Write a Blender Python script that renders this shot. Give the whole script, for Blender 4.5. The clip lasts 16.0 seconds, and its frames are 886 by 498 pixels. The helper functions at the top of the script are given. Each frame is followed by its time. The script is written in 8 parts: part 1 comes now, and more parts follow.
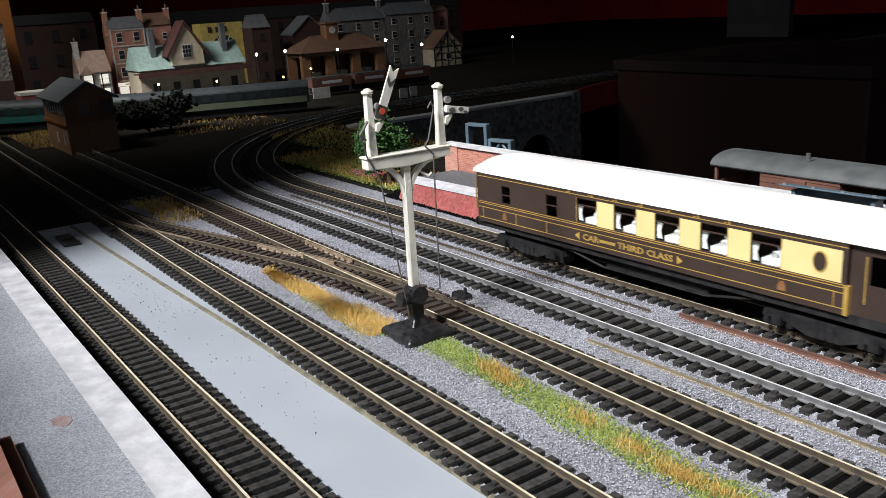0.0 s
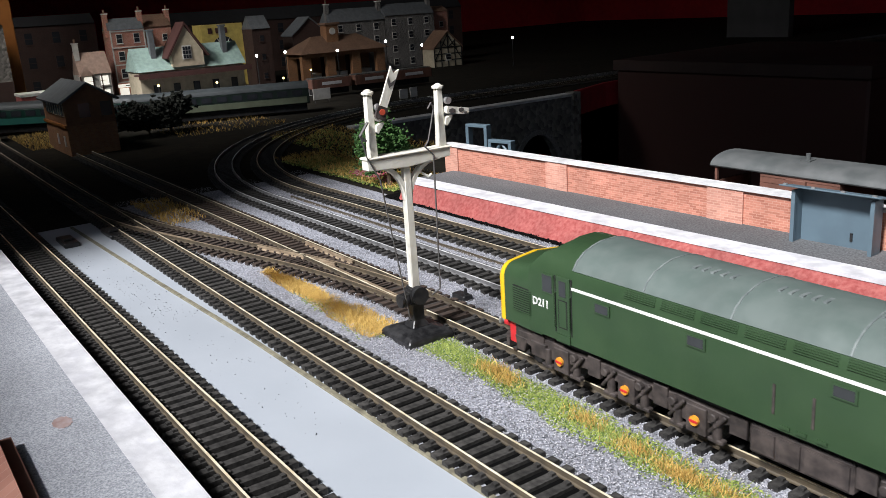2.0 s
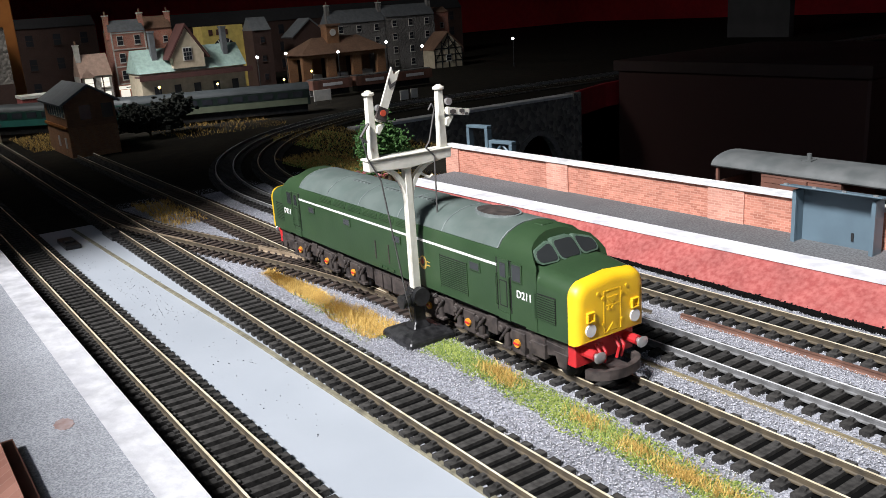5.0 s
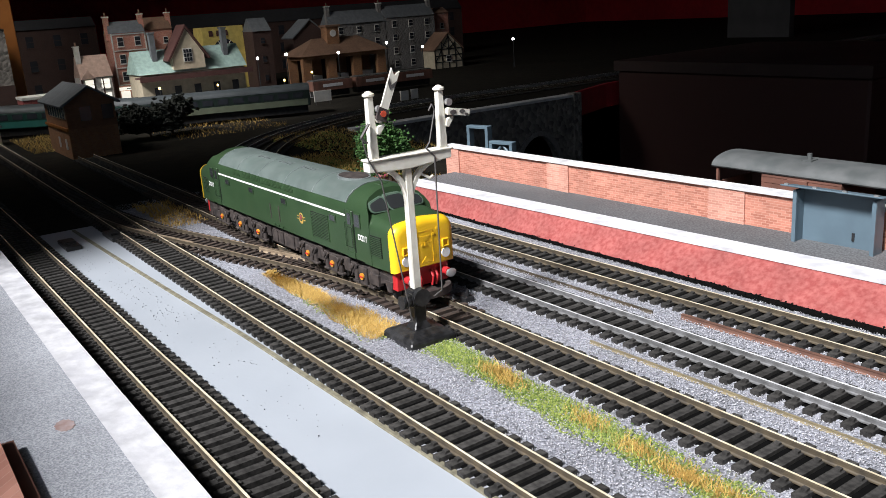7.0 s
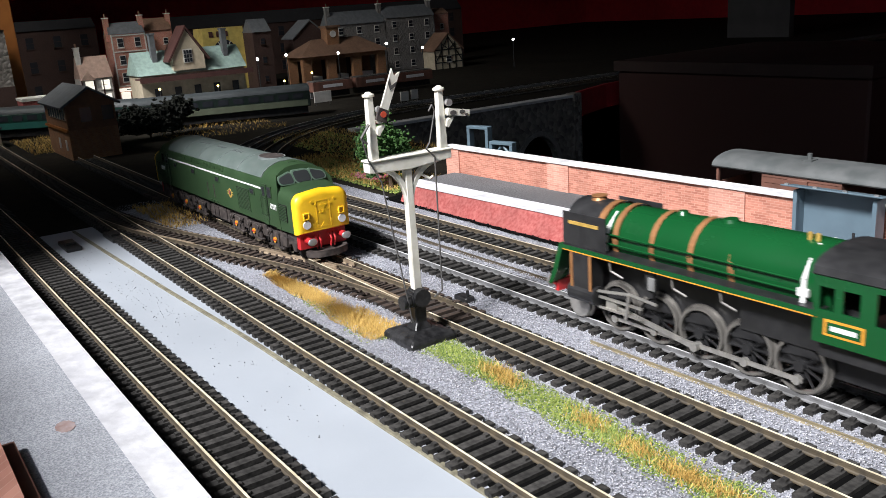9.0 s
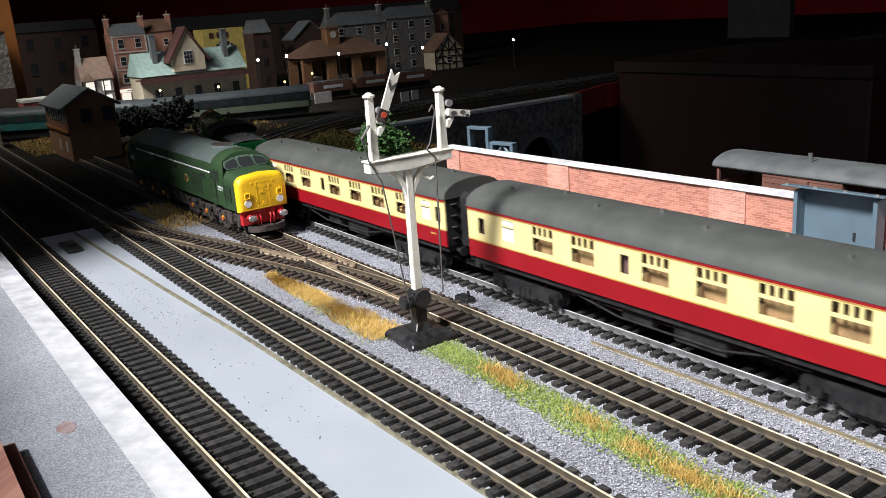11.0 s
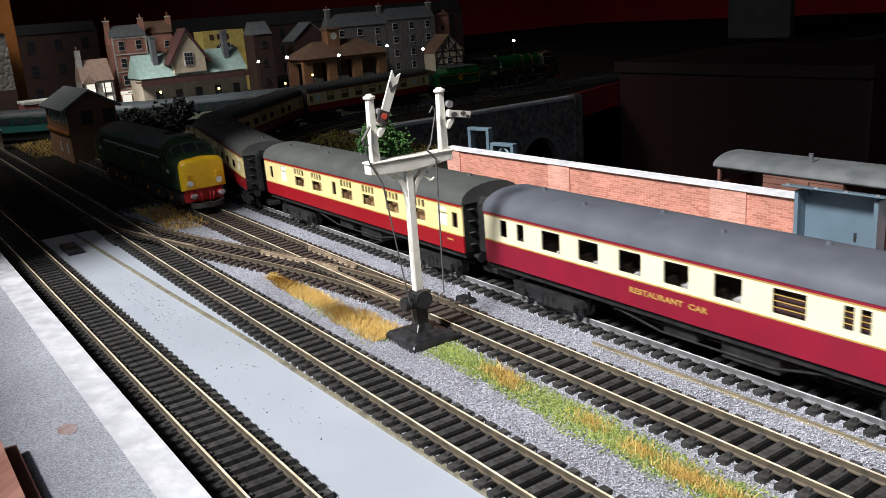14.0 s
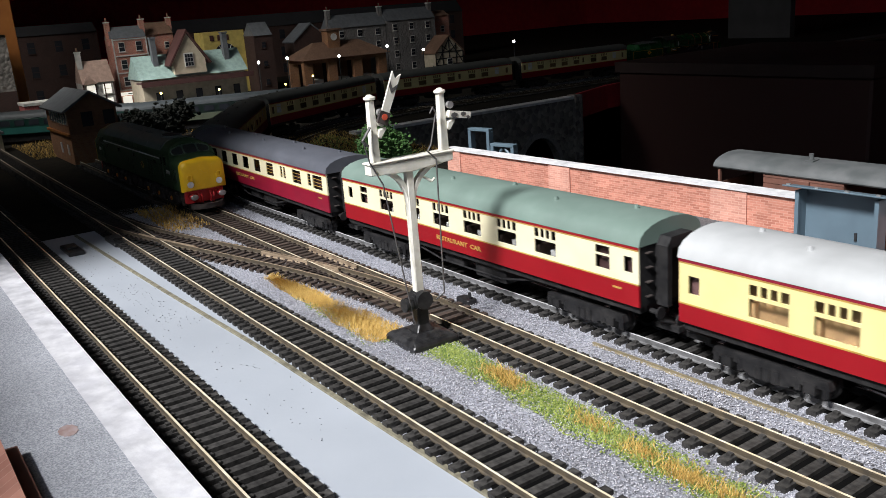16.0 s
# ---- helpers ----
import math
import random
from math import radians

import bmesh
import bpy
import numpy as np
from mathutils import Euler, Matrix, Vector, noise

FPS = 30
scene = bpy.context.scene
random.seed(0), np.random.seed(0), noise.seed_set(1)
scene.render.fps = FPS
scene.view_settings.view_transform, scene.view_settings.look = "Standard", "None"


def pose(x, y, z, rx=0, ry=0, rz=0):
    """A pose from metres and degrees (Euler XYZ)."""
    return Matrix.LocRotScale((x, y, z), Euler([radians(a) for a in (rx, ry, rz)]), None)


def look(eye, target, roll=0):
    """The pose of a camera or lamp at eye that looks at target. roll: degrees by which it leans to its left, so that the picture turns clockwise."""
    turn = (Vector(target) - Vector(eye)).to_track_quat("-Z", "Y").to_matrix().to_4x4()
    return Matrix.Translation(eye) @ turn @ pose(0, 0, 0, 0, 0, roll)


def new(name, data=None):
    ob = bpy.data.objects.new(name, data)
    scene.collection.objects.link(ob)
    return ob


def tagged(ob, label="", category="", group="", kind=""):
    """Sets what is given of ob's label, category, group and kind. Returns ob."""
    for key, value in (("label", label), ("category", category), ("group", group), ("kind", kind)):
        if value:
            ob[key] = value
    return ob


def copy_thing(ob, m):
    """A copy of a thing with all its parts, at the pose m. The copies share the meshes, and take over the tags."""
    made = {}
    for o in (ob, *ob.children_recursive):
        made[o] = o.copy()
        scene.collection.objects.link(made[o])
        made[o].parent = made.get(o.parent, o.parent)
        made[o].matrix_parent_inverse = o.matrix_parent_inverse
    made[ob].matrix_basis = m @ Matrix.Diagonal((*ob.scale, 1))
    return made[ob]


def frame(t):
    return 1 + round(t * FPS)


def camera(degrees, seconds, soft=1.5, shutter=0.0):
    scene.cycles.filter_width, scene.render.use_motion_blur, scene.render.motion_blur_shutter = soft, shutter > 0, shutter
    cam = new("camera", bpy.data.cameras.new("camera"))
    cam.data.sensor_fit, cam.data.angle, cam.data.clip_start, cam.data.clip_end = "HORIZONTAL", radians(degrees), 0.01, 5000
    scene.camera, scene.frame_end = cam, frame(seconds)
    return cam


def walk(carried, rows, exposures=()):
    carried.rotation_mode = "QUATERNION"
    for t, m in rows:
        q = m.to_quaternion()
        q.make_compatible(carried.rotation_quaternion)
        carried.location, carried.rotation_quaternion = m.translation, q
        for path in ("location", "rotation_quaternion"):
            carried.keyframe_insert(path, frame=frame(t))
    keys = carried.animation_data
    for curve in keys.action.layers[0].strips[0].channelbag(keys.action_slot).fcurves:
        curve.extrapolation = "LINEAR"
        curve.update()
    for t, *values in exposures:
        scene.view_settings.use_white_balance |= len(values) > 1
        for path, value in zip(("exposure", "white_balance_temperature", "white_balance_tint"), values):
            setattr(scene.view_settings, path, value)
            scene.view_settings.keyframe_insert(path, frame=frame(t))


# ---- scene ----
# A model railway in a shed, in true model size (track gauge 16.5 mm). x runs along the tracks, z = 0 is the baseboard.
RAIL = 0.005          # top of the rails
EYE = (0.0, 0.0, RAIL + 0.13805)


def gaze(yaw, pitch, roll):
    a, b = radians(yaw), radians(pitch)
    way = Vector((math.cos(b) * math.cos(a), -math.cos(b) * math.sin(a), -math.sin(b)))
    return look(EYE, Vector(EYE) + way, roll)


cam = camera(54.68, 16.0, soft=0.5, shutter=0.18)
walk(cam, [(t, gaze(*g)) for t, g in (
    (0, (34.048, 16.179, -3.644)), (2, (34.030, 16.127, -3.740)), (4, (33.985, 16.080, -3.858)),
    (6.5, (33.935, 16.035, -3.975)), (8, (33.922, 15.999, -4.063)), (9, (33.915, 15.988, -4.095)),
    (11.5, (33.867, 15.934, -4.215)), (14, (33.828, 15.872, -4.320)), (16, (33.798, 15.829, -4.422)))],
    exposures=((0, 0.38), (2, 0.58), (4, 0.70), (6.5, 0.71), (9, 0.77), (11.5, 0.68), (14, 0.60), (16, 0.54)))

# ---- light: the sun through the window in the near wall, and the sky in the same opening ----
SUN_EL, SUN_AZ = radians(46), radians(13.5)       # the sun stands over the near wall
world = bpy.data.worlds.new("world")
scene.world = world
world.use_nodes = True
wn = world.node_tree.nodes
sky = wn.new("ShaderNodeTexSky")
sky.sky_type, sky.sun_disc, sky.sun_elevation, sky.sun_rotation = "NISHITA", False, SUN_EL, -SUN_AZ
world.node_tree.links.new(sky.outputs[0], wn["Background"].inputs[0])
wn["Background"].inputs[1].default_value = 0.05
sun = new("sun", bpy.data.lights.new("sun", "SUN"))
sun.data.energy, sun.data.angle, sun.data.color = 5.0, radians(11.0), (0.985, 0.98, 1.0)
sun_from = Vector((-math.sin(SUN_AZ) * math.cos(SUN_EL), math.cos(SUN_AZ) * math.cos(SUN_EL), math.sin(SUN_EL)))
sun.matrix_world = look(sun_from * 5, (0, 0, 0))

WALL_Y = 0.20                                 # inner face of the wall with the window
WIN_X0, WIN_X1, WIN_Z0, WIN_Z1 = -1.6, 0.5205, 0.257, 0.968
sky_light = new("window_sky_light", bpy.data.lights.new("window_sky_light", "AREA"))
sky_light.data.shape, sky_light.data.size, sky_light.data.size_y = "RECTANGLE", WIN_X1 - WIN_X0, WIN_Z1 - WIN_Z0
sky_light.data.energy, sky_light.data.color = 0.5, (0.86, 0.93, 1.0)
sky_light.matrix_world = look(((WIN_X0 + WIN_X1) / 2, WALL_Y + 0.02, (WIN_Z0 + WIN_Z1) / 2), ((WIN_X0 + WIN_X1) / 2, WALL_Y - 1, (WIN_Z0 + WIN_Z1) / 2 - 0.4))

# Added fill for the town: an unseen opening with a narrow-spread lamp in it.
FILL_X0, FILL_X1, FILL_Z0, FILL_Z1 = 1.00, 1.40, 0.60, 0.95
town_fill = new("town_fill_light", bpy.data.lights.new("town_fill_light", "AREA"))
town_fill.data.shape, town_fill.data.size, town_fill.data.size_y = "RECTANGLE", FILL_X1 - FILL_X0, FILL_Z1 - FILL_Z0
town_fill.data.energy, town_fill.data.color, town_fill.data.spread = 1.4, (1.0, 0.97, 0.93), radians(80)
town_fill.matrix_world = look(((FILL_X0 + FILL_X1) / 2, WALL_Y + 0.02, (FILL_Z0 + FILL_Z1) / 2), (1.53, -0.41, 0.07))


# ---- materials ----
def mat(name, color, rough=0.6, metal=0.0, color2=None, scale=200.0, detail=4.0, bump=0.0, bump_scale=None, spec=0.5, obj_random=0.0,
        glow=None, glow_strength=0.0, blotch=0.0, blotch_scale=30.0, coat=0.0):
    """A surface with grain at one scale, blotches at a larger one, and a fine relief."""
    m = bpy.data.materials.new(name)
    m.use_nodes = True
    n, l = m.node_tree.nodes, m.node_tree.links
    b = n["Principled BSDF"]
    b.inputs["Roughness"].default_value = rough
    b.inputs["Metallic"].default_value = metal
    b.inputs["Specular IOR Level"].default_value = spec
    b.inputs["Coat Weight"].default_value = coat
    co = n.new("ShaderNodeTexCoord")
    tex = n.new("ShaderNodeTexNoise")
    tex.inputs["Scale"].default_value, tex.inputs["Detail"].default_value = scale, detail
    l.new(co.outputs["Object"], tex.inputs["Vector"])
    ramp = n.new("ShaderNodeMix")
    ramp.data_type = "RGBA"
    c2 = color2 or tuple(c * 0.78 for c in color)
    ramp.inputs["A"].default_value, ramp.inputs["B"].default_value = (*color, 1), (*c2, 1)
    sharp = n.new("ShaderNodeMapRange")
    sharp.inputs["From Min"].default_value, sharp.inputs["From Max"].default_value = 0.35, 0.65
    l.new(tex.outputs["Fac"], sharp.inputs["Value"])
    l.new(sharp.outputs["Result"], ramp.inputs["Factor"])
    out = ramp.outputs["Result"]
    if blotch:
        t2 = n.new("ShaderNodeTexNoise")
        t2.inputs["Scale"].default_value, t2.inputs["Detail"].default_value = blotch_scale, 5
        l.new(co.outputs["Object"], t2.inputs["Vector"])
        mr = n.new("ShaderNodeMapRange")
        mr.inputs["From Min"].default_value, mr.inputs["From Max"].default_value = 0.3, 0.7
        mr.inputs["To Min"].default_value, mr.inputs["To Max"].default_value = 1 - blotch, 1 + blotch
        l.new(t2.outputs["Fac"], mr.inputs["Value"])
        mul = n.new("ShaderNodeVectorMath")
        mul.operation = "SCALE"
        l.new(out, mul.inputs[0])
        l.new(mr.outputs["Result"], mul.inputs["Scale"])
        out = mul.outputs["Vector"]
        rr = n.new("ShaderNodeMapRange")
        rr.inputs["To Min"].default_value, rr.inputs["To Max"].default_value = max(rough - 0.1, 0.03), min(rough + 0.1, 1)
        l.new(t2.outputs["Fac"], rr.inputs["Value"])
        l.new(rr.outputs["Result"], b.inputs["Roughness"])
    if obj_random:
        oi = n.new("ShaderNodeObjectInfo")
        mr = n.new("ShaderNodeMapRange")
        mr.inputs["To Min"].default_value, mr.inputs["To Max"].default_value = 1 - obj_random, 1 + obj_random
        l.new(oi.outputs["Random"], mr.inputs["Value"])
        mul = n.new("ShaderNodeVectorMath")
        mul.operation = "SCALE"
        l.new(out, mul.inputs[0])
        l.new(mr.outputs["Result"], mul.inputs["Scale"])
        out = mul.outputs["Vector"]
    l.new(out, b.inputs["Base Color"])
    if bump:
        bn = n.new("ShaderNodeBump")
        bn.inputs["Strength"].default_value, bn.inputs["Distance"].default_value = bump, 0.0006
        t3 = n.new("ShaderNodeTexNoise")
        t3.inputs["Scale"].default_value, t3.inputs["Detail"].default_value = bump_scale or scale, 6
        l.new(co.outputs["Object"], t3.inputs["Vector"])
        l.new(t3.outputs["Fac"], bn.inputs["Height"])
        l.new(bn.outputs["Normal"], b.inputs["Normal"])
    if glow:
        b.inputs["Emission Color"].default_value, b.inputs["Emission Strength"].default_value = (*glow, 1), glow_strength
    return m


def glass(name, tint=(0.8, 0.85, 0.85)):
    m = bpy.data.materials.new(name)
    m.use_nodes = True
    b = m.node_tree.nodes["Principled BSDF"]
    b.inputs["Base Color"].default_value = (*tint, 1)
    b.inputs["Transmission Weight"].default_value, b.inputs["Roughness"].default_value, b.inputs["IOR"].default_value = 1.0, 0.03, 1.1
    return m


def brick_mat(name, a, b2, mortar, w, h, bump=0.4, axis="xz"):
    """Printed or moulded brick courses; w and h are the size of one brick."""
    m = bpy.data.materials.new(name)
    m.use_nodes = True
    n, l = m.node_tree.nodes, m.node_tree.links
    bs = n["Principled BSDF"]
    bs.inputs["Roughness"].default_value = 0.8
    co = n.new("ShaderNodeTexCoord")
    sep, com, add = n.new("ShaderNodeSeparateXYZ"), n.new("ShaderNodeCombineXYZ"), n.new("ShaderNodeMath")
    l.new(co.outputs["Object"], sep.inputs[0])
    l.new(sep.outputs["X"], add.inputs[0])
    l.new(sep.outputs["Y"], add.inputs[1])
    l.new(add.outputs[0], com.inputs["X"])
    l.new(sep.outputs["Z"], com.inputs["Y"])
    t = n.new("ShaderNodeTexBrick")
    t.inputs["Scale"].default_value = 1.0
    t.inputs["Brick Width"].default_value, t.inputs["Row Height"].default_value, t.inputs["Mortar Size"].default_value = w, h, h * 0.09
    t.inputs["Color1"].default_value, t.inputs["Color2"].default_value, t.inputs["Mortar"].default_value = (*a, 1), (*b2, 1), (*mortar, 1)
    l.new(com.outputs[0], t.inputs["Vector"])
    t2 = n.new("ShaderNodeTexNoise")
    t2.inputs["Scale"].default_value = 45
    l.new(co.outputs["Object"], t2.inputs["Vector"])
    mr = n.new("ShaderNodeMapRange")
    mr.inputs["From Min"].default_value, mr.inputs["From Max"].default_value, mr.inputs["To Min"].default_value, mr.inputs["To Max"].default_value = 0.3, 0.7, 0.85, 1.12
    l.new(t2.outputs["Fac"], mr.inputs["Value"])
    mul = n.new("ShaderNodeVectorMath")
    mul.operation = "SCALE"
    l.new(t.outputs["Color"], mul.inputs[0])
    l.new(mr.outputs["Result"], mul.inputs["Scale"])
    l.new(mul.outputs["Vector"], bs.inputs["Base Color"])
    bn = n.new("ShaderNodeBump")
    bn.inputs["Strength"].default_value, bn.inputs["Distance"].default_value, bn.invert = bump, 0.0003, True
    l.new(t.outputs["Fac"], bn.inputs["Height"])
    l.new(bn.outputs["Normal"], bs.inputs["Normal"])
    return m


def stone_mat(name, a, b2, scale, dark=0.5):
    """Loose granules of mixed greys, or rubble stone at a larger scale."""
    m = bpy.data.materials.new(name)
    m.use_nodes = True
    n, l = m.node_tree.nodes, m.node_tree.links
    bs = n["Principled BSDF"]
    bs.inputs["Roughness"].default_value = 0.85
    co = n.new("ShaderNodeTexCoord")
    v = n.new("ShaderNodeTexVoronoi")
    v.inputs["Scale"].default_value = scale
    l.new(co.outputs["Object"], v.inputs["Vector"])
    sep = n.new("ShaderNodeSeparateColor")
    l.new(v.outputs["Color"], sep.inputs[0])
    mix = n.new("ShaderNodeMix")
    mix.data_type = "RGBA"
    mix.inputs["A"].default_value, mix.inputs["B"].default_value = (*a, 1), (*b2, 1)
    l.new(sep.outputs[0], mix.inputs["Factor"])
    t2 = n.new("ShaderNodeTexNoise")
    t2.inputs["Scale"].default_value = 25
    l.new(co.outputs["Object"], t2.inputs["Vector"])
    mr = n.new("ShaderNodeMapRange")
    mr.inputs["From Min"].default_value, mr.inputs["From Max"].default_value, mr.inputs["To Min"].default_value, mr.inputs["To Max"].default_value = 0.3, 0.7, 0.8, 1.15
    l.new(t2.outputs["Fac"], mr.inputs["Value"])
    mul = n.new("ShaderNodeVectorMath")
    mul.operation = "SCALE"
    l.new(mix.outputs["Result"], mul.inputs[0])
    l.new(mr.outputs["Result"], mul.inputs["Scale"])
    l.new(mul.outputs["Vector"], bs.inputs["Base Color"])
    bn = n.new("ShaderNodeBump")
    bn.inputs["Strength"].default_value, bn.inputs["Distance"].default_value, bn.invert = 0.8, 0.4 / scale, True
    l.new(v.outputs["Distance"], bn.inputs["Height"])
    l.new(bn.outputs["Normal"], bs.inputs["Normal"])
    return m


M = {
    "board": mat("dark_scenic_board", (0.013, 0.012, 0.010), 0.9, color2=(0.022, 0.019, 0.014), spec=0.1, scale=60, bump=0.5, bump_scale=400, blotch=0.3, blotch_scale=8),
    "grey_paint": mat("grey_baseboard_paint", (0.37, 0.40, 0.44), 0.5, color2=(0.35, 0.38, 0.42), scale=25, bump=0.06, bump_scale=600, blotch=0.05, blotch_scale=9),
    "ballast": stone_mat("grey_ballast", (0.14, 0.145, 0.165), (0.38, 0.39, 0.44), 1300),
    "sleeper": mat("black_plastic_sleeper", (0.024, 0.023, 0.022), 0.7, color2=(0.058, 0.055, 0.052), spec=0.2, scale=500, bump=0.25, bump_scale=1500, obj_random=0.25),
    "brass_rail": mat("tarnished_nickel_rail", (0.90, 0.82, 0.64), 0.32, 0.2, color2=(0.66, 0.57, 0.40), scale=150, bump=0.05, blotch=0.15, blotch_scale=60),
    "steel_rail": mat("grey_steel_rail", (0.88, 0.90, 0.91), 0.32, 0.2, color2=(0.62, 0.63, 0.64), scale=150, bump=0.05, blotch=0.15, blotch_scale=60),
    "rail_web": mat("weathered_rail_side", (0.100, 0.078, 0.050), 0.6, 0.1, color2=(0.055, 0.045, 0.033), scale=200, bump=0.2),
    "rust_rail": mat("rusty_rail", (0.23, 0.12, 0.085), 0.55, 0.3, color2=(0.15, 0.08, 0.06), scale=150, bump=0.1),
    "white_edge": mat("white_platform_edge", (0.64, 0.64, 0.66), 0.75, color2=(0.48, 0.48, 0.51), scale=130, bump=0.2, bump_scale=500, blotch=0.14, blotch_scale=90),
    "tarmac": mat("grey_platform_tarmac", (0.062, 0.064, 0.068), 0.9, color2=(0.125, 0.127, 0.132), scale=900, bump=0.5, bump_scale=1200, blotch=0.18, blotch_scale=22),
    "pale_tarmac": mat("pale_platform_paper", (0.22, 0.232, 0.262), 0.85, color2=(0.46, 0.475, 0.51), scale=1500, bump=0.4, bump_scale=1200, blotch=0.12, blotch_scale=22),
    "red_face": mat("painted_red_card", (0.24, 0.044, 0.040), 0.75, color2=(0.33, 0.095, 0.084), scale=420, bump=0.5, bump_scale=420, blotch=0.16, blotch_scale=55),
    "wall_brick": brick_mat("red_brick_paper", (0.52, 0.22, 0.155), (0.34, 0.125, 0.085), (0.52, 0.28, 0.21), 0.0046, 0.0014, 0.25),
    "coping": mat("pale_coping", (0.62, 0.62, 0.62), 0.7, color2=(0.48, 0.48, 0.49), scale=150, bump=0.2, blotch=0.15, blotch_scale=60),
    "room_red": mat("dark_red_curtain", (0.55, 0.018, 0.032), 0.9, color2=(0.46, 0.014, 0.026), scale=40, bump=0.3, bump_scale=900, blotch=0.2, blotch_scale=4),
    "room_dark": mat("dark_shed_wall", (0.03, 0.028, 0.027), 0.9, scale=30, bump=0.2, blotch=0.2, blotch_scale=5),
    "white_paint": mat("cream_white_paint", (0.76, 0.74, 0.66), 0.6, color2=(0.70, 0.67, 0.57), scale=300, bump=0.25, bump_scale=700, blotch=0.1, blotch_scale=120),
    "black": mat("worn_black_paint", (0.010, 0.010, 0.011), 0.42, color2=(0.026, 0.026, 0.027), scale=350, bump=0.3, bump_scale=700, blotch=0.3, blotch_scale=100),
    "wire": mat("bare_steel_wire", (0.16, 0.155, 0.15), 0.5, 0.6, scale=400),
    "blue_grey": mat("blue_grey_plastic", (0.098, 0.145, 0.178), 0.5, color2=(0.085, 0.125, 0.155), scale=60, bump=0.05, blotch=0.08, blotch_scale=40),
    "loco_green": mat("faded_dark_green_paint", (0.028, 0.057, 0.026), 0.34, color2=(0.033, 0.064, 0.029), scale=90, bump=0.06, bump_scale=900, blotch=0.1, blotch_scale=40),
    "loco_grey": mat("grey_roof_paint", (0.090, 0.118, 0.108), 0.45, color2=(0.115, 0.142, 0.132), scale=120, bump=0.08, blotch=0.12, blotch_scale=40),
    "yellow": mat("bright_yellow_paint", (0.86, 0.53, 0.018), 0.42, color2=(0.80, 0.47, 0.014), scale=100, blotch=0.05, blotch_scale=60),
    "red_paint": mat("signal_red_paint", (0.55, 0.025, 0.03), 0.45, color2=(0.45, 0.02, 0.025), scale=200),
    "chassis": mat("dirty_dark_chassis", (0.024, 0.019, 0.018), 0.7, color2=(0.062, 0.049, 0.044), scale=250, bump=0.3, blotch=0.25, blotch_scale=90),
    "chassis_black": mat("matt_black_chassis", (0.010, 0.010, 0.011), 0.6, color2=(0.024, 0.023, 0.023), spec=0.3, scale=250, bump=0.2, blotch=0.2, blotch_scale=90),
    "white": mat("white_lettering", (0.80, 0.80, 0.78), 0.5, scale=200),
    "silver": mat("silver_buffer", (0.55, 0.55, 0.55), 0.35, 0.7, scale=200),
    "orange": mat("orange_axlebox", (0.72, 0.30, 0.03), 0.5, scale=300),
    "dark_glass": mat("dark_cab_window", (0.030, 0.033, 0.034), 0.10, scale=50),
    "crimson": mat("crimson_coach_paint", (0.27, 0.007, 0.013), 0.35, color2=(0.25, 0.006, 0.012), scale=90, blotch=0.05, blotch_scale=40),
    "maroon": mat("dark_crimson_coach_paint", (0.20, 0.009, 0.026), 0.35, color2=(0.23, 0.009, 0.027), scale=90, blotch=0.05, blotch_scale=40),
    "cream": mat("cream_coach_paint", (0.76, 0.64, 0.30), 0.4, color2=(0.72, 0.60, 0.27), scale=90, blotch=0.04, blotch_scale=40),
    "pale_cream": mat("pale_cream_coach_paint", (0.78, 0.72, 0.50), 0.4, color2=(0.74, 0.68, 0.46), scale=90, blotch=0.04, blotch_scale=40),
    "roof_dark": mat("dark_grey_coach_roof", (0.060, 0.064, 0.058), 0.55, color2=(0.075, 0.078, 0.072), scale=120, bump=0.08, blotch=0.12, blotch_scale=40),
    "roof_grey": mat("slate_grey_coach_roof", (0.080, 0.086, 0.102), 0.5, color2=(0.092, 0.098, 0.115), scale=120, bump=0.08, blotch=0.12, blotch_scale=40),
    "roof_green": mat("grey_green_coach_roof", (0.145, 0.205, 0.175), 0.5, color2=(0.16, 0.22, 0.19), scale=120, bump=0.08, blotch=0.1, blotch_scale=40),
    "roof_white": mat("pale_grey_coach_roof", (0.40, 0.41, 0.41), 0.5, color2=(0.37, 0.38, 0.38), scale=120, bump=0.08, blotch=0.1, blotch_scale=40),
    "umber": mat("umber_brown_coach_paint", (0.050, 0.033, 0.026), 0.4, color2=(0.045, 0.030, 0.024), scale=90, blotch=0.08, blotch_scale=40),
    "roof_bright": mat("white_coach_roof", (0.84, 0.83, 0.80), 0.5, color2=(0.80, 0.79, 0.76), scale=120, blotch=0.05, blotch_scale=40),
    "gold": mat("gold_lining", (0.62, 0.40, 0.10), 0.45, 0.3, scale=300),
    "steam_green": mat("glossy_bright_green_paint", (0.005, 0.068, 0.018), 0.26, color2=(0.005, 0.060, 0.016), scale=80, blotch=0.06, blotch_scale=40),
    "steam_black": mat("satin_black_paint", (0.014, 0.014, 0.015), 0.4, color2=(0.024, 0.024, 0.025), scale=200, bump=0.08, blotch=0.2, blotch_scale=60),
    "copper": mat("copper_band", (0.42, 0.20, 0.085), 0.4, 0.4, scale=200),
    "rod": mat("bright_steel_rod", (0.58, 0.56, 0.52), 0.33, 0.75, scale=300, blotch=0.15, blotch_scale=80),
    "coal": stone_mat("dusty_coal", (0.03, 0.03, 0.03), (0.10, 0.10, 0.10), 700),
}
M["dull_brass"] = mat("dull_brass_rail", (0.30, 0.25, 0.15), 0.5, 0.2, color2=(0.20, 0.17, 0.11), scale=150, bump=0.1)
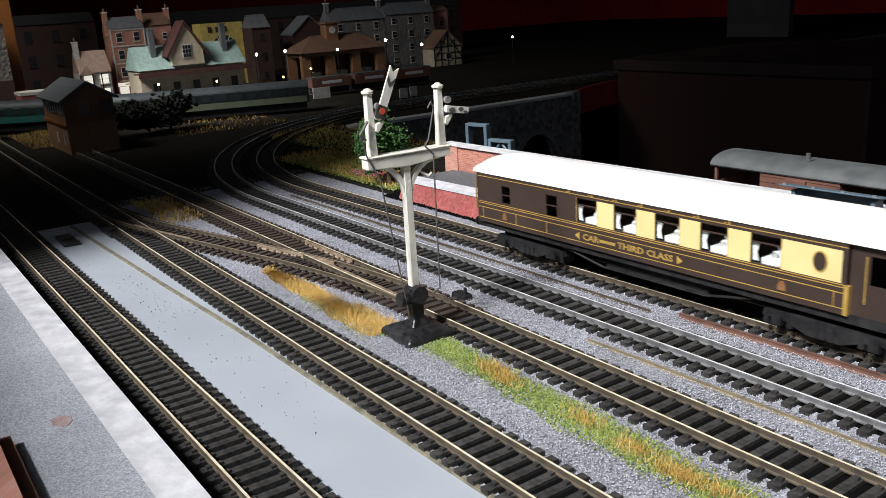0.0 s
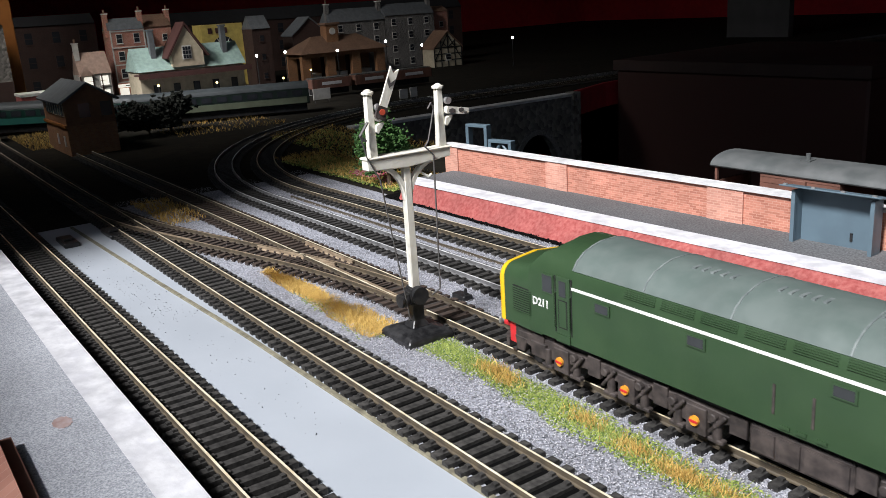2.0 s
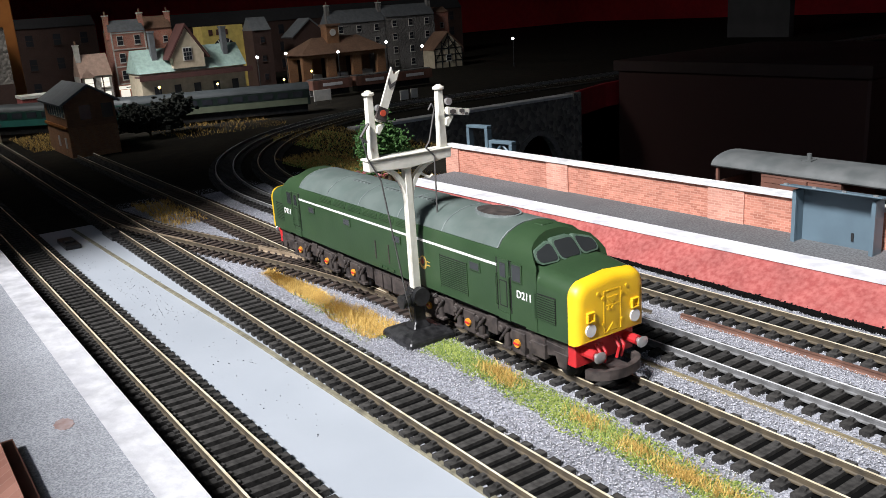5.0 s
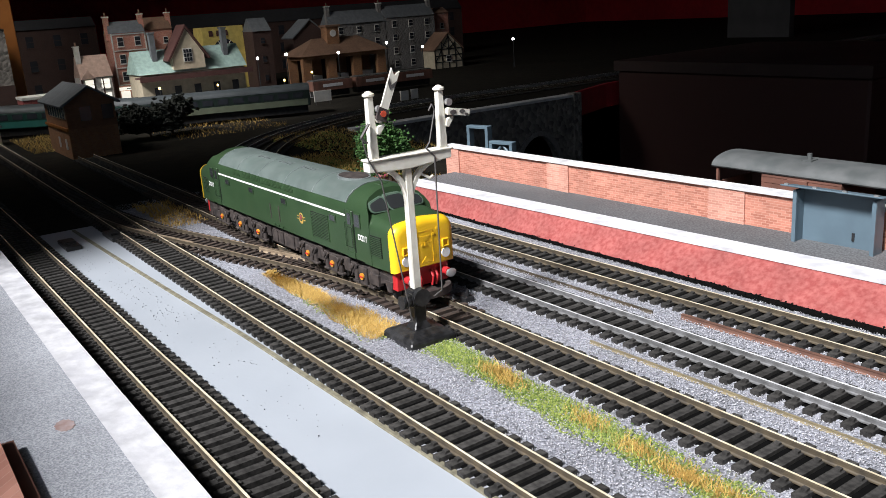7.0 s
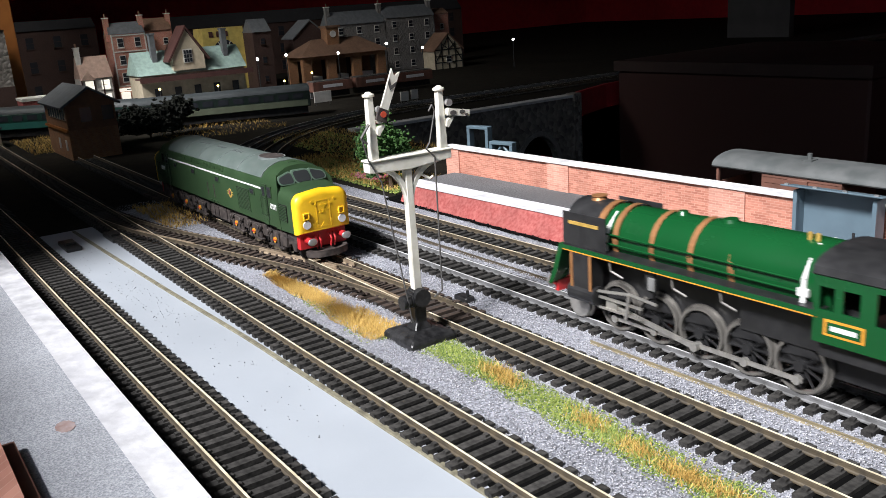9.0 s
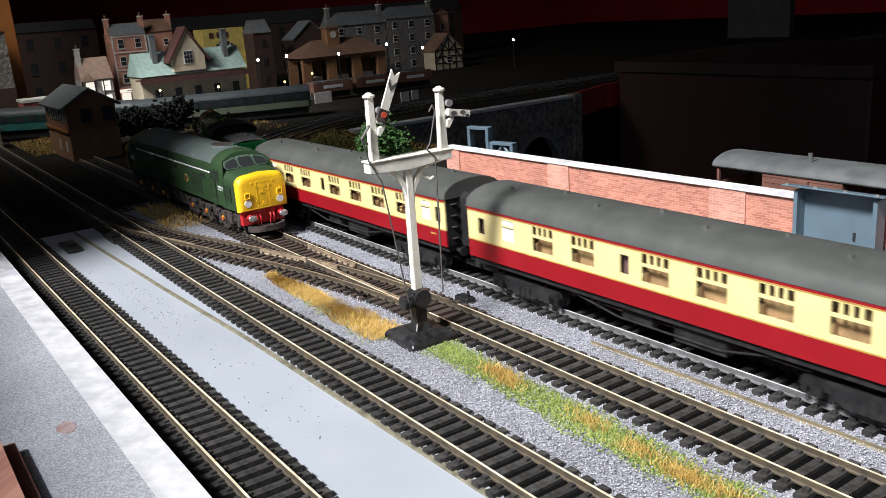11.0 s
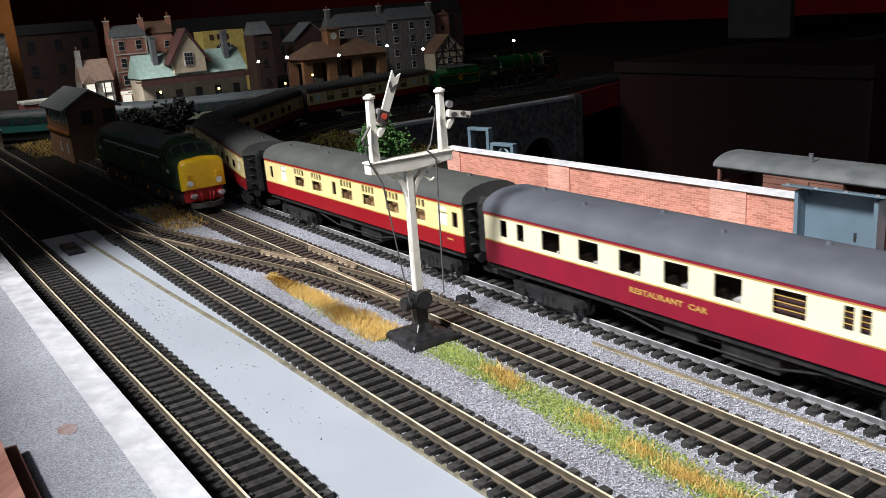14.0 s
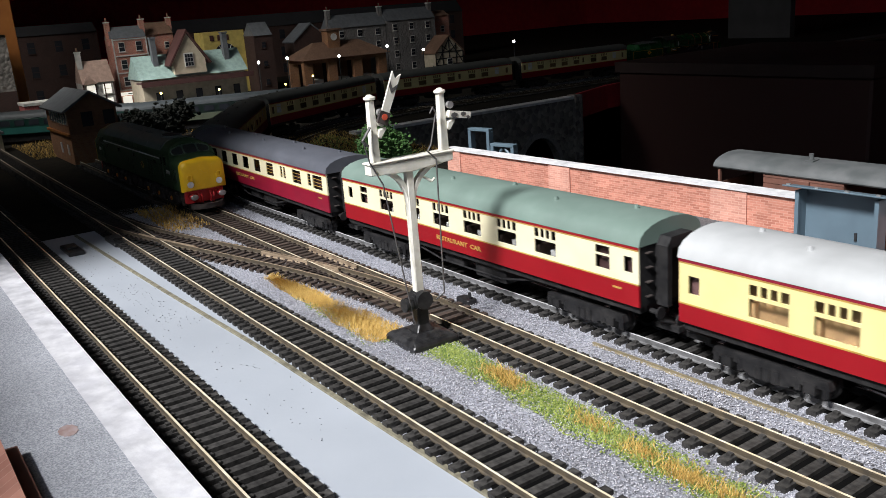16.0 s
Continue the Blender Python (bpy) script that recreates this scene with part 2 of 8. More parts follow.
# Slate taken near black: shade on the back terraces' roofs is in the colour.
M["shaded_slate"] = mat("shaded_slate_roof", (0.022, 0.022, 0.025), 0.8, scale=150, bump=0.3, blotch=0.2)
# Paler than the roof grey, for its seams, fan rim and vents.
M["seam_grey"] = mat("pale_grey_seam", (0.20, 0.225, 0.22), 0.45, color2=(0.12, 0.14, 0.14), scale=200)
M["brown_sleeper"] = mat("rusty_brown_sleeper", (0.060, 0.040, 0.030), 0.75, color2=(0.034, 0.026, 0.022), scale=400, bump=0.3, obj_random=0.25)
M["point_rail"] = mat("rusty_point_rail", (0.42, 0.33, 0.23), 0.42, 0.25, color2=(0.22, 0.16, 0.11), scale=150, bump=0.05)
M["tyre"] = mat("dull_steel_tyre", (0.19, 0.18, 0.165), 0.38, 0.4, scale=200)
M["steel_web"] = mat("grey_rail_side", (0.20, 0.20, 0.205), 0.5, 0.2, color2=(0.11, 0.11, 0.11), scale=200, bump=0.1)
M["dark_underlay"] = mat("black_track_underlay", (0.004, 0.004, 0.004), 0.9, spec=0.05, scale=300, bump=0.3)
M["pale_brick"] = brick_mat("pale_red_brick_paper", (0.56, 0.28, 0.21), (0.42, 0.19, 0.14), (0.56, 0.34, 0.27), 0.0046, 0.0014, 0.25)
# Body green lightened: highlights on the rounded window frames are in this colour.
M["cab_frame"] = mat("highlit_green_surround", (0.085, 0.125, 0.095), 0.35, color2=(0.06, 0.10, 0.07), scale=300)
M["cabinet_brown"] = mat("dark_brown_cabinet", (0.040, 0.022, 0.018), 0.6, color2=(0.030, 0.016, 0.013), scale=40, blotch=0.2, blotch_scale=8)


# ---- mesh helpers ----
def box(bm, x0, x1, y0, y1, z0, z1, bottom=True):
    v = [bm.verts.new(c) for c in ((x0, y0, z0), (x1, y0, z0), (x1, y1, z0), (x0, y1, z0), (x0, y0, z1), (x1, y0, z1), (x1, y1, z1), (x0, y1, z1))]
    faces = [(4, 5, 6, 7), (0, 1, 5, 4), (1, 2, 6, 5), (2, 3, 7, 6), (3, 0, 4, 7)] + ([(3, 2, 1, 0)] if bottom else [])
    return [bm.faces.new([v[i] for i in f]) for f in faces]


def prism(bm, outline, axis, a, b):
    """An outline of (u, v) pushed out along axis from a to b. For x the outline is (y, z), for y (x, z), for z (x, y)."""
    def at(u, v, w):
        return {"x": (w, u, v), "y": (u, w, v), "z": (u, v, w)}[axis]
    lo, hi = [bm.verts.new(at(u, v, a)) for u, v in outline], [bm.verts.new(at(u, v, b)) for u, v in outline]
    n = len(outline)
    bm.faces.new(lo[::-1])
    bm.faces.new(hi)
    for i in range(n):
        j = (i + 1) % n
        bm.faces.new((lo[i], lo[j], hi[j], hi[i]))


def tube(bm, p, q, r, n=8, r2=None, caps=True):
    p, q = Vector(p), Vector(q)
    d = (q - p).normalized()
    u = d.orthogonal().normalized()
    w = d.cross(u)
    r2 = r if r2 is None else r2
    lo = [bm.verts.new(p + (u * math.cos(k * math.tau / n) + w * math.sin(k * math.tau / n)) * r) for k in range(n)]
    hi = [bm.verts.new(q + (u * math.cos(k * math.tau / n) + w * math.sin(k * math.tau / n)) * r2) for k in range(n)]
    for k in range(n):
        bm.faces.new((lo[k], lo[(k + 1) % n], hi[(k + 1) % n], hi[k]))
    if caps:
        bm.faces.new(lo[::-1])
        bm.faces.new(hi)


def wires(bm, points, r, n=6):
    for a, b in zip(points, points[1:]):
        tube(bm, a, b, r, n)


def loft(bm, rings, close=True, caps=True):
    vs = [[bm.verts.new(c) for c in ring] for ring in rings]
    n = len(vs[0])
    for a, b in zip(vs, vs[1:]):
        for i in range(n if close else n - 1):
            j = (i + 1) % n
            bm.faces.new((a[i], a[j], b[j], b[i]))
    if caps:
        bm.faces.new(vs[0][::-1])
        bm.faces.new(vs[-1])
    return vs


def ball(bm, c, r, u=8, v=6, squash=(1, 1, 1)):
    m = Matrix.Translation(c) @ Matrix.Diagonal((r * squash[0], r * squash[1], r * squash[2], 1))
    bmesh.ops.create_uvsphere(bm, u_segments=u, v_segments=v, radius=1, matrix=m)


def mesh_of(name, bm, material, bevel=0.0, smooth=False):
    bmesh.ops.recalc_face_normals(bm, faces=bm.faces)
    if bevel:
        sharp = [e for e in bm.edges if len(e.link_faces) == 2 and e.calc_face_angle(0) > 0.5]
        bmesh.ops.bevel(bm, geom=sharp, offset=bevel, segments=1, affect="EDGES", profile=0.5)
    me = bpy.data.meshes.new(name)
    bm.to_mesh(me)
    bm.free()
    me.materials.append(M[material] if isinstance(material, str) else material)
    if smooth:
        me.polygons.foreach_set("use_smooth", [True] * len(me.polygons))
        me.set_sharp_from_angle(angle=radians(35))
    return me


def part(name, bm, material, parent=None, label="", bevel=0.0, smooth=False, at=None):
    """Links a bmesh as one mesh object under a thing or a part."""
    ob = new(name, mesh_of(name, bm, material, bevel, smooth))
    if parent is not None:
        ob.parent = parent
    if at is not None:
        ob.matrix_basis = at
    if label:
        ob["label"] = label
    return ob


def thing(name, label, category, m=None, group="", kind=""):
    ob = new(name)
    ob.empty_display_size = 0.01
    if m is not None:
        ob.matrix_basis = m
    return tagged(ob, label, category, group, kind)


def bm_box(*a, **k):
    bm = bmesh.new()
    box(bm, *a, **k)
    return bm


def lettering(name, text, size, material, parent, m, depth=0.0001, squeeze=1.0, label=""):
    """Letters as flat mesh from the built-in font; they read along local x, upright along local y."""
    cu = bpy.data.curves.new(name, "FONT")
    cu.offset = size * 0.018
    cu.body, cu.size, cu.extrude, cu.align_x, cu.resolution_u = text, size, depth, "CENTER", 2
    tmp = bpy.data.objects.new(name, cu)
    me = bpy.data.meshes.new_from_object(tmp)
    bpy.data.objects.remove(tmp)
    for v in me.vertices:
        v.co.x *= squeeze
    me.materials.clear()
    me.materials.append(M[material])
    ob = new(name, me)
    ob.parent, ob.matrix_basis = parent, m
    if label:
        ob["label"] = label
    return ob


def flat(m):
    """Turns a text so that it stands on a side that faces +y and reads towards -x."""
    return m @ Matrix(((-1, 0, 0, 0), (0, 0, 1, 0), (0, 1, 0, 0), (0, 0, 0, 1)))


# ---- tracks in plan ----
HEADING = {1: 0.0048, 2: -0.0010, 3: 0.0, 4: 0.0078, 5: 0.0206}
OFFSET = {1: -0.0822, 2: -0.1467, 3: -0.2114, 4: -0.2576, 5: -0.3032}
CURVE_X, CURVE_R = 0.62, 0.46


def straight(k):
    def at(s):
        return Vector((s, OFFSET[k] + HEADING[k] * (s - 0.3), 0)), math.atan(HEADING[k])
    return at


def main_line(k):
    """Straight to CURVE_X, then a quarter circle to the far side, then straight on along -y."""
    r = CURVE_R - (0.0 if k == 4 else 0.05)
    y0, h = OFFSET[k] + HEADING[k] * (CURVE_X - 0.3), math.atan(HEADING[k])
    c = Vector((CURVE_X, y0, 0)) + Vector((math.sin(h), -math.cos(h), 0)) * r
    arc = r * (math.pi / 2 + h)

    def at(s):
        if s <= CURVE_X:
            return straight(k)(s)
        d = s - CURVE_X
        if d < arc:
            a = h - d / r
            return c + Vector((-math.sin(a), math.cos(a), 0)) * r, a
        return c + Vector((r, -(d - arc), 0)), -math.pi / 2
    return at


def crossover(s):
    """From track 3 at s = 0 to track 2, centre line by arc, straight and arc."""
    x0, x1 = 0.318, 0.712
    y0, y1 = OFFSET[3], OFFSET[2] + HEADING[2] * (x1 - 0.3)
    u = min(max(s / (x1 - x0), 0), 1)
    k = 0.36
    def ease(u):
        top = 1 / (1 - k)
        if u < k:
            return top * u * u / (2 * k)
        if u > 1 - k:
            return 1 - top * (1 - u) ** 2 / (2 * k)
        return top * (u - k / 2)
    e = 1e-4
    slope = (ease(min(u + e, 1)) - ease(max(u - e, 0))) / (min(u + e, 1) - max(u - e, 0)) * (y1 - y0) / (x1 - x0)
    return Vector((x0 + u * (x1 - x0), y0 + u * 0 + ease(u) * (y1 - y0), 0)), math.atan(slope)


def rail_mesh(bm, at, s0, s1, side, step=0.02, profile=None):
    profile = profile or [(-0.0008, 0.0022), (-0.0008, 0.0027), (-0.00030, 0.0031), (-0.00035, 0.0041), (-0.00050, 0.0043), (-0.00044, 0.0050),
                          (0.00044, 0.0050), (0.00050, 0.0043), (0.00035, 0.0041), (0.00035, 0.0031), (0.0008, 0.0027), (0.0008, 0.0022)]
    n = max(1, math.ceil((s1 - s0) / step))
    rings = []
    for i in range(n + 1):
        p, a = at(s0 + (s1 - s0) * i / n)
        left = Vector((-math.sin(a), math.cos(a), 0))
        rings.append([p + left * (side * 0.00825 + u) + Vector((0, 0, z)) for u, z in profile])
    loft(bm, rings)


def sleeper_mesh(length=0.0285, width=0.0035, material="sleeper"):
    bm = bmesh.new()
    w, h = width / 2, length / 2
    box(bm, -w, w, -h, h, 0.0003, 0.0025, bottom=False)
    for s in (-1, 1):
        for d in (-0.0019, 0.0019):
            y = s * 0.00825 + d
            box(bm, -0.0009, 0.0009, y - 0.00075, y + 0.00075, 0.0025, 0.0034, bottom=False)
    return mesh_of("sleeper", bm, material)


SLEEPER, POINT_SLEEPER = sleeper_mesh(), sleeper_mesh(0.0310, 0.0034, "brown_sleeper")


def track(label, at, s0, s1, rail, pitch=0.00681, near=(-0.05, 0.72), group="tracks", points=(9, 9), checks=()):
    t = thing("track", label, "railway track", group=group)
    for side in (1, -1):
        bm = bmesh.new()
        rail_mesh(bm, at, s0, s1, side)
        ob = part("rail", bm, rail, t)
        ob.data.materials.append(M["steel_web" if rail == "steel_rail" else "rail_web"])
        for f in ob.data.polygons:
            f.material_index = 0 if f.center.z > 0.0048 else 1
    for a, b, side in checks:
        bm = bmesh.new()
        rail_mesh(bm, at, a, b, side, 0.01)
        part("check_rail", bm, "point_rail", t)
    far, rnd = bmesh.new(), random.Random(5)
    n = int((s1 - s0) / pitch)
    for i in range(n):
        s = s0 + (i + 0.5) * pitch
        p, a = at(s)
        if near[0] < s < near[1]:
            ob = new("sleeper", POINT_SLEEPER if points[0] < s < points[1] else SLEEPER)
            ob.parent = t
            ob.matrix_basis = Matrix.Translation(p) @ Matrix.Rotation(a + rnd.uniform(-0.012, 0.012), 4, "Z")
        else:
            fs = box(far, -0.0017, 0.0017, -0.015, 0.015, 0.0006, 0.0023, bottom=False)
            bmesh.ops.transform(far, matrix=Matrix.Translation(p) @ Matrix.Rotation(a, 4, "Z"), verts=list({v for f in fs for v in f.verts}))
    if far.verts:
        tagged(part("far_sleeper", far, "sleeper", t), kind="stuff")
    else:
        far.free()
    return t


# ---- the room: closed all round, with the window and an added fill opening in the near wall ----
def room():
    x0, x1, y0, y1, z0, z1 = -4.6, 3.3, -3.2, WALL_Y, -0.9, 1.5
    tagged(part("floor", bm_box(x0, x1, y0, y1 + 0.1, z0 - 0.1, z0), "room_dark"), "dark shed floor below the layout", "floor", kind="structure")
    tagged(part("ceiling", bm_box(x0, x1, y0, y1 + 0.1, z1, z1 + 0.1), "room_dark"), "dark shed ceiling", "ceiling", kind="structure")
    tagged(part("wall_far", bm_box(x1, x1 + 0.1, y0 - 0.1, y1 + 0.1, z0 - 0.1, z1 + 0.1), "room_red"), "dark red wall behind the town", "wall", kind="structure")
    tagged(part("wall_back", bm_box(x0 - 0.1, x0, y0 - 0.1, y1 + 0.1, z0 - 0.1, z1 + 0.1), "room_dark"), "dark shed wall", "wall", kind="structure")
    tagged(part("wall_side", bm_box(x0, x1, y0 - 0.1, y0, z0 - 0.1, z1 + 0.1), "room_red"), "dark red draped wall", "wall", kind="structure")
    bm = bmesh.new()
    for a in ((x0, WIN_X0, z0, z1), (WIN_X1, FILL_X0, z0, z1), (FILL_X1, x1, z0, z1), (FILL_X0, FILL_X1, z0, FILL_Z0), (FILL_X0, FILL_X1, FILL_Z1, z1), (WIN_X0, WIN_X1, z0, WIN_Z0), (WIN_X0, WIN_X1, WIN_Z1, z1)):
        box(bm, a[0], a[1], y1, y1 + 0.1, a[2], a[3])
    tagged(part("wall_window", bm, "room_dark"), "shed wall with a wide window opening and an added fill opening", "wall", kind="structure")
    win = tagged(thing("window_1", "wide window opening with a plain frame", "window"), kind="structure")
    for a in ((WIN_X0, WIN_X0 + 0.03, WIN_Z0, WIN_Z1), (WIN_X1 - 0.03, WIN_X1, WIN_Z0, WIN_Z1), (WIN_X0 + 0.03, WIN_X1 - 0.03, WIN_Z0, WIN_Z0 + 0.03), (WIN_X0 + 0.03, WIN_X1 - 0.03, WIN_Z1 - 0.03, WIN_Z1)):
        part("frame", bm_box(a[0] + 0.001, a[1] - 0.001, y1 + 0.03, y1 + 0.06, a[2] + 0.001, a[3] - 0.001), "white_paint", win)
    bm = bmesh.new()
    prism(bm, [(x0 + 0.01, y1 - 0.01), (x0 + 0.01, -0.50), (0.93, -0.50), (0.93, -0.872), (0.965, -0.97), (0.985, -1.10), (0.985, y0 + 0.01), (x1 - 0.01, y0 + 0.01), (x1 - 0.01, y1 - 0.01)][::-1], "z", -0.03, -0.0006)
    tagged(part("ground", bm, "board"), "scenic baseboard, dark earth colour", "baseboard", kind="structure")
    tagged(part("lower_board", bm_box(-0.6, 0.985, -1.6, -0.40, -0.15, -0.13), "board"), "lower dark board below the viaduct", "baseboard", kind="structure")


room()
tagged(part("painted_strip", bm_box(-0.6, 0.665, -0.1344, -0.02, -0.0005, 0.0003), "grey_paint"), "smooth grey painted baseboard between the sidings", "baseboard", kind="structure")


def ballast():
    """The bed of the running lines and thousands of loose granules on it."""
    bm = bmesh.new()
    nx, ny = 150, 40
    x0, x1, y0, y1 = -0.5, 0.70, -0.333, -0.1345
    g = [[bm.verts.new((x0 + (x1 - x0) * i / nx, y0 + (y1 - y0) * j / ny, 0.0006 + 0.0007 * noise.noise((i * 0.9, j * 0.9, 0)) * (0 < j < ny))) for j in range(ny + 1)] for i in range(nx + 1)]
    for i in range(nx):
        for j in range(ny):
            bm.faces.new((g[i][j], g[i + 1][j], g[i + 1][j + 1], g[i][j + 1]))
    bed = part("ballast", bm, "ballast", smooth=True)
    tagged(bed, "fine grey granite ballast round the tracks", "ballast", kind="stuff")


ballast()


def underlay(at, x0, x1, half=0.0096):
    """A near-black strip that darkens the gaps between the sleepers of a ballasted line."""
    bm = bmesh.new()
    rings = []
    for k in range(25):
        p, a = at(x0 + (x1 - x0) * k / 24)
        left = Vector((-math.sin(a), math.cos(a), 0)) * half
        rings.append([p + left + Vector((0, 0, z)) for z in (0.0002, 0.0011)] + [p - left + Vector((0, 0, z)) for z in (0.0011, 0.0002)])
    loft(bm, rings)
    tagged(part("track_underlay", bm, "dark_underlay"), "near-black strip between the sleepers", "underlay", kind="structure")


for k, at in ((3, straight(3)), (4, main_line(4)), (5, main_line(5))):
    underlay(at, -0.05, 0.74)
T = {}
T[1] = track("siding track with black sleepers and tarnished rails", straight(1), -0.4, 1.30, "brass_rail", near=(0.12, 0.75))
T[2] = track("track with black sleepers and tarnished rails beside the grey strip", straight(2), -0.4, 1.30, "brass_rail", near=(0.08, 0.75))
T[3] = track("track with black sleepers and tarnished rails beside the signal", straight(3), -0.8, 1.02, "brass_rail", near=(0.08, 0.75), points=(0.30, 0.75), checks=((0.415, 0.475, -0.80), (0.345, 0.43, 0.78)))
T[4] = track("running line with bright grey steel rails, curving away", main_line(4), -4.3, 3.4, "steel_rail", near=(0.05, 0.75))
T[5] = track("platform line with tarnished rails, curving away", main_line(5), -4.3, 3.2, "brass_rail", near=(0.05, 0.75))
T[6] = track("crossover track between two lines", crossover, 0.0, 0.394, "point_rail", near=(0.05, 0.36), points=(-1, 1), checks=((0.10, 0.17, -0.80), (0.22, 0.29, 0.80)))


def platform_right():
    t = tagged(thing("platform_1", "platform with red painted face, white edge and grey surface", "platform"), kind="structure")
    top = lambda x: -0.3335 - 0.045 * (0.54 - x)
    foot = lambda x: -0.3268 - 0.0040 * (0.54 - x) + 0.0009 * noise.noise((x * 60, 0, 0)) + 0.0006 * noise.noise((x * 190, 3, 0))
    xs = [0.54 - 0.57 * k / 160 for k in range(161)]
    bm = bmesh.new()
    loft(bm, [[(x, foot(x), 0.0), (x, top(x), 0.0145), (x, top(x) - 0.004, 0.0145), (x, foot(x) - 0.03, 0.0)] for x in xs])
    part("platform_face", bm, "red_face", t, "red painted face with darker stains")
    bm = bmesh.new()
    loft(bm, [[(x, top(x) - 0.0128, 0.0), (x, top(x) - 0.0128, 0.0154), (x, -0.415, 0.0154), (x, -0.415, 0.0)] for x in (0.54, -0.03)])
    part("platform_surface", bm, "tarmac", t)
    bm = bmesh.new()
    loft(bm, [[(x, top(x) + 0.0012, 0.0143), (x, top(x) + 0.0012, 0.0157), (x, top(x) - 0.0130, 0.0157), (x, top(x) - 0.0130, 0.0143)] for x in (0.5415, -0.03)])
    part("platform_edge", bm, "white_edge", t, "white painted edge")
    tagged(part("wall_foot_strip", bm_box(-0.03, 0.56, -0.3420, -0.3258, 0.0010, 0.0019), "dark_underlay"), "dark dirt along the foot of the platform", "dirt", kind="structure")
    return t


platform_right()


def boundary_wall():
    w = thing("platform_wall", "red brick paper-covered wall with pale coping behind the platform", "wall", pose(0.550, -0.3800, 0, 0, 0, 2.05))
    part("wall_panel", bm_box(-0.6, 0, -0.005, 0, 0, 0.0343), "wall_brick", w)
    for x0, x1 in ((-0.016, 0.0), (-0.134, -0.114), (-0.268, -0.245), (-0.385, -0.362)):
        part("pilaster", bm_box(x0, x1, 0.0, 0.0011, 0, 0.0340), "pale_brick", w)
    part("coping", bm_box(-0.6, 0.001, -0.0065, 0.0020, 0.0343, 0.0360), "coping", w, "pale worn coping")


boundary_wall()


def platform_left():
    t = tagged(thing("platform_2", "platform with white edge and pale grey paper surface", "platform", pose(0, -0.0634, 0, 0, 0, 0.1)), kind="structure")
    part("platform_edge", bm_box(-0.3, 0.95, 0.0, 0.0126, 0, 0.0105), "white_edge", t)
    part("platform_surface", bm_box(-0.3, 0.95, 0.0126, 0.16, 0, 0.0104), "pale_tarmac", t)


platform_left()


# ---- rolling stock ----
def wheelset(parent, x, r=0.0062, rim="chassis_black", z=RAIL, name="wheelset"):
    bm = bmesh.new()
    for s in (-1, 1):
        tube(bm, (0, s * 0.0072, 0), (0, s * 0.0096, 0), r, 14)
        tube(bm, (0, s * 0.0066, 0), (0, s * 0.0073, 0), r + 0.0008, 14)
    tube(bm, (0, -0.0072, 0), (0, 0.0072, 0), 0.001, 6)
    return part(name, bm, rim, parent, at=pose(x, 0, z + r))


def coach_bogie(parent, x, base=0.033):
    b = part("bogie", bm_box(-0.004, 0.004, -0.011, 0.011, 0.012, 0.016), "chassis_black", parent, at=pose(x, 0, 0))
    for s in (-1, 1):
        bm = bmesh.new()
        y0, y1 = s * 0.0112, s * 0.0142
        h = base / 2
        prism(bm, [(-h - 0.007, 0.0115), (-h - 0.006, 0.0145), (-0.008, 0.0150), (0.008, 0.0150), (h + 0.006, 0.0145), (h + 0.007, 0.0115), (h - 0.004, 0.0108), (0.007, 0.0075), (-0.007, 0.0075), (-h + 0.004, 0.0108)], "y", min(y0, y1), max(y0, y1))
        for k in (-1, 1):
            box(bm, k * h - 0.0022, k * h + 0.0022, min(y0, y1 + s * 0.0012), max(y0, y1 + s * 0.0012), 0.0088, 0.0125)
            for d in (-0.0052, 0.0052):
                tube(bm, (k * h + d, s * 0.0136, 0.0085), (k * h + d, s * 0.0136, 0.0130), 0.0013, 6)
        for d in (-0.0035, 0, 0.0035):
            tube(bm, (d, s * 0.0144, 0.0080), (d, s * 0.0144, 0.0125), 0.0013, 6)
        part("side_frame", bm, "chassis_black", b)
    for k in (-1, 1):
        wheelset(b, k * base / 2)
    return b


def side_panel(cols, x0, x1, y0, y1, z0, z1):
    """A side wall with real openings; cols: (x0, x1, z0, z1) of each, none above another."""
    bm = bmesh.new()
    at = x0
    for a, b, c, d in sorted(cols):
        if a > at:
            box(bm, at, a, y0, y1, z0, z1)
        if c > z0:
            box(bm, a, b, y0, y1, z0, c)
        if d < z1:
            box(bm, a, b, y0, y1, d, z1)
        at = b
    if at < x1:
        box(bm, at, x1, y0, y1, z0, z1)
    bmesh.ops.remove_doubles(bm, verts=bm.verts, dist=1e-6)
    return bm


def roof_profile(w, z0, z1, n=10, drop=0.0):
    return [(w * math.cos(math.pi * k / n) , z0 + (z1 - z0) * math.sin(math.pi * k / n) ** 0.8) for k in range(n + 1)]


COACH_GLASS = glass("coach_window_glass")
GLASS_DARK = glass("smoked_window_glass", (0.35, 0.36, 0.36))
M["seat_tan"] = mat("tan_coach_seat", (0.34, 0.20, 0.09), 0.7, scale=120)
M["interior"] = mat("brown_coach_interior", (0.075, 0.048, 0.034), 0.7, scale=120)
# Lightened plum that stands for the lit coach interior.
M["interior_card"] = mat("lit_plum_interior", (0.15, 0.075, 0.075), 0.6, scale=120)
M["frosted"] = mat("white_frosted_window", (0.80, 0.80, 0.78), 0.5, scale=300)
M["table_white"] = mat("white_table_linen", (0.80, 0.79, 0.77), 0.8, scale=300)


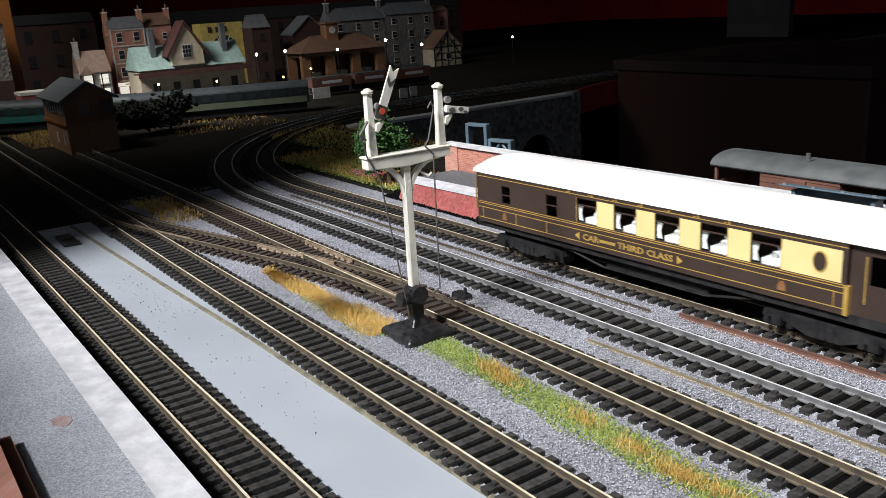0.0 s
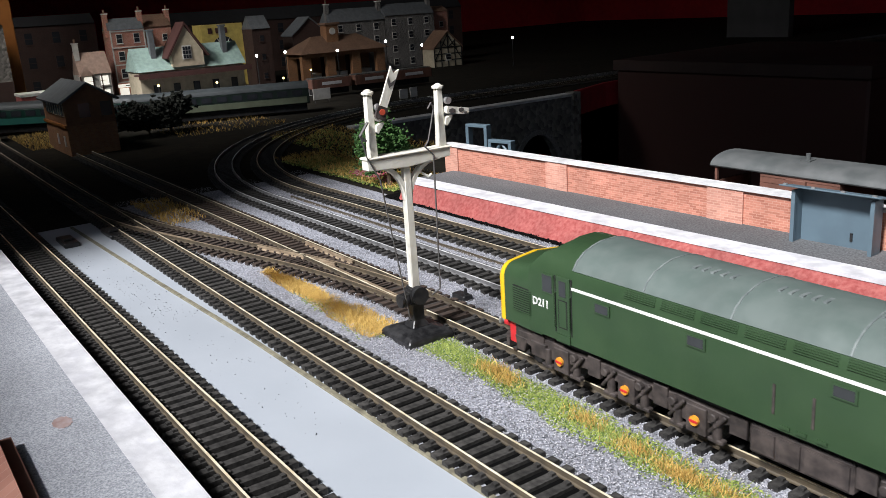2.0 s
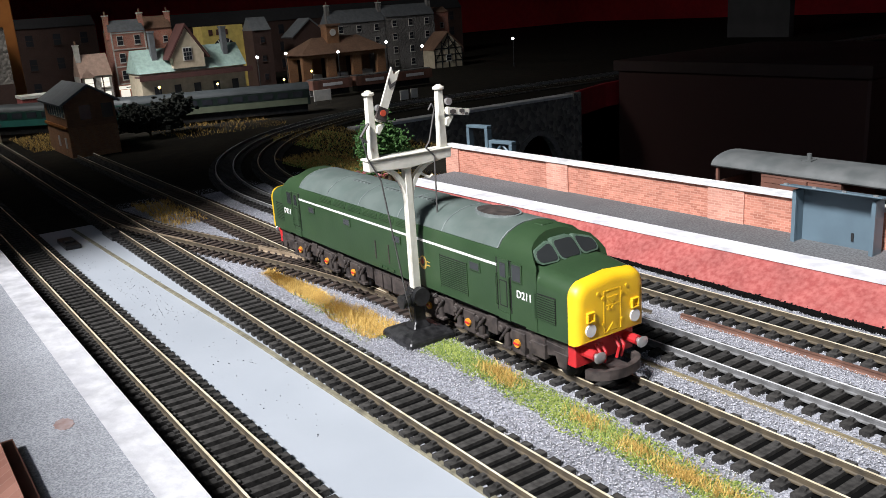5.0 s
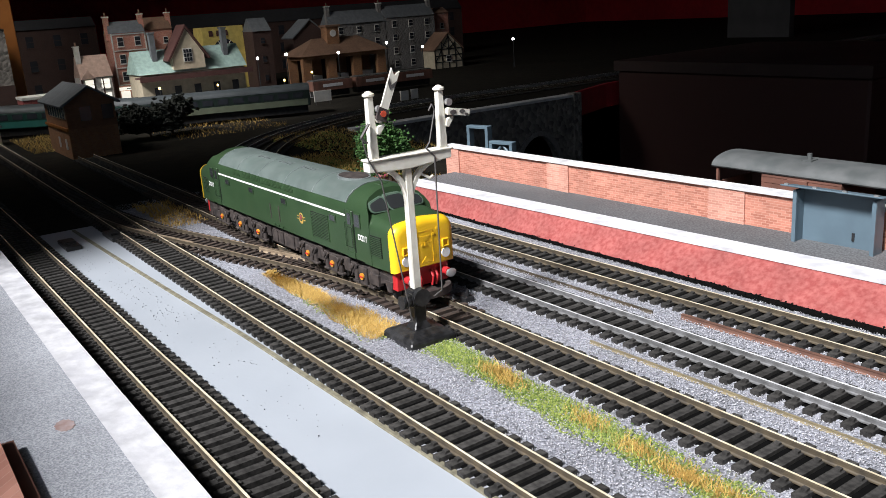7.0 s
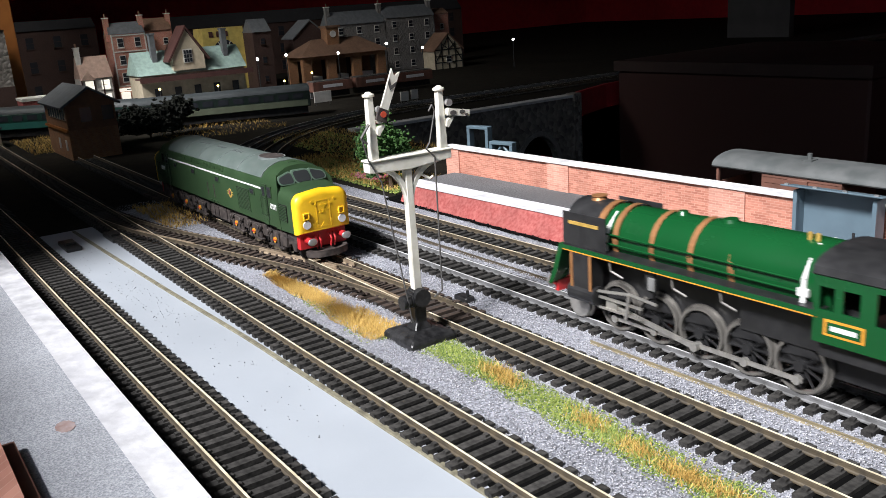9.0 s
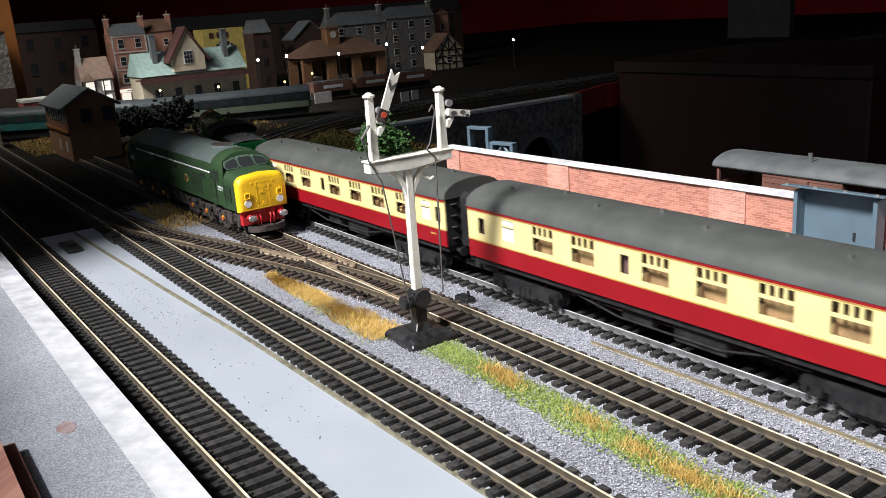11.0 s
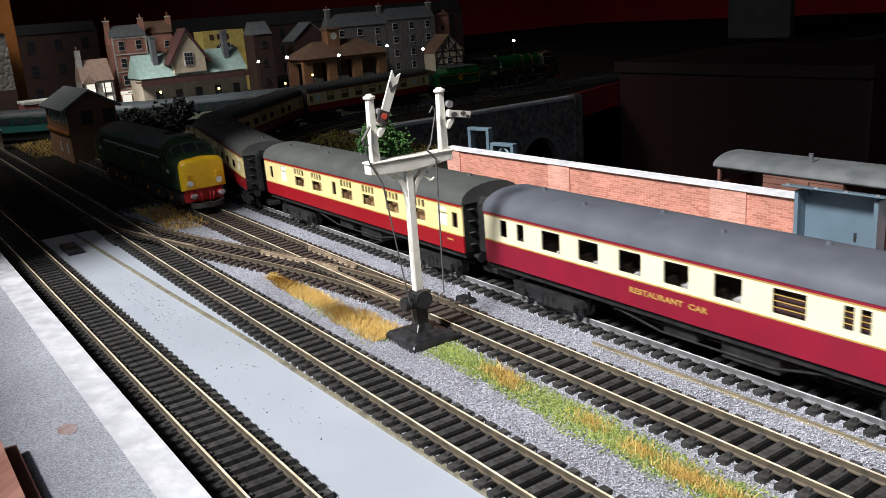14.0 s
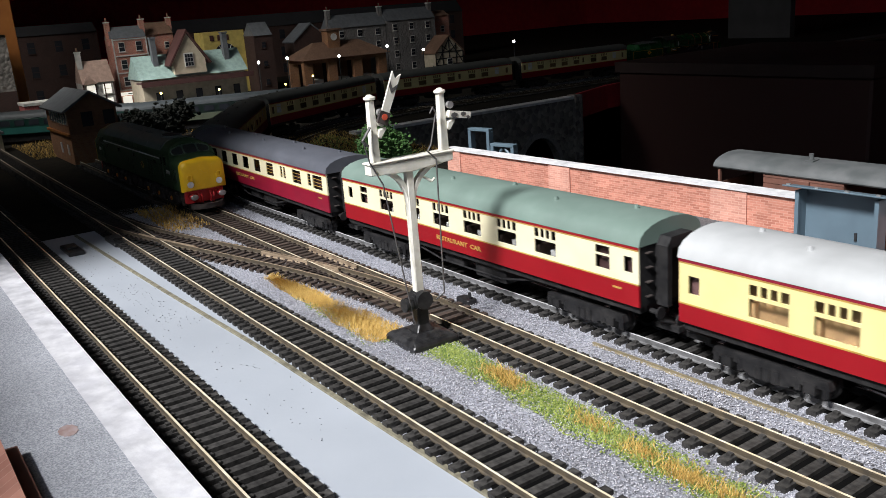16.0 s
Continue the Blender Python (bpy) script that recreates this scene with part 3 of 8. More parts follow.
def coach(label, half, roof, lower, upper, z_line, windows, words="", word_x=0.0, word_mat="gold", lining="gold", inside="seat_tan", tables=False, frosted=(), top_band="crimson", ribs=0):
    """A bogie coach. windows: (middle, width, z0, z1, style); style: plain, vents, bars."""
    t = thing("coach", label, "railway coach", group="coaches of the express")
    w, zb, zt = 0.0182, 0.0222, 0.0472
    body = part("underframe", bm_box(-half + 0.001, half - 0.001, -0.0165, 0.0165, 0.0190, 0.0224), "chassis_black", t)
    bm = bmesh.new()
    box(bm, -0.030, -0.006, -0.014, 0.014, 0.0110, 0.0192)
    box(bm, 0.006, 0.022, -0.013, 0.013, 0.0125, 0.0192)
    tube(bm, (-0.055, 0.0145, 0.0190), (-0.028, 0.0145, 0.0135), 0.0006, 5)
    tube(bm, (0.055, 0.0145, 0.0190), (0.022, 0.0145, 0.0135), 0.0006, 5)
    tube(bm, (-0.028, 0.0145, 0.0135), (0.022, 0.0145, 0.0135), 0.0006, 5)
    part("battery_box", bm, "chassis_black", body, bevel=0.0003)
    for s in (-1, 1):
        ya, yb = (w - 0.0009, w) if s > 0 else (-w, -w + 0.0009)
        part("lower_panel", bm_box(-half, half, ya, yb, zb, z_line), lower, t)
        cols = []
        ym = s * (w - 0.0006)
        for x, ww, z0, z1, style in windows:
            cols.append((x - ww / 2, x + ww / 2, z0, z1))
        up = part("upper_panel", side_panel(cols, -half, half, ya, yb, z_line, zt), upper, t)
        for x, ww, z0, z1, style in windows:
            panes, bars, white, vent = bmesh.new(), bmesh.new(), bmesh.new(), bmesh.new()
            if style == "white":
                box(white, x - ww / 2, x + ww / 2, min(ym, ym + s * 0.0002), max(ym, ym + s * 0.0002), z0, z1)
                box(vent, x - ww / 2 - 0.0004, x + ww / 2 + 0.0004, min(ym, ym + s * 0.0009), max(ym, ym + s * 0.0009), z1 - 0.0032, z1 - 0.0025)
            else:
                box(panes, x - ww / 2, x + ww / 2, min(ym, ym + s * 0.0002), max(ym, ym + s * 0.0002), z0, z1)
            yo = (min(ym - s * 0.0002, ym + s * 0.00055), max(ym - s * 0.0002, ym + s * 0.00055))
            if style == "vents":
                zs = z1 - 0.0040
                box(vent, x - ww / 2, x + ww / 2, *yo, zs - 0.0012, zs)
                for k in (1, 2, 3):
                    xx = x - ww / 2 + ww * k / 4
                    box(vent, xx - 0.0006, xx + 0.0006, *yo, zs, z1)
            if style == "bars":
                for k in (1, 2, 3):
                    zz = z0 + (z1 - z0) * k / 4
                    box(bars, x - ww / 2, x + ww / 2, *yo, zz - 0.00007, zz + 0.00007)
            if style == "mid":
                box(vent, x - ww / 2, x + ww / 2, *yo, z1 - 0.0042, z1 - 0.0034)
            for b_, m_, n_ in ((panes, GLASS_DARK if tables else COACH_GLASS, "pane"), (bars, "gold", "window_bar"), (white, "frosted", "frosted_window"), (vent, upper, "vent_frame")):
                if b_.verts:
                    ob = part(n_, b_, m_, up)
                    ob.visible_shadow = n_ != "pane"
                else:
                    b_.free()
        yl = (min(s * w, s * (w + 0.00012)), max(s * w, s * (w + 0.00012)))
        part("waist_line", bm_box(-half, half, *yl, z_line - 0.0003, z_line + 0.0003), lining, up)
        part("top_band", bm_box(-half, half, *yl, zt - 0.0012, zt), top_band, up)
        part("top_line", bm_box(-half, half, *yl, zt - 0.0018, zt - 0.0013), lining, up)
    # roof, with its ventilators
    prof = roof_profile(w + 0.0004, zt, 0.0562)
    bm = bmesh.new()
    loft(bm, [[(x, y, z) for y, z in prof] for x in (-half - 0.0006, half + 0.0006)])
    rf = part("roof", bm, roof, t, smooth=True)
    if ribs:
        for k in range(ribs):
            x = -half + 0.02 + (2 * half - 0.04) * k / (ribs - 1)
            y = 0.006 if k % 2 else -0.003
            bm = bmesh.new()
            tube(bm, (x, y, 0.0552), (x, y, 0.0573), 0.0013, 8, 0.0009)
            part("ventilator", bm, roof, rf)
    # ends
    for s in (-1, 1):
        bm = bmesh.new()
        a, b = sorted((s * half, s * (half - 0.0008)))
        prism(bm, [(-w + 0.001, zb), (w - 0.001, zb)] + [(y * 0.94, z - 0.0006) for y, z in prof], "x", a, b)
        e = part("end_wall", bm, "chassis_black", t)
        bm = bmesh.new()
        a, b = sorted((s * half, s * (half + 0.0062)))
        prism(bm, [(-0.0085, 0.0215), (-0.0060, 0.0215), (-0.0060, 0.0455), (0.0060, 0.0455), (0.0060, 0.0215), (0.0085, 0.0215), (0.0085, 0.0465), (0.0062, 0.0500), (-0.0062, 0.0500), (-0.0085, 0.0465)], "x", a, b)
        part("gangway", bm, "chassis_black", e)
        part("gangway_door", bm_box(*sorted((s * (half + 0.0002), s * (half + 0.0012))), -0.006, 0.006, 0.022, 0.0455), "interior", e)
        for y in (-0.0112, 0.0112):
            bm = bmesh.new()
            tube(bm, (s * half, y, 0.0195), (s * (half + 0.0045), y, 0.0195), 0.0011, 8)
            tube(bm, (s * (half + 0.0045), y, 0.0195), (s * (half + 0.0053), y, 0.0195), 0.0026, 10)
            part("buffer", bm, "chassis_black", e)
        for k in range(4):
            for y in (-0.014, 0.013):
                part("end_step", bm_box(*sorted((s * half, s * (half + 0.0016))), y - 0.0016, y + 0.0016, 0.026 + k * 0.006, 0.0264 + k * 0.006), "chassis", e)
        bm = bmesh.new()
        box(bm, *sorted((s * (half - 0.004), s * (half + 0.008))), -0.004, 0.004, 0.0095, 0.0120)
        part("coupling", bm, "chassis_black", e)
    # floor, seats and tables seen through the windows
    part("floor", bm_box(-half + 0.001, half - 0.001, -0.0168, 0.0168, 0.0226, 0.0236), "interior", t)
    for s in (-1, 1):
        yp = s * (0.0062 if tables else 0.0125)
        part("partition", bm_box(-half + 0.001, half - 0.001, yp - 0.0003, yp + 0.0003, 0.0236, 0.047), inside, t)
    bm = bmesh.new()
    for x, ww, z0, z1, style in windows:
        if style in ("vents", "plain"):
            for d in (-1, 1):
                box(bm, x + d * 0.009 - 0.0022, x + d * 0.009 + 0.0022, 0.0068 if tables else 0.0129, 0.0160, 0.0237, 0.0365)
    if bm.verts:
        part("seat", bm, inside, t, bevel=0.0004)
    else:
        bm.free()
    for x, ww, z0, z1, style in windows:
        # Added card close behind the glass, coloured like the lit interior.
        if style in ("bars", "mid", "door"):
            part("interior_card", bm_box(x - ww / 2 - 0.001, x + ww / 2 + 0.001, 0.0145, 0.0150, z0 - 0.001, z1 + 0.001), "interior_card", t)
    if tables:
        for x, ww, z0, z1, style in windows:
            if style in ("vents", "plain"):
                part("table", bm_box(x - 0.0050, x + 0.0005, 0.0075, 0.0145, 0.0240, 0.0350), "table_white", t)
    if words:
        lettering("inscription", words, 0.0032, word_mat, t, flat(pose(word_x, w + 0.0001, z_line - 0.0055)), squeeze=1.35)
    part("number_bar", bm_box(-half + 0.009, -half + 0.014, w, w + 0.00012, z_line - 0.0036, z_line - 0.0028), "gold", t)
    coach_bogie(t, half * 0.70)
    coach_bogie(t, -half * 0.70)
    return t


V = (0.0335, 0.0450)


def build_coaches():
    out = []
    std = [(-0.112, 0.0048, 0.0345, 0.0425, "door"), (-0.101, 0.0085, 0.0345, 0.0445, "white"), (-0.0785, 0.0135, *V, "vents"), (-0.0524, 0.0135, *V, "vents"), (-0.0263, 0.0135, *V, "vents"), (-0.0002, 0.0135, *V, "vents"),
           (0.0155, 0.0048, 0.0345, 0.0425, "door"), (0.039, 0.0135, *V, "vents"), (0.064, 0.0135, *V, "vents"), (0.088, 0.0085, 0.0345, 0.0445, "white"), (0.108, 0.0048, 0.0345, 0.0425, "door")]
    first = coach("crimson and cream bogie coach with dark grey roof", 0.1185, "roof_dark", "crimson", "cream", 0.0310, std, ribs=8)
    out.append(first)
    for k in range(3):
        out.append(copy_thing(first, Matrix.Identity(4)))
    rest = [(0.0346 + 0.023 * k, 0.0118, 0.0355, 0.0445, "plain") for k in range(-2, 3)] + [(-0.0354, 0.0125, 0.0355, 0.0445, "bars"), (-0.0560, 0.0036, 0.0365, 0.0445, "bars"), (-0.0615, 0.0036, 0.0365, 0.0445, "bars"),
            (-0.0815, 0.0132, 0.0355, 0.0445, "bars"), (-0.1015, 0.0048, 0.0365, 0.0445, "bars"), (-0.1135, 0.0140, 0.0355, 0.0445, "bars"), (0.101, 0.0050, 0.0365, 0.0445, "plain"), (0.113, 0.0050, 0.0365, 0.0445, "plain")]
    out.append(coach("dark crimson and pale cream restaurant car with slate grey roof", 0.1272, "roof_grey", "maroon", "pale_cream", 0.0335, rest, "RESTAURANT  CAR", 0.016, "gold", "gold", "interior", True, top_band="maroon", ribs=7))
    green = [(0.0157 + 0.0266 * k, 0.0140, 0.0338, 0.0452, "vents") for k in range(-3, 3)] + [(-0.099, 0.0080, 0.0348, 0.0445, "mid"), (-0.113, 0.0046, 0.0360, 0.0425, "door"), (0.094, 0.0080, 0.0348, 0.0445, "mid"), (0.110, 0.0046, 0.0360, 0.0425, "door")]
    out.append(coach("crimson and pale cream restaurant car with grey-green roof", 0.1185, "roof_green", "crimson", "pale_cream", 0.0316, green, "RESTAURANT  CAR", 0.002, "gold", "gold", "interior", True, ribs=6))
    last = [(0.1118, 0.0050, 0.0340, 0.0410, "door")] + [(0.0807 - 0.0245 * k, 0.0155, 0.0315, 0.0435, "vents") for k in range(7)] + [(-0.101, 0.0085, 0.0345, 0.0445, "white"), (-0.112, 0.0048, 0.0345, 0.0425, "door")]
    out.append(coach("crimson and yellow-cream bogie coach with pale grey roof", 0.1185, "roof_white", "crimson", "cream", 0.0298, last, inside="seat_tan", top_band="maroon", ribs=9))
    return out


coaches = build_coaches()


def brown_coach():
    """The umber and cream saloon that leaves along the platform line; it runs towards -x."""
    t = thing("saloon_coach", "umber and cream saloon coach with gold lining and white roof", "railway coach")
    w, half, zb, zt = 0.0182, 0.1255, 0.0215, 0.0495
    h0 = 0.0950
    body = part("underframe", bm_box(-half + 0.001, half - 0.001, -0.0165, 0.0165, 0.0180, 0.0218), "chassis_black", t)
    bm = bmesh.new()
    box(bm, -0.030, 0.030, -0.012, 0.012, 0.0120, 0.0182)
    tube(bm, (-0.060, 0.0145, 0.0180), (-0.030, 0.0145, 0.0125), 0.0006, 5)
    tube(bm, (0.060, 0.0145, 0.0180), (0.030, 0.0145, 0.0125), 0.0006, 5)
    tube(bm, (-0.030, 0.0145, 0.0125), (0.030, 0.0145, 0.0125), 0.0006, 5)
    part("truss_rod", bm, "chassis_black", body)
    wins = [(0.037 - 0.0246 * k, 0.0138) for k in range(5)]
    cream_band = (0.0338, 0.0462)
    for s in (-1, 1):
        ya, yb = (w - 0.0009, w) if s > 0 else (-w, -w + 0.0009)
        cols = [(x - ww / 2, x + ww / 2, 0.0340, 0.0460) for x, ww in wins] + [(0.062 - 0.004, 0.066, 0.0335, 0.0445), (0.0945, 0.1015, 0.0345, 0.0440)]
        up = part("side_panel", side_panel(cols, -h0, 0.1215, ya, yb, zb, zt), "umber", t)
        yo = (s * w, s * (w + 0.00015))
        edges = sorted([x - ww / 2 for x, ww in wins] + [x + ww / 2 for x, ww in wins])
        for a, b in [(-h0 + 0.002, edges[0])] + [(edges[i], edges[i + 1]) for i in range(1, len(edges) - 1, 2)]:
            part("cream_panel", bm_box(a, b, *sorted(yo), *cream_band), "cream", up)
        bm = bmesh.new()
        for z in (0.0240, 0.0300, 0.0322, 0.0332, 0.0476):
            box(bm, -h0, 0.1215, *sorted((s * w, s * (w + 0.0002))), z - 0.00016, z + 0.00016)
        for x in (-0.0905, 0.0660, 0.0900, 0.1180):
            box(bm, x - 0.00016, x + 0.00016, *sorted((s * w, s * (w + 0.0002))), 0.0242, 0.0299)
        for x, ww in wins:
            for e in (-1, 1):
                box(bm, x + e * ww / 2 - 0.00012, x + e * ww / 2 + 0.00012, *sorted((s * w, s * (w + 0.0003))), 0.0340, 0.0460)
        for k in range(7):
            x = 0.050 - k * 0.0155
            box(bm, x - 0.0016, x + 0.0016, *sorted((s * w, s * (w + 0.0002))), 0.0481, 0.0483)
            box(bm, x - 0.0013, x - 0.0009, *sorted((s * w, s * (w + 0.0002))), 0.0478, 0.0490)
        part("lining", bm, "gold", up)
        cloth, curtain = bmesh.new(), bmesh.new()
        ym = s * (w - 0.0006)
        for x, ww in wins:
            part("pane", bm_box(x - ww / 2, x + ww / 2, *sorted((ym, ym + s * 0.0002)), 0.0340, 0.0460), COACH_GLASS, up).visible_shadow = False
            part("window_frame", bm_box(x - ww / 2, x + ww / 2, *sorted((ym, ym + s * 0.0006)), 0.0424, 0.0430), "umber", up)
            box(cloth, x - 0.0055, x + 0.0035, *sorted((s * 0.006, s * 0.0155)), 0.0240, 0.0358)
            ball(cloth, (x - 0.0005, s * 0.012, 0.0371), 0.0015, 8, 6)
            for e in (-1, 1):
                prism(curtain, [(x + e * ww / 2, 0.0425), (x + e * (ww / 2 - 0.0030), 0.0425), (x + e * (ww / 2 - 0.0018), 0.0380), (x + e * (ww / 2 - 0.0026), 0.0345), (x + e * ww / 2, 0.0345)][::1], "y", *sorted((s * 0.0162, s * 0.0166)))
        for a, b in ((0.058, 0.066), (0.0945, 0.1015)):
            part("pane", bm_box(a, b, *sorted((ym, ym + s * 0.0002)), 0.0335, 0.0445), COACH_GLASS, up).visible_shadow = False
            part("window_frame", bm_box(a, b, *sorted((ym, ym + s * 0.0006)), 0.0388, 0.0393), "umber", up)
        part("tablecloth", cloth, "table_white", t)
        part("curtain", curtain, "table_white", t)
        # oval window and crests
        bm = bmesh.new()
        prism(bm, [(-0.0845 + 0.0031 * math.cos(a * math.tau / 20), 0.0405 + 0.0042 * math.sin(a * math.tau / 20)) for a in range(20)], "y", *sorted((s * (w + 0.0001), s * (w + 0.0005))))
        part("oval_frame", bm, "gold", up)
        bm = bmesh.new()
        prism(bm, [(-0.0845 + 0.0025 * math.cos(a * math.tau / 20), 0.0405 + 0.0036 * math.sin(a * math.tau / 20)) for a in range(20)], "y", *sorted((s * (w + 0.0002), s * (w + 0.0006))))
        part("oval_window", bm, "umber", up)
        for x in (-0.0690, 0.0995):
            bm = bmesh.new()
            prism(bm, [(x - 0.0018, 0.0252), (x + 0.0018, 0.0252), (x + 0.0016, 0.0275), (x + 0.0006, 0.0290), (x - 0.0006, 0.0290), (x - 0.0016, 0.0275)], "y", *sorted((s * w, s * (w + 0.0003))))
            part("crest", bm, "copper", up)
        # recessed vestibules
        yv = (w - 0.0030, w - 0.0021) if s > 0 else (-w + 0.0021, -w + 0.0030)
        for a, b, c0, c1 in ((-half, -h0, -0.1115, -0.1025), (0.1215, half, 0.1222, 0.1248)):
            v = part("vestibule_door", side_panel([(c0, c1, 0.0345, 0.0455)], a, b, *yv, zb, zt), "umber", t)
            part("pane", bm_box(c0, c1, yv[0] + 0.0003, yv[1] - 0.0004, 0.0345, 0.0455), GLASS_DARK, v)
            part("door_rail", bm_box(c1 + 0.0010, c1 + 0.0014, *sorted((s * (w - 0.0020), s * (w - 0.0014))), 0.027, 0.045), "gold", v)
        part("corner_post", bm_box(-h0 - 0.0010, -h0 + 0.0006, *sorted((s * (w - 0.002), s * (w + 0.0003))), zb, 0.0330), "gold", up)
    part("words_bar", bm_box(-0.040, 0.036, w + 0.0001, w + 0.00025, 0.02455, 0.0293), "umber", t)
    lettering("inscription", "CAR        THIRD CLASS", 0.0042, "gold", t, flat(pose(0.012, w + 0.0003, 0.0256)), squeeze=1.30)
    for e in (-1, 1):
        bm = bmesh.new()
        prism(bm, [(0.012 + e * 0.0300, 0.0250), (0.012 + e * 0.0330, 0.0270), (0.012 + e * 0.0300, 0.0290)], "y", w + 0.0002, w + 0.0004)
        part("arrow_end", bm, "gold", t)
    part("number_bar", bm_box(0.0185, 0.0285, w + 0.0002, w + 0.0004, 0.0262, 0.0276), "gold", t)
    part("floor", bm_box(-half + 0.001, half - 0.001, -0.015, 0.015, 0.0222, 0.0232), "interior", t)
    part("partition", bm_box(-half + 0.002, half - 0.002, -0.0008, 0.0008, 0.0232, 0.049), "interior", t)
    prof = roof_profile(w + 0.0006, zt, 0.0578)
    bm = bmesh.new()
    rings = [(-half - 0.001, 0.5), (-half + 0.004, 0.86), (-half + 0.012, 1.0), (half - 0.012, 1.0), (half - 0.004, 0.86), (half + 0.001, 0.5)]
    loft(bm, [[(x, y * (1 if k > 0.9 else 0.93 + 0.05 * k), zt + (z - zt) * k) for y, z in prof] for x, k in rings])
    part("roof", bm, "roof_bright", t, smooth=True)
    for s in (-1, 1):
        e = part("end_wall", bm_box(*sorted((s * (half - 0.0005), s * half)), -0.0160, 0.0160, zb, zt), "umber", t)
        bm = bmesh.new()
        prism(bm, [(-0.0080, 0.0210), (-0.0056, 0.0210), (-0.0056, 0.0450), (0.0056, 0.0450), (0.0056, 0.0210), (0.0080, 0.0210), (0.0080, 0.0480), (-0.0080, 0.0480)], "x", *sorted((s * half, s * (half + 0.005))))
        part("gangway", bm, "chassis_black", e)
        for y in (-0.0112, 0.0112):
            bm = bmesh.new()
            tube(bm, (s * half, y, 0.0185), (s * (half + 0.0055), y, 0.0185), 0.0011, 8)
            tube(bm, (s * (half + 0.0055), y, 0.0185), (s * (half + 0.0063), y, 0.0185), 0.0027, 10)
            part("buffer", bm, "chassis_black", e)
    coach_bogie(t, half * 0.68, 0.040)
    coach_bogie(t, -half * 0.68, 0.040)
    return t


pullman = brown_coach()


# ---- the diesel ----
def nose_ring(x, w, zt, zb=0.0225, r=0.0075, crown=0.0012, n=6):
    pts = [(x, -w, zb), (x, -w, (zb + zt) / 2)]
    for k in range(n + 1):
        a = math.pi - (math.pi / 2) * k / n
        pts.append((x, -w + r + r * math.cos(a), zt - r + r * math.sin(a)))
    pts.append((x, 0, zt + crown))
    for k in range(n + 1):
        a = math.pi / 2 - (math.pi / 2) * k / n
        pts.append((x, w - r + r * math.cos(a), zt - r + r * math.sin(a)))
    return pts + [(x, w, (zb + zt) / 2), (x, w, zb)]


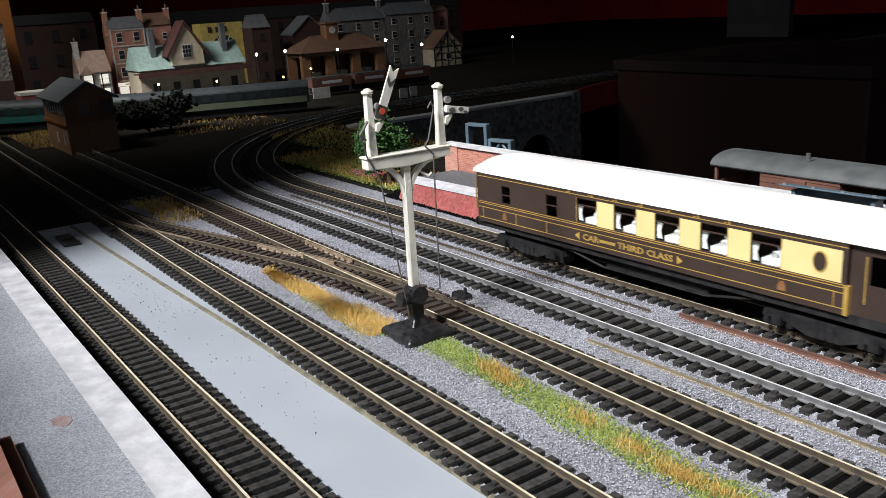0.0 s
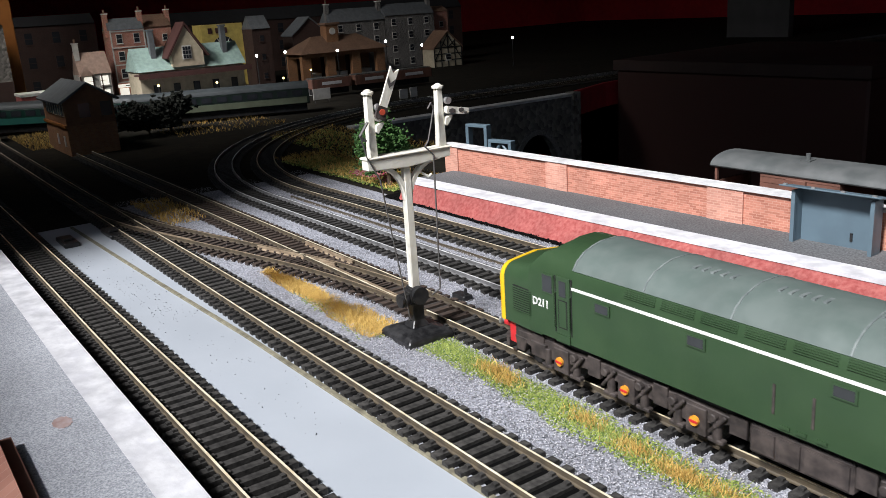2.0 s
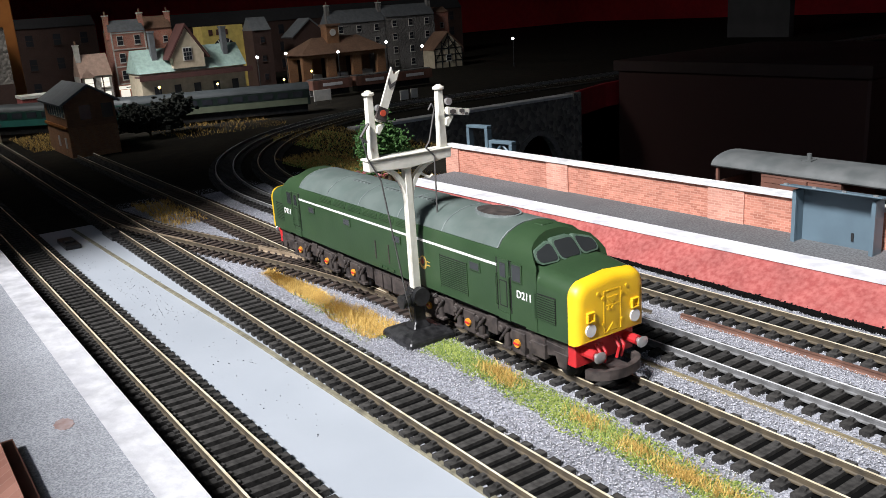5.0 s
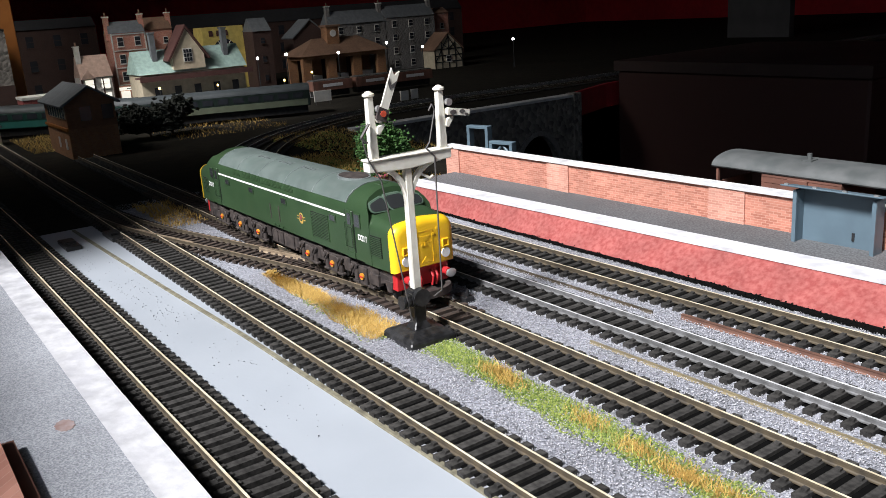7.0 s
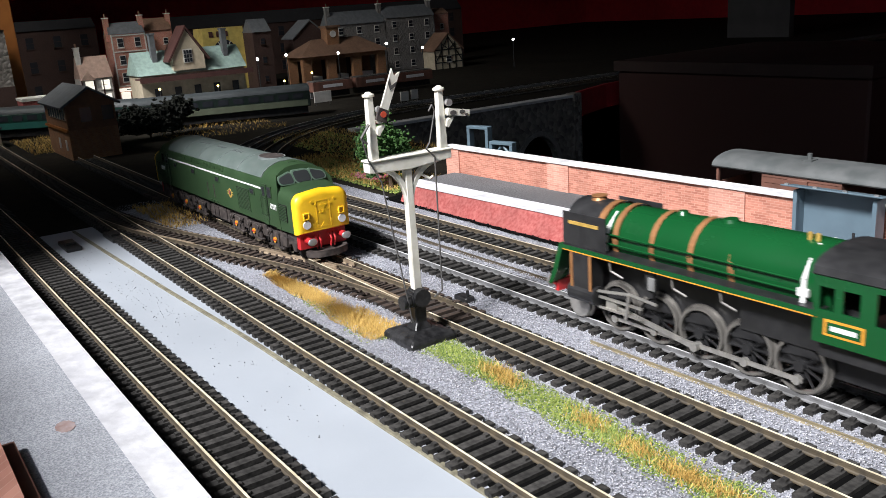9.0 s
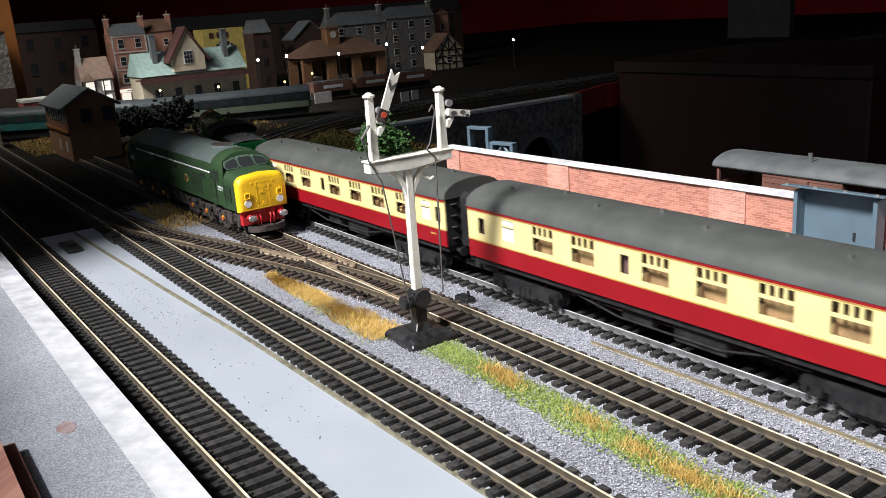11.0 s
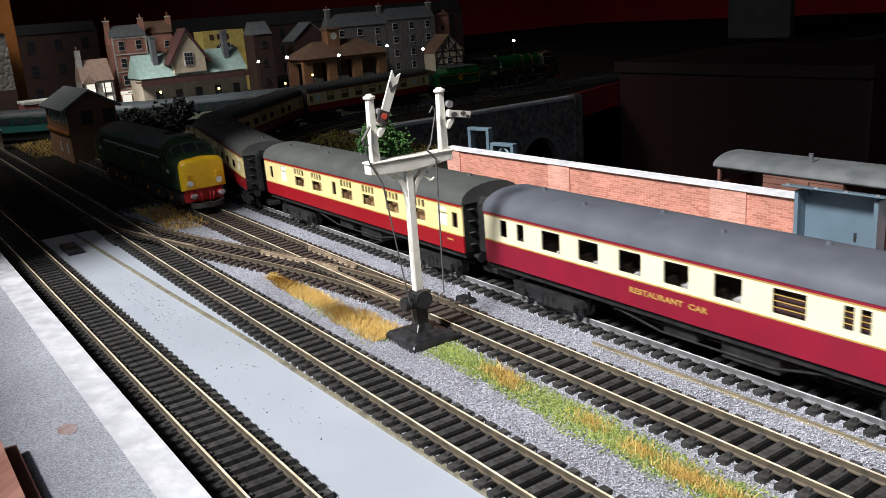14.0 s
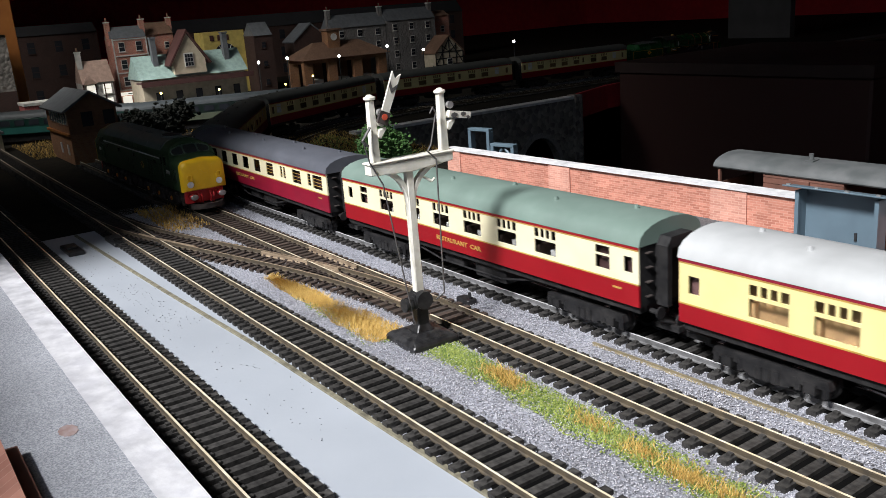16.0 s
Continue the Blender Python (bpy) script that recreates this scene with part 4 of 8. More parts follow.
def diesel_locomotive():
    t = thing("diesel_locomotive", "dark green diesel locomotive with grey roof and yellow nose ends", "locomotive")
    w, zb = 0.0183, 0.0232
    side = [(w, zb), (w, 0.0445), (w - 0.0004, 0.0478)]
    shoulder = [(w - 0.0012, 0.0505), (w - 0.0032, 0.0535), (w - 0.0065, 0.0560), (w - 0.0110, 0.0577), (0.0035, 0.0585)]
    half_prof = side + shoulder
    prof = half_prof + [(-y, z) for y, z in half_prof[::-1]]
    bm = bmesh.new()
    xs = 0.1058
    lean = lambda z: max(0.0, z - 0.0475) * 0.95
    end = lambda s: [(s * (xs + 0.004 - lean(z) * 1.0), y * (1.0 if z < 0.047 else 0.985), z if z < 0.0555 else z - 0.0012) for y, z in prof]
    loft(bm, [end(-1)] + [[(x, y, z) for y, z in prof] for x in (-0.0975, 0.0975)] + [end(1)])
    body = part("body", bm, "loco_green", t, smooth=True)
    # grey roof between the cabs
    cap = shoulder + [(-y, z) for y, z in shoulder[::-1]]
    bm = bmesh.new()
    outer = [(y * 1.012, z + 0.00025) for y, z in cap]
    ring = outer + [(y * 0.95, z - 0.0008) for y, z in cap[::-1]]
    loft(bm, [[(x, y, z) for y, z in ring] for x in (-0.0868, 0.0868)])
    roof = part("roof", bm, "loco_grey", t, "faded grey roof", smooth=True)
    for x in (-0.0868, -0.049, -0.014, 0.022, 0.055, 0.0868):
        bm = bmesh.new()
        loft(bm, [[(x + d, y, z) for y, z in [(y * 1.018, z + 0.0004) for y, z in cap] + [(y * 0.95, z - 0.0005) for y, z in cap[::-1]]] for d in (-0.0003, 0.0003)])
        part("roof_seam", bm, "seam_grey", roof)
    bm = bmesh.new()
    prism(bm, [(-0.066 + 0.0125 * math.cos(a * math.tau / 24), 0.0075 * math.sin(a * math.tau / 24)) for a in range(24)], "z", 0.0565, 0.0592)
    part("fan_rim", bm, "seam_grey", roof)
    bm = bmesh.new()
    prism(bm, [(-0.066 + 0.0115 * math.cos(a * math.tau / 24), 0.0066 * math.sin(a * math.tau / 24)) for a in range(24)], "z", 0.0566, 0.0594)
    part("fan_grille", bm, "chassis", roof)
    for x0 in (-0.030, 0.000, 0.030):
        bm = bmesh.new()
        for k in range(5):
            box(bm, x0 + k * 0.0035, x0 + k * 0.0035 + 0.0012, 0.0020, 0.0060, 0.0578, 0.0588)
        part("roof_vent", bm, "seam_grey", roof)
    part("roof_hatch", bm_box(-0.0965, -0.0920, -0.0030, 0.0030, 0.0578, 0.0590), "loco_green", body, bevel=0.0003)
    # noses
    for s in (-1, 1):
        bm = bmesh.new()
        loft(bm, [nose_ring(s * 0.1030, 0.0182, 0.0480, r=0.0062), nose_ring(s * 0.1130, 0.0179, 0.0470, r=0.0062), nose_ring(s * 0.1256, 0.0172, 0.0454, r=0.0058)])
        nose = part("nose", bm, "loco_green", t, smooth=True)
        bm = bmesh.new()
        loft(bm, [nose_ring(s * 0.1254, 0.01735, 0.0456, 0.0222, 0.0058), nose_ring(s * 0.1278, 0.0170, 0.0452, 0.0222, 0.0058), nose_ring(s * 0.1293, 0.0162, 0.0444, 0.0226, 0.0056), nose_ring(s * 0.1300, 0.0150, 0.0432, 0.0232, 0.0052), nose_ring(s * 0.1302, 0.0136, 0.0420, 0.0240, 0.0046)])
        face = part("nose_panel", bm, "yellow", nose, "bright yellow warning panel", smooth=True)
        xf = s * 0.1302
        fx = lambda d0, d1: sorted((xf + s * d0, xf + s * d1))
        bm = bmesh.new()
        for y in (-0.0042, 0.0042):
            box(bm, *fx(0, 0.00014), y - 0.00025, y + 0.00025, 0.0245, 0.0405)
        for z in (0.0245, 0.0345, 0.0402):
            box(bm, *fx(0, 0.00012), -0.0042, 0.0042, z - 0.00025, z + 0.00025)
        for y, z in ((-0.0048, 0.028), (-0.0048, 0.038), (0.0048, 0.028), (0.0048, 0.038), (0.0, 0.0335), (0.0018, 0.0335), (0.0072, 0.0402), (-0.0072, 0.0402), (-0.0095, 0.0325)):
            tube(bm, (xf - s * 0.0004, y, z), (xf + s * 0.0003, y, z), 0.0007, 10)
        prism(bm, [(-0.0028, 0.0378), (0.0028, 0.0378), (0.0, 0.0350)], "x", *fx(0, 0.0002))
        prism(bm, [(-0.0028, 0.0250), (0.0028, 0.0250), (0.0, 0.0278)], "x", *fx(0, 0.0002))
        part("nose_door", bm, "yellow", nose)
        for y in (-0.0112, 0.0112):
            bm = bmesh.new()
            box(bm, *fx(-0.0010, 0.0010), y - 0.0019, y + 0.0019, 0.0305, 0.0312)
            box(bm, *fx(-0.0010, 0.0010), y - 0.0019, y + 0.0019, 0.0338, 0.0345)
            box(bm, *fx(-0.0010, 0.0010), y - 0.0019, y - 0.0012, 0.0312, 0.0338)
            box(bm, *fx(-0.0010, 0.0010), y + 0.0012, y + 0.0019, 0.0312, 0.0338)
            part("marker_box", bm, "yellow", nose, bevel=0.0002)
            bm = bmesh.new()
            tube(bm, (xf - s * 0.0018, y, 0.0275), (xf + s * 0.0006, y, 0.0275), 0.0024, 16)
            part("headcode_disc", bm, "white", nose, "white headcode disc")
        # buffer beam
        beam = part("buffer_beam", bm_box(*sorted((s * 0.1215, s * 0.1262)), -0.0148, 0.0148, 0.0125, 0.0222), "red_paint", t, "bright red buffer beam", bevel=0.0003)
        for y in (-0.0108, 0.0108):
            bm = bmesh.new()
            tube(bm, (s * 0.126, y, 0.0182), (s * 0.1325, y, 0.0182), 0.0019, 10)
            part("buffer_stock", bm, "red_paint", beam)
            bm = bmesh.new()
            tube(bm, (s * 0.1320, y, 0.0182), (s * 0.1342, y, 0.0182), 0.0011, 8)
            ball(bm, (s * 0.1346, y, 0.0182), 0.0030, 14, 8, (0.24, 1.0, 0.72))
            part("buffer", bm, "silver", beam, "oval silver buffer head", smooth=True)
        for y in (-0.006, -0.0035, 0.0035, 0.006):
            bm = bmesh.new()
            wires(bm, [(s * 0.1275, y, 0.0200), (s * 0.1300, y, 0.0170), (s * 0.1290, y * 0.9, 0.0125)], 0.0006, 6)
            part("brake_pipe", bm, "red_paint", beam)
        bm = bmesh.new()
        n = 10
        arc = [(s * (0.1290 + 0.0085 * math.cos(a)), 0.0130 * math.sin(a)) for a in [(-0.5 + k / n) * math.pi for k in range(n + 1)]]
        inner = [(s * (0.1290 + 0.0062 * math.cos(a)), 0.0105 * math.sin(a)) for a in [(0.5 - k / n) * math.pi for k in range(n + 1)]]
        prism(bm, arc + inner, "z", 0.0088, 0.0125)
        box(bm, *sorted((s * 0.110, s * 0.1350)), -0.004, 0.004, 0.0090, 0.0115)
        part("coupling", bm, "chassis", beam)
        # windscreen: a frame coloured paler for its highlights, and three panes that lean back
        for y0, y1 in ((-0.0146, -0.0062), (-0.0048, 0.0048), (0.0062, 0.0146)):
            pts = []
            for y, z in ((y0, 0.0486), (y1, 0.0486), (y1, 0.0543 if abs(y1) < 0.01 else 0.0518), (y0, 0.0543 if abs(y0) < 0.01 else 0.0518)):
                pts.append((y, z))
            for name, grow, out, m_ in (("window_frame", 0.0006, 0.0003, "cab_frame"), ("windscreen", 0.0, 0.0006, "dark_glass")):
                bm = bmesh.new()
                cy, cz = (y0 + y1) / 2, 0.0514
                ring = [(y + math.copysign(grow, y - cy), z + math.copysign(grow, z - cz)) for y, z in pts]
                sweep = lambda y: abs(y) * 0.10
                soft = []
                for i, p in enumerate(ring):
                    p = Vector(p)
                    u, v = (Vector(ring[i - 1]) - p).normalized(), (Vector(ring[(i + 1) % 4]) - p).normalized()
                    soft += [p + u * 0.0015, p + (u + v) * 0.00045, p + v * 0.0015]
                ring = [(q.x, q.y) for q in soft]
                loft(bm, [[(s * (xs + 0.004 - lean(z) + o - sweep(y)), y, z) for y, z in ring] for o in (-0.0010, out + 0.0009)])
                part(name, bm, m_, body)
    # sides
    for s in (-1, 1):
        y0 = s * w
        def slab(name, x0, x1, z0, z1, d, m_, parent=body, label="", bevel=0.0):
            return part(name, bm_box(x0, x1, *sorted((y0 - s * 0.0002, y0 + s * d)), z0, z1), m_, parent, label, bevel)
        slab("side_stripe", -0.0868, 0.0868, 0.0440, 0.0450, 0.00015, "white", label="thin white stripe")
        for x in (-0.0728, -0.0137, 0.0332, 0.0720):
            slab("window_frame", x - 0.0036, x + 0.0036, 0.0388, 0.0428, 0.00045, "loco_green")
            slab("side_window", x - 0.0029, x + 0.0029, 0.0394, 0.0423, 0.00055, "dark_glass")
        for e in (-1, 1):
            x0, x1 = sorted((e * 0.0875, e * 0.0945))
            slab("cab_door", x0, x1, 0.0262, 0.0478, 0.0004, "loco_green", bevel=0.00015)
            slab("door_window", x0 + 0.0018, x1 - 0.0018, 0.0405, 0.0462, 0.00055, "dark_glass")
            for x in (x0 - 0.0004, x1 + 0.0004):
                bm = bmesh.new()
                wires(bm, [(x, y0, 0.0285), (x, y0 + s * 0.0010, 0.0290), (x, y0 + s * 0.0010, 0.0410), (x, y0, 0.0415)], 0.00025, 5)
                part("handrail", bm, "loco_green", body)
            slab("door_step", x0, x1, 0.0232, 0.0262, 0.0006, "loco_green")
            a, b = sorted((e * 0.0965, e * 0.1015))
            slab("cab_window_frame", a - 0.0006, b + 0.0006, 0.0398, 0.0473, 0.0004, "loco_green")
            slab("cab_window", a, b, 0.0404, 0.0467, 0.0005, "dark_glass")
            a, b = sorted((e * 0.1085, e * 0.1195))
            bm = bmesh.new()
            for k in range(11):
                z = 0.0285 + k * 0.0009
                box(bm, a, b, *sorted((s * 0.0174, s * 0.0183)), z, z + 0.00040)
            part("nose_grille", bm, "loco_green", body)
            part("grille_backing", bm_box(a, b, *sorted((s * 0.0172, s * 0.0180)), 0.0283, 0.0384), "chassis_black", body)
            for xx in (x0 - 0.0009, x1 + 0.0003):
                slab("door_gap", xx, xx + 0.0006, 0.0264, 0.0476, 0.0001, "chassis_black")
            # Black slab rims the flush panel: a recess's shade done as colour.
            slab("door_recess", x0 + 0.0012, x1 - 0.0012, 0.0285, 0.0392, 0.00046, "chassis_black")
            slab("door_panel", x0 + 0.0017, x1 - 0.0017, 0.0290, 0.0388, 0.00056, "loco_green")
            lettering("loco_number", "D211", 0.0042, "white", t, (flat(pose(e * 0.1030, y0 + 0.00015, 0.0340)) if s > 0 else pose(e * 0.1030, y0 - 0.00015, 0.0340, 90)), squeeze=0.95)
        bm = bmesh.new()
        for k in range(16):
            z = 0.0270 + k * 0.00085
            box(bm, -0.0670, -0.0480, *sorted((y0 - s * 0.0002, y0 + s * 0.00035)), z, z + 0.0004)
        box(bm, -0.0674, -0.0670, *sorted((y0, y0 + s * 0.0004)), 0.0266, 0.0408)
        box(bm, -0.0480, -0.0476, *sorted((y0, y0 + s * 0.0004)), 0.0266, 0.0408)
        part("radiator_grille", bm, "loco_green", body)
        slab("grille_backing", -0.0670, -0.0480, 0.0268, 0.0406, 0.00008, "chassis_black")
        for k in range(6):
            x = -0.020 + k * 0.0152
            bm = bmesh.new()
            for j in range(6):
                f = j / 5
                y, z = w - 0.0004 - f * 0.0012, 0.0475 + f * 0.0030
                box(bm, x - 0.0064, x + 0.0064, *sorted((s * (y - 0.0004), s * (y + 0.00045))), z, z + 0.00032)
            part("roof_grille", bm, "loco_green", body)
            bm = bmesh.new()
            prism(bm, [(s * (w - 0.0012), 0.0474), (s * (w - 0.0026), 0.0510), (s * (w - 0.0014), 0.0509), (s * (w - 0.00035), 0.0474)], "x", x - 0.0064, x + 0.0064)
            part("grille_backing", bm, "chassis_black", body)
        for x in (0.006, -0.006):
            slab("door_seam", x, x + 0.0008, 0.0275, 0.0365, 0.0003, "chassis")
        for x in (-0.0100, -0.0040, 0.0010):
            slab("foot_step", x, x + 0.0030, 0.0242, 0.0252, 0.0006, "loco_green")
        # emblem: disc and two bars
        bm = bmesh.new()
        for z in (0.0334, 0.0350):
            box(bm, -0.0400, -0.0296, *sorted((y0, y0 + s * 0.00015)), z, z + 0.0004)
        prism(bm, [(-0.0348 + 0.0027 * math.cos(a * math.tau / 18), 0.0343 + 0.0031 * math.sin(a * math.tau / 18)) for a in range(18)], "y", *sorted((y0, y0 + s * 0.0002)))
        emb = part("emblem", bm, "gold", body)
        bm = bmesh.new()
        prism(bm, [(-0.0348 + 0.0019 * math.cos(a * math.tau / 18), 0.0347 + 0.0020 * math.sin(a * math.tau / 18)) for a in range(18)], "y", *sorted((y0, y0 + s * 0.0003)))
        part("emblem_disc", bm, "loco_green", emb)
        bm = bmesh.new()
        prism(bm, [(-0.0348 + 0.0013 * math.cos(a * math.tau / 14), 0.0349 + 0.0014 * math.sin(a * math.tau / 14)) for a in range(14)], "y", *sorted((y0, y0 + s * 0.0004)))
        part("emblem_lion", bm, "red_face", emb)
    # underframe and bogies
    tank = part("fuel_tank", bm_box(-0.016, 0.016, -0.0150, 0.0150, 0.0105, 0.0200), "chassis", t, bevel=0.0006)
    part("tank_frame", bm_box(-0.024, 0.024, -0.0135, 0.0135, 0.0125, 0.0236), "chassis", tank)
    for s in (-1, 1):
        for x0, x1, z0, z1 in ((-0.015, -0.002, 0.0118, 0.0188), (-0.0005, 0.006, 0.0118, 0.0188), (0.0075, 0.015, 0.0118, 0.0188), (0.0165, 0.0225, 0.0140, 0.0200), (-0.0225, -0.0168, 0.0140, 0.0200)):
            part("tank_panel", bm_box(x0, x1, *sorted((s * 0.0148, s * 0.0156)), z0, z1), "chassis", tank)
    part("floor_frame", bm_box(-0.1235, 0.1235, -0.0140, 0.0140, 0.0195, 0.0240), "chassis_black", t)
    for e in (-1, 1):
        b = part("bogie", bm_box(e * 0.072 - 0.044, e * 0.072 + 0.044, -0.0100, 0.0100, 0.0125, 0.0190), "chassis", t)
        for s in (-1, 1):
            bm = bmesh.new()
            y0, y1 = sorted((s * 0.0128, s * 0.0152))
            c = e * 0.072
            prism(bm, [(c - 0.049, 0.0160), (c - 0.049, 0.0188), (c - 0.030, 0.0196), (c - 0.016, 0.0184), (c, 0.0196), (c + 0.016, 0.0184), (c + 0.030, 0.0196), (c + 0.049, 0.0188), (c + 0.049, 0.0160), (c + 0.034, 0.0115), (c + 0.010, 0.0145), (c - 0.010, 0.0145), (c - 0.034, 0.0115)], "y", y0, y1)
            for x in (0.0955, 0.0635, 0.0345):
                box(bm, e * x - 0.0038, e * x + 0.0038, *sorted((s * 0.0140, s * 0.0163)), 0.0092, 0.0185)
                for d in (-0.0075, 0.0075):
                    tube(bm, (e * x + d, s * 0.0152, 0.0095), (e * x + d, s * 0.0152, 0.0165), 0.0016, 7)
                    box(bm, e * x + d - 0.0028, e * x + d + 0.0028, *sorted((s * 0.0140, s * 0.0166)), 0.0090, 0.0104)
            for x in (0.0790, 0.0490, 0.108):
                box(bm, e * x - 0.0030, e * x + 0.0030, *sorted((s * 0.0140, s * 0.0160)), 0.0130, 0.0205)
            box(bm, *sorted((e * 0.1035, e * 0.1115)), *sorted((s * 0.0135, s * 0.0168)), 0.0118, 0.0178)
            box(bm, *sorted((e * 0.1000, e * 0.1225)), *sorted((s * 0.0130, s * 0.0150)), 0.0160, 0.0215)
            prism(bm, [(e * 0.1150, 0.0165), (e * 0.1225, 0.0165), (e * 0.1215, 0.0105), (e * 0.1175, 0.0105)], "y", *sorted((s * 0.0132, s * 0.0154)))
            for x in (0.0870, 0.0715, 0.0560, 0.0420, 0.0265):
                wires(bm, [(e * x - 0.0030, s * 0.0160, 0.0188), (e * x, s * 0.0166, 0.0150), (e * x + 0.0030, s * 0.0160, 0.0118)], 0.0008, 5)
                tube(bm, (e * x + 0.0015, s * 0.0150, 0.0172), (e * x + 0.0015, s * 0.0172, 0.0172), 0.0016, 8)
            part("side_frame", bm, "chassis", b, bevel=0.0003)
            for x in (0.0955, 0.0635, 0.0345):
                bm = bmesh.new()
                tube(bm, (e * x, s * 0.0160, 0.0138), (e * x, s * 0.0172, 0.0138), 0.0017, 14)
                ax = part("axlebox", bm, "orange", b, "orange axlebox cover")
                part("axle_bar", bm_box(e * x - 0.0015, e * x + 0.0015, *sorted((s * 0.0171, s * 0.0175)), 0.0134, 0.0141), "red_paint", ax)
        for x in (0.0955, 0.0635, 0.0345, 0.1160):
            wheelset(b, e * x, 0.0070 if x < 0.11 else 0.0052)
    return t


diesel = diesel_locomotive()


# ---- the steam engine; its front buffers stand at x = 0.128 ----
WHEEL_R, CRANK = 0.0102, 0.0045
DRIVER_X = (0.0900, 0.0690, 0.0480, 0.0270, 0.0060)


def spoked_wheel():
    bm = bmesh.new()
    for s in (-1, 1):
        yi, yo = s * 0.0072, s * 0.0094
        n = 24
        for r0, r1, ya, yb in ((WHEEL_R - 0.0011, WHEEL_R, yi, yo), (WHEEL_R - 0.0004, WHEEL_R + 0.0009, s * 0.0066, s * 0.0074)):
            ring = [[bm.verts.new((r * math.cos(k * math.tau / n), y, r * math.sin(k * math.tau / n))) for k in range(n)] for r, y in ((r0, ya), (r1, ya), (r1, yb), (r0, yb))]
            for a in range(4):
                for k in range(n):
                    bm.faces.new((ring[a][k], ring[a][(k + 1) % n], ring[(a + 1) % 4][(k + 1) % n], ring[(a + 1) % 4][k]))
    tread = bm
    bm = bmesh.new()
    for s in (-1, 1):
        tube(bm, (0, s * 0.0070, 0), (0, s * 0.0104, 0), 0.0021, 12)
        for k in range(12):
            a = k * math.tau / 12
            tube(bm, (0.0015 * math.cos(a), s * 0.0083, 0.0015 * math.sin(a)), ((WHEEL_R - 0.0015) * math.cos(a), s * 0.0083, (WHEEL_R - 0.0015) * math.sin(a)), 0.0005, 4)
        tube(bm, (CRANK, s * 0.0078, 0), (CRANK, s * 0.0100, 0), 0.0020, 10)
        prism(bm, [(-0.0035, -0.0068), (-0.0070, -0.0040), (-0.0080, 0), (-0.0070, 0.0040), (-0.0035, 0.0068)], "y", *sorted((s * 0.0078, s * 0.0092)))
    tube(bm, (0, -0.0072, 0), (0, 0.0072, 0), 0.0012, 8)
    return mesh_of("tread", tread, "tyre", smooth=True), mesh_of("spokes", bm, "steam_black")


DRIVERS, RODS = [], []


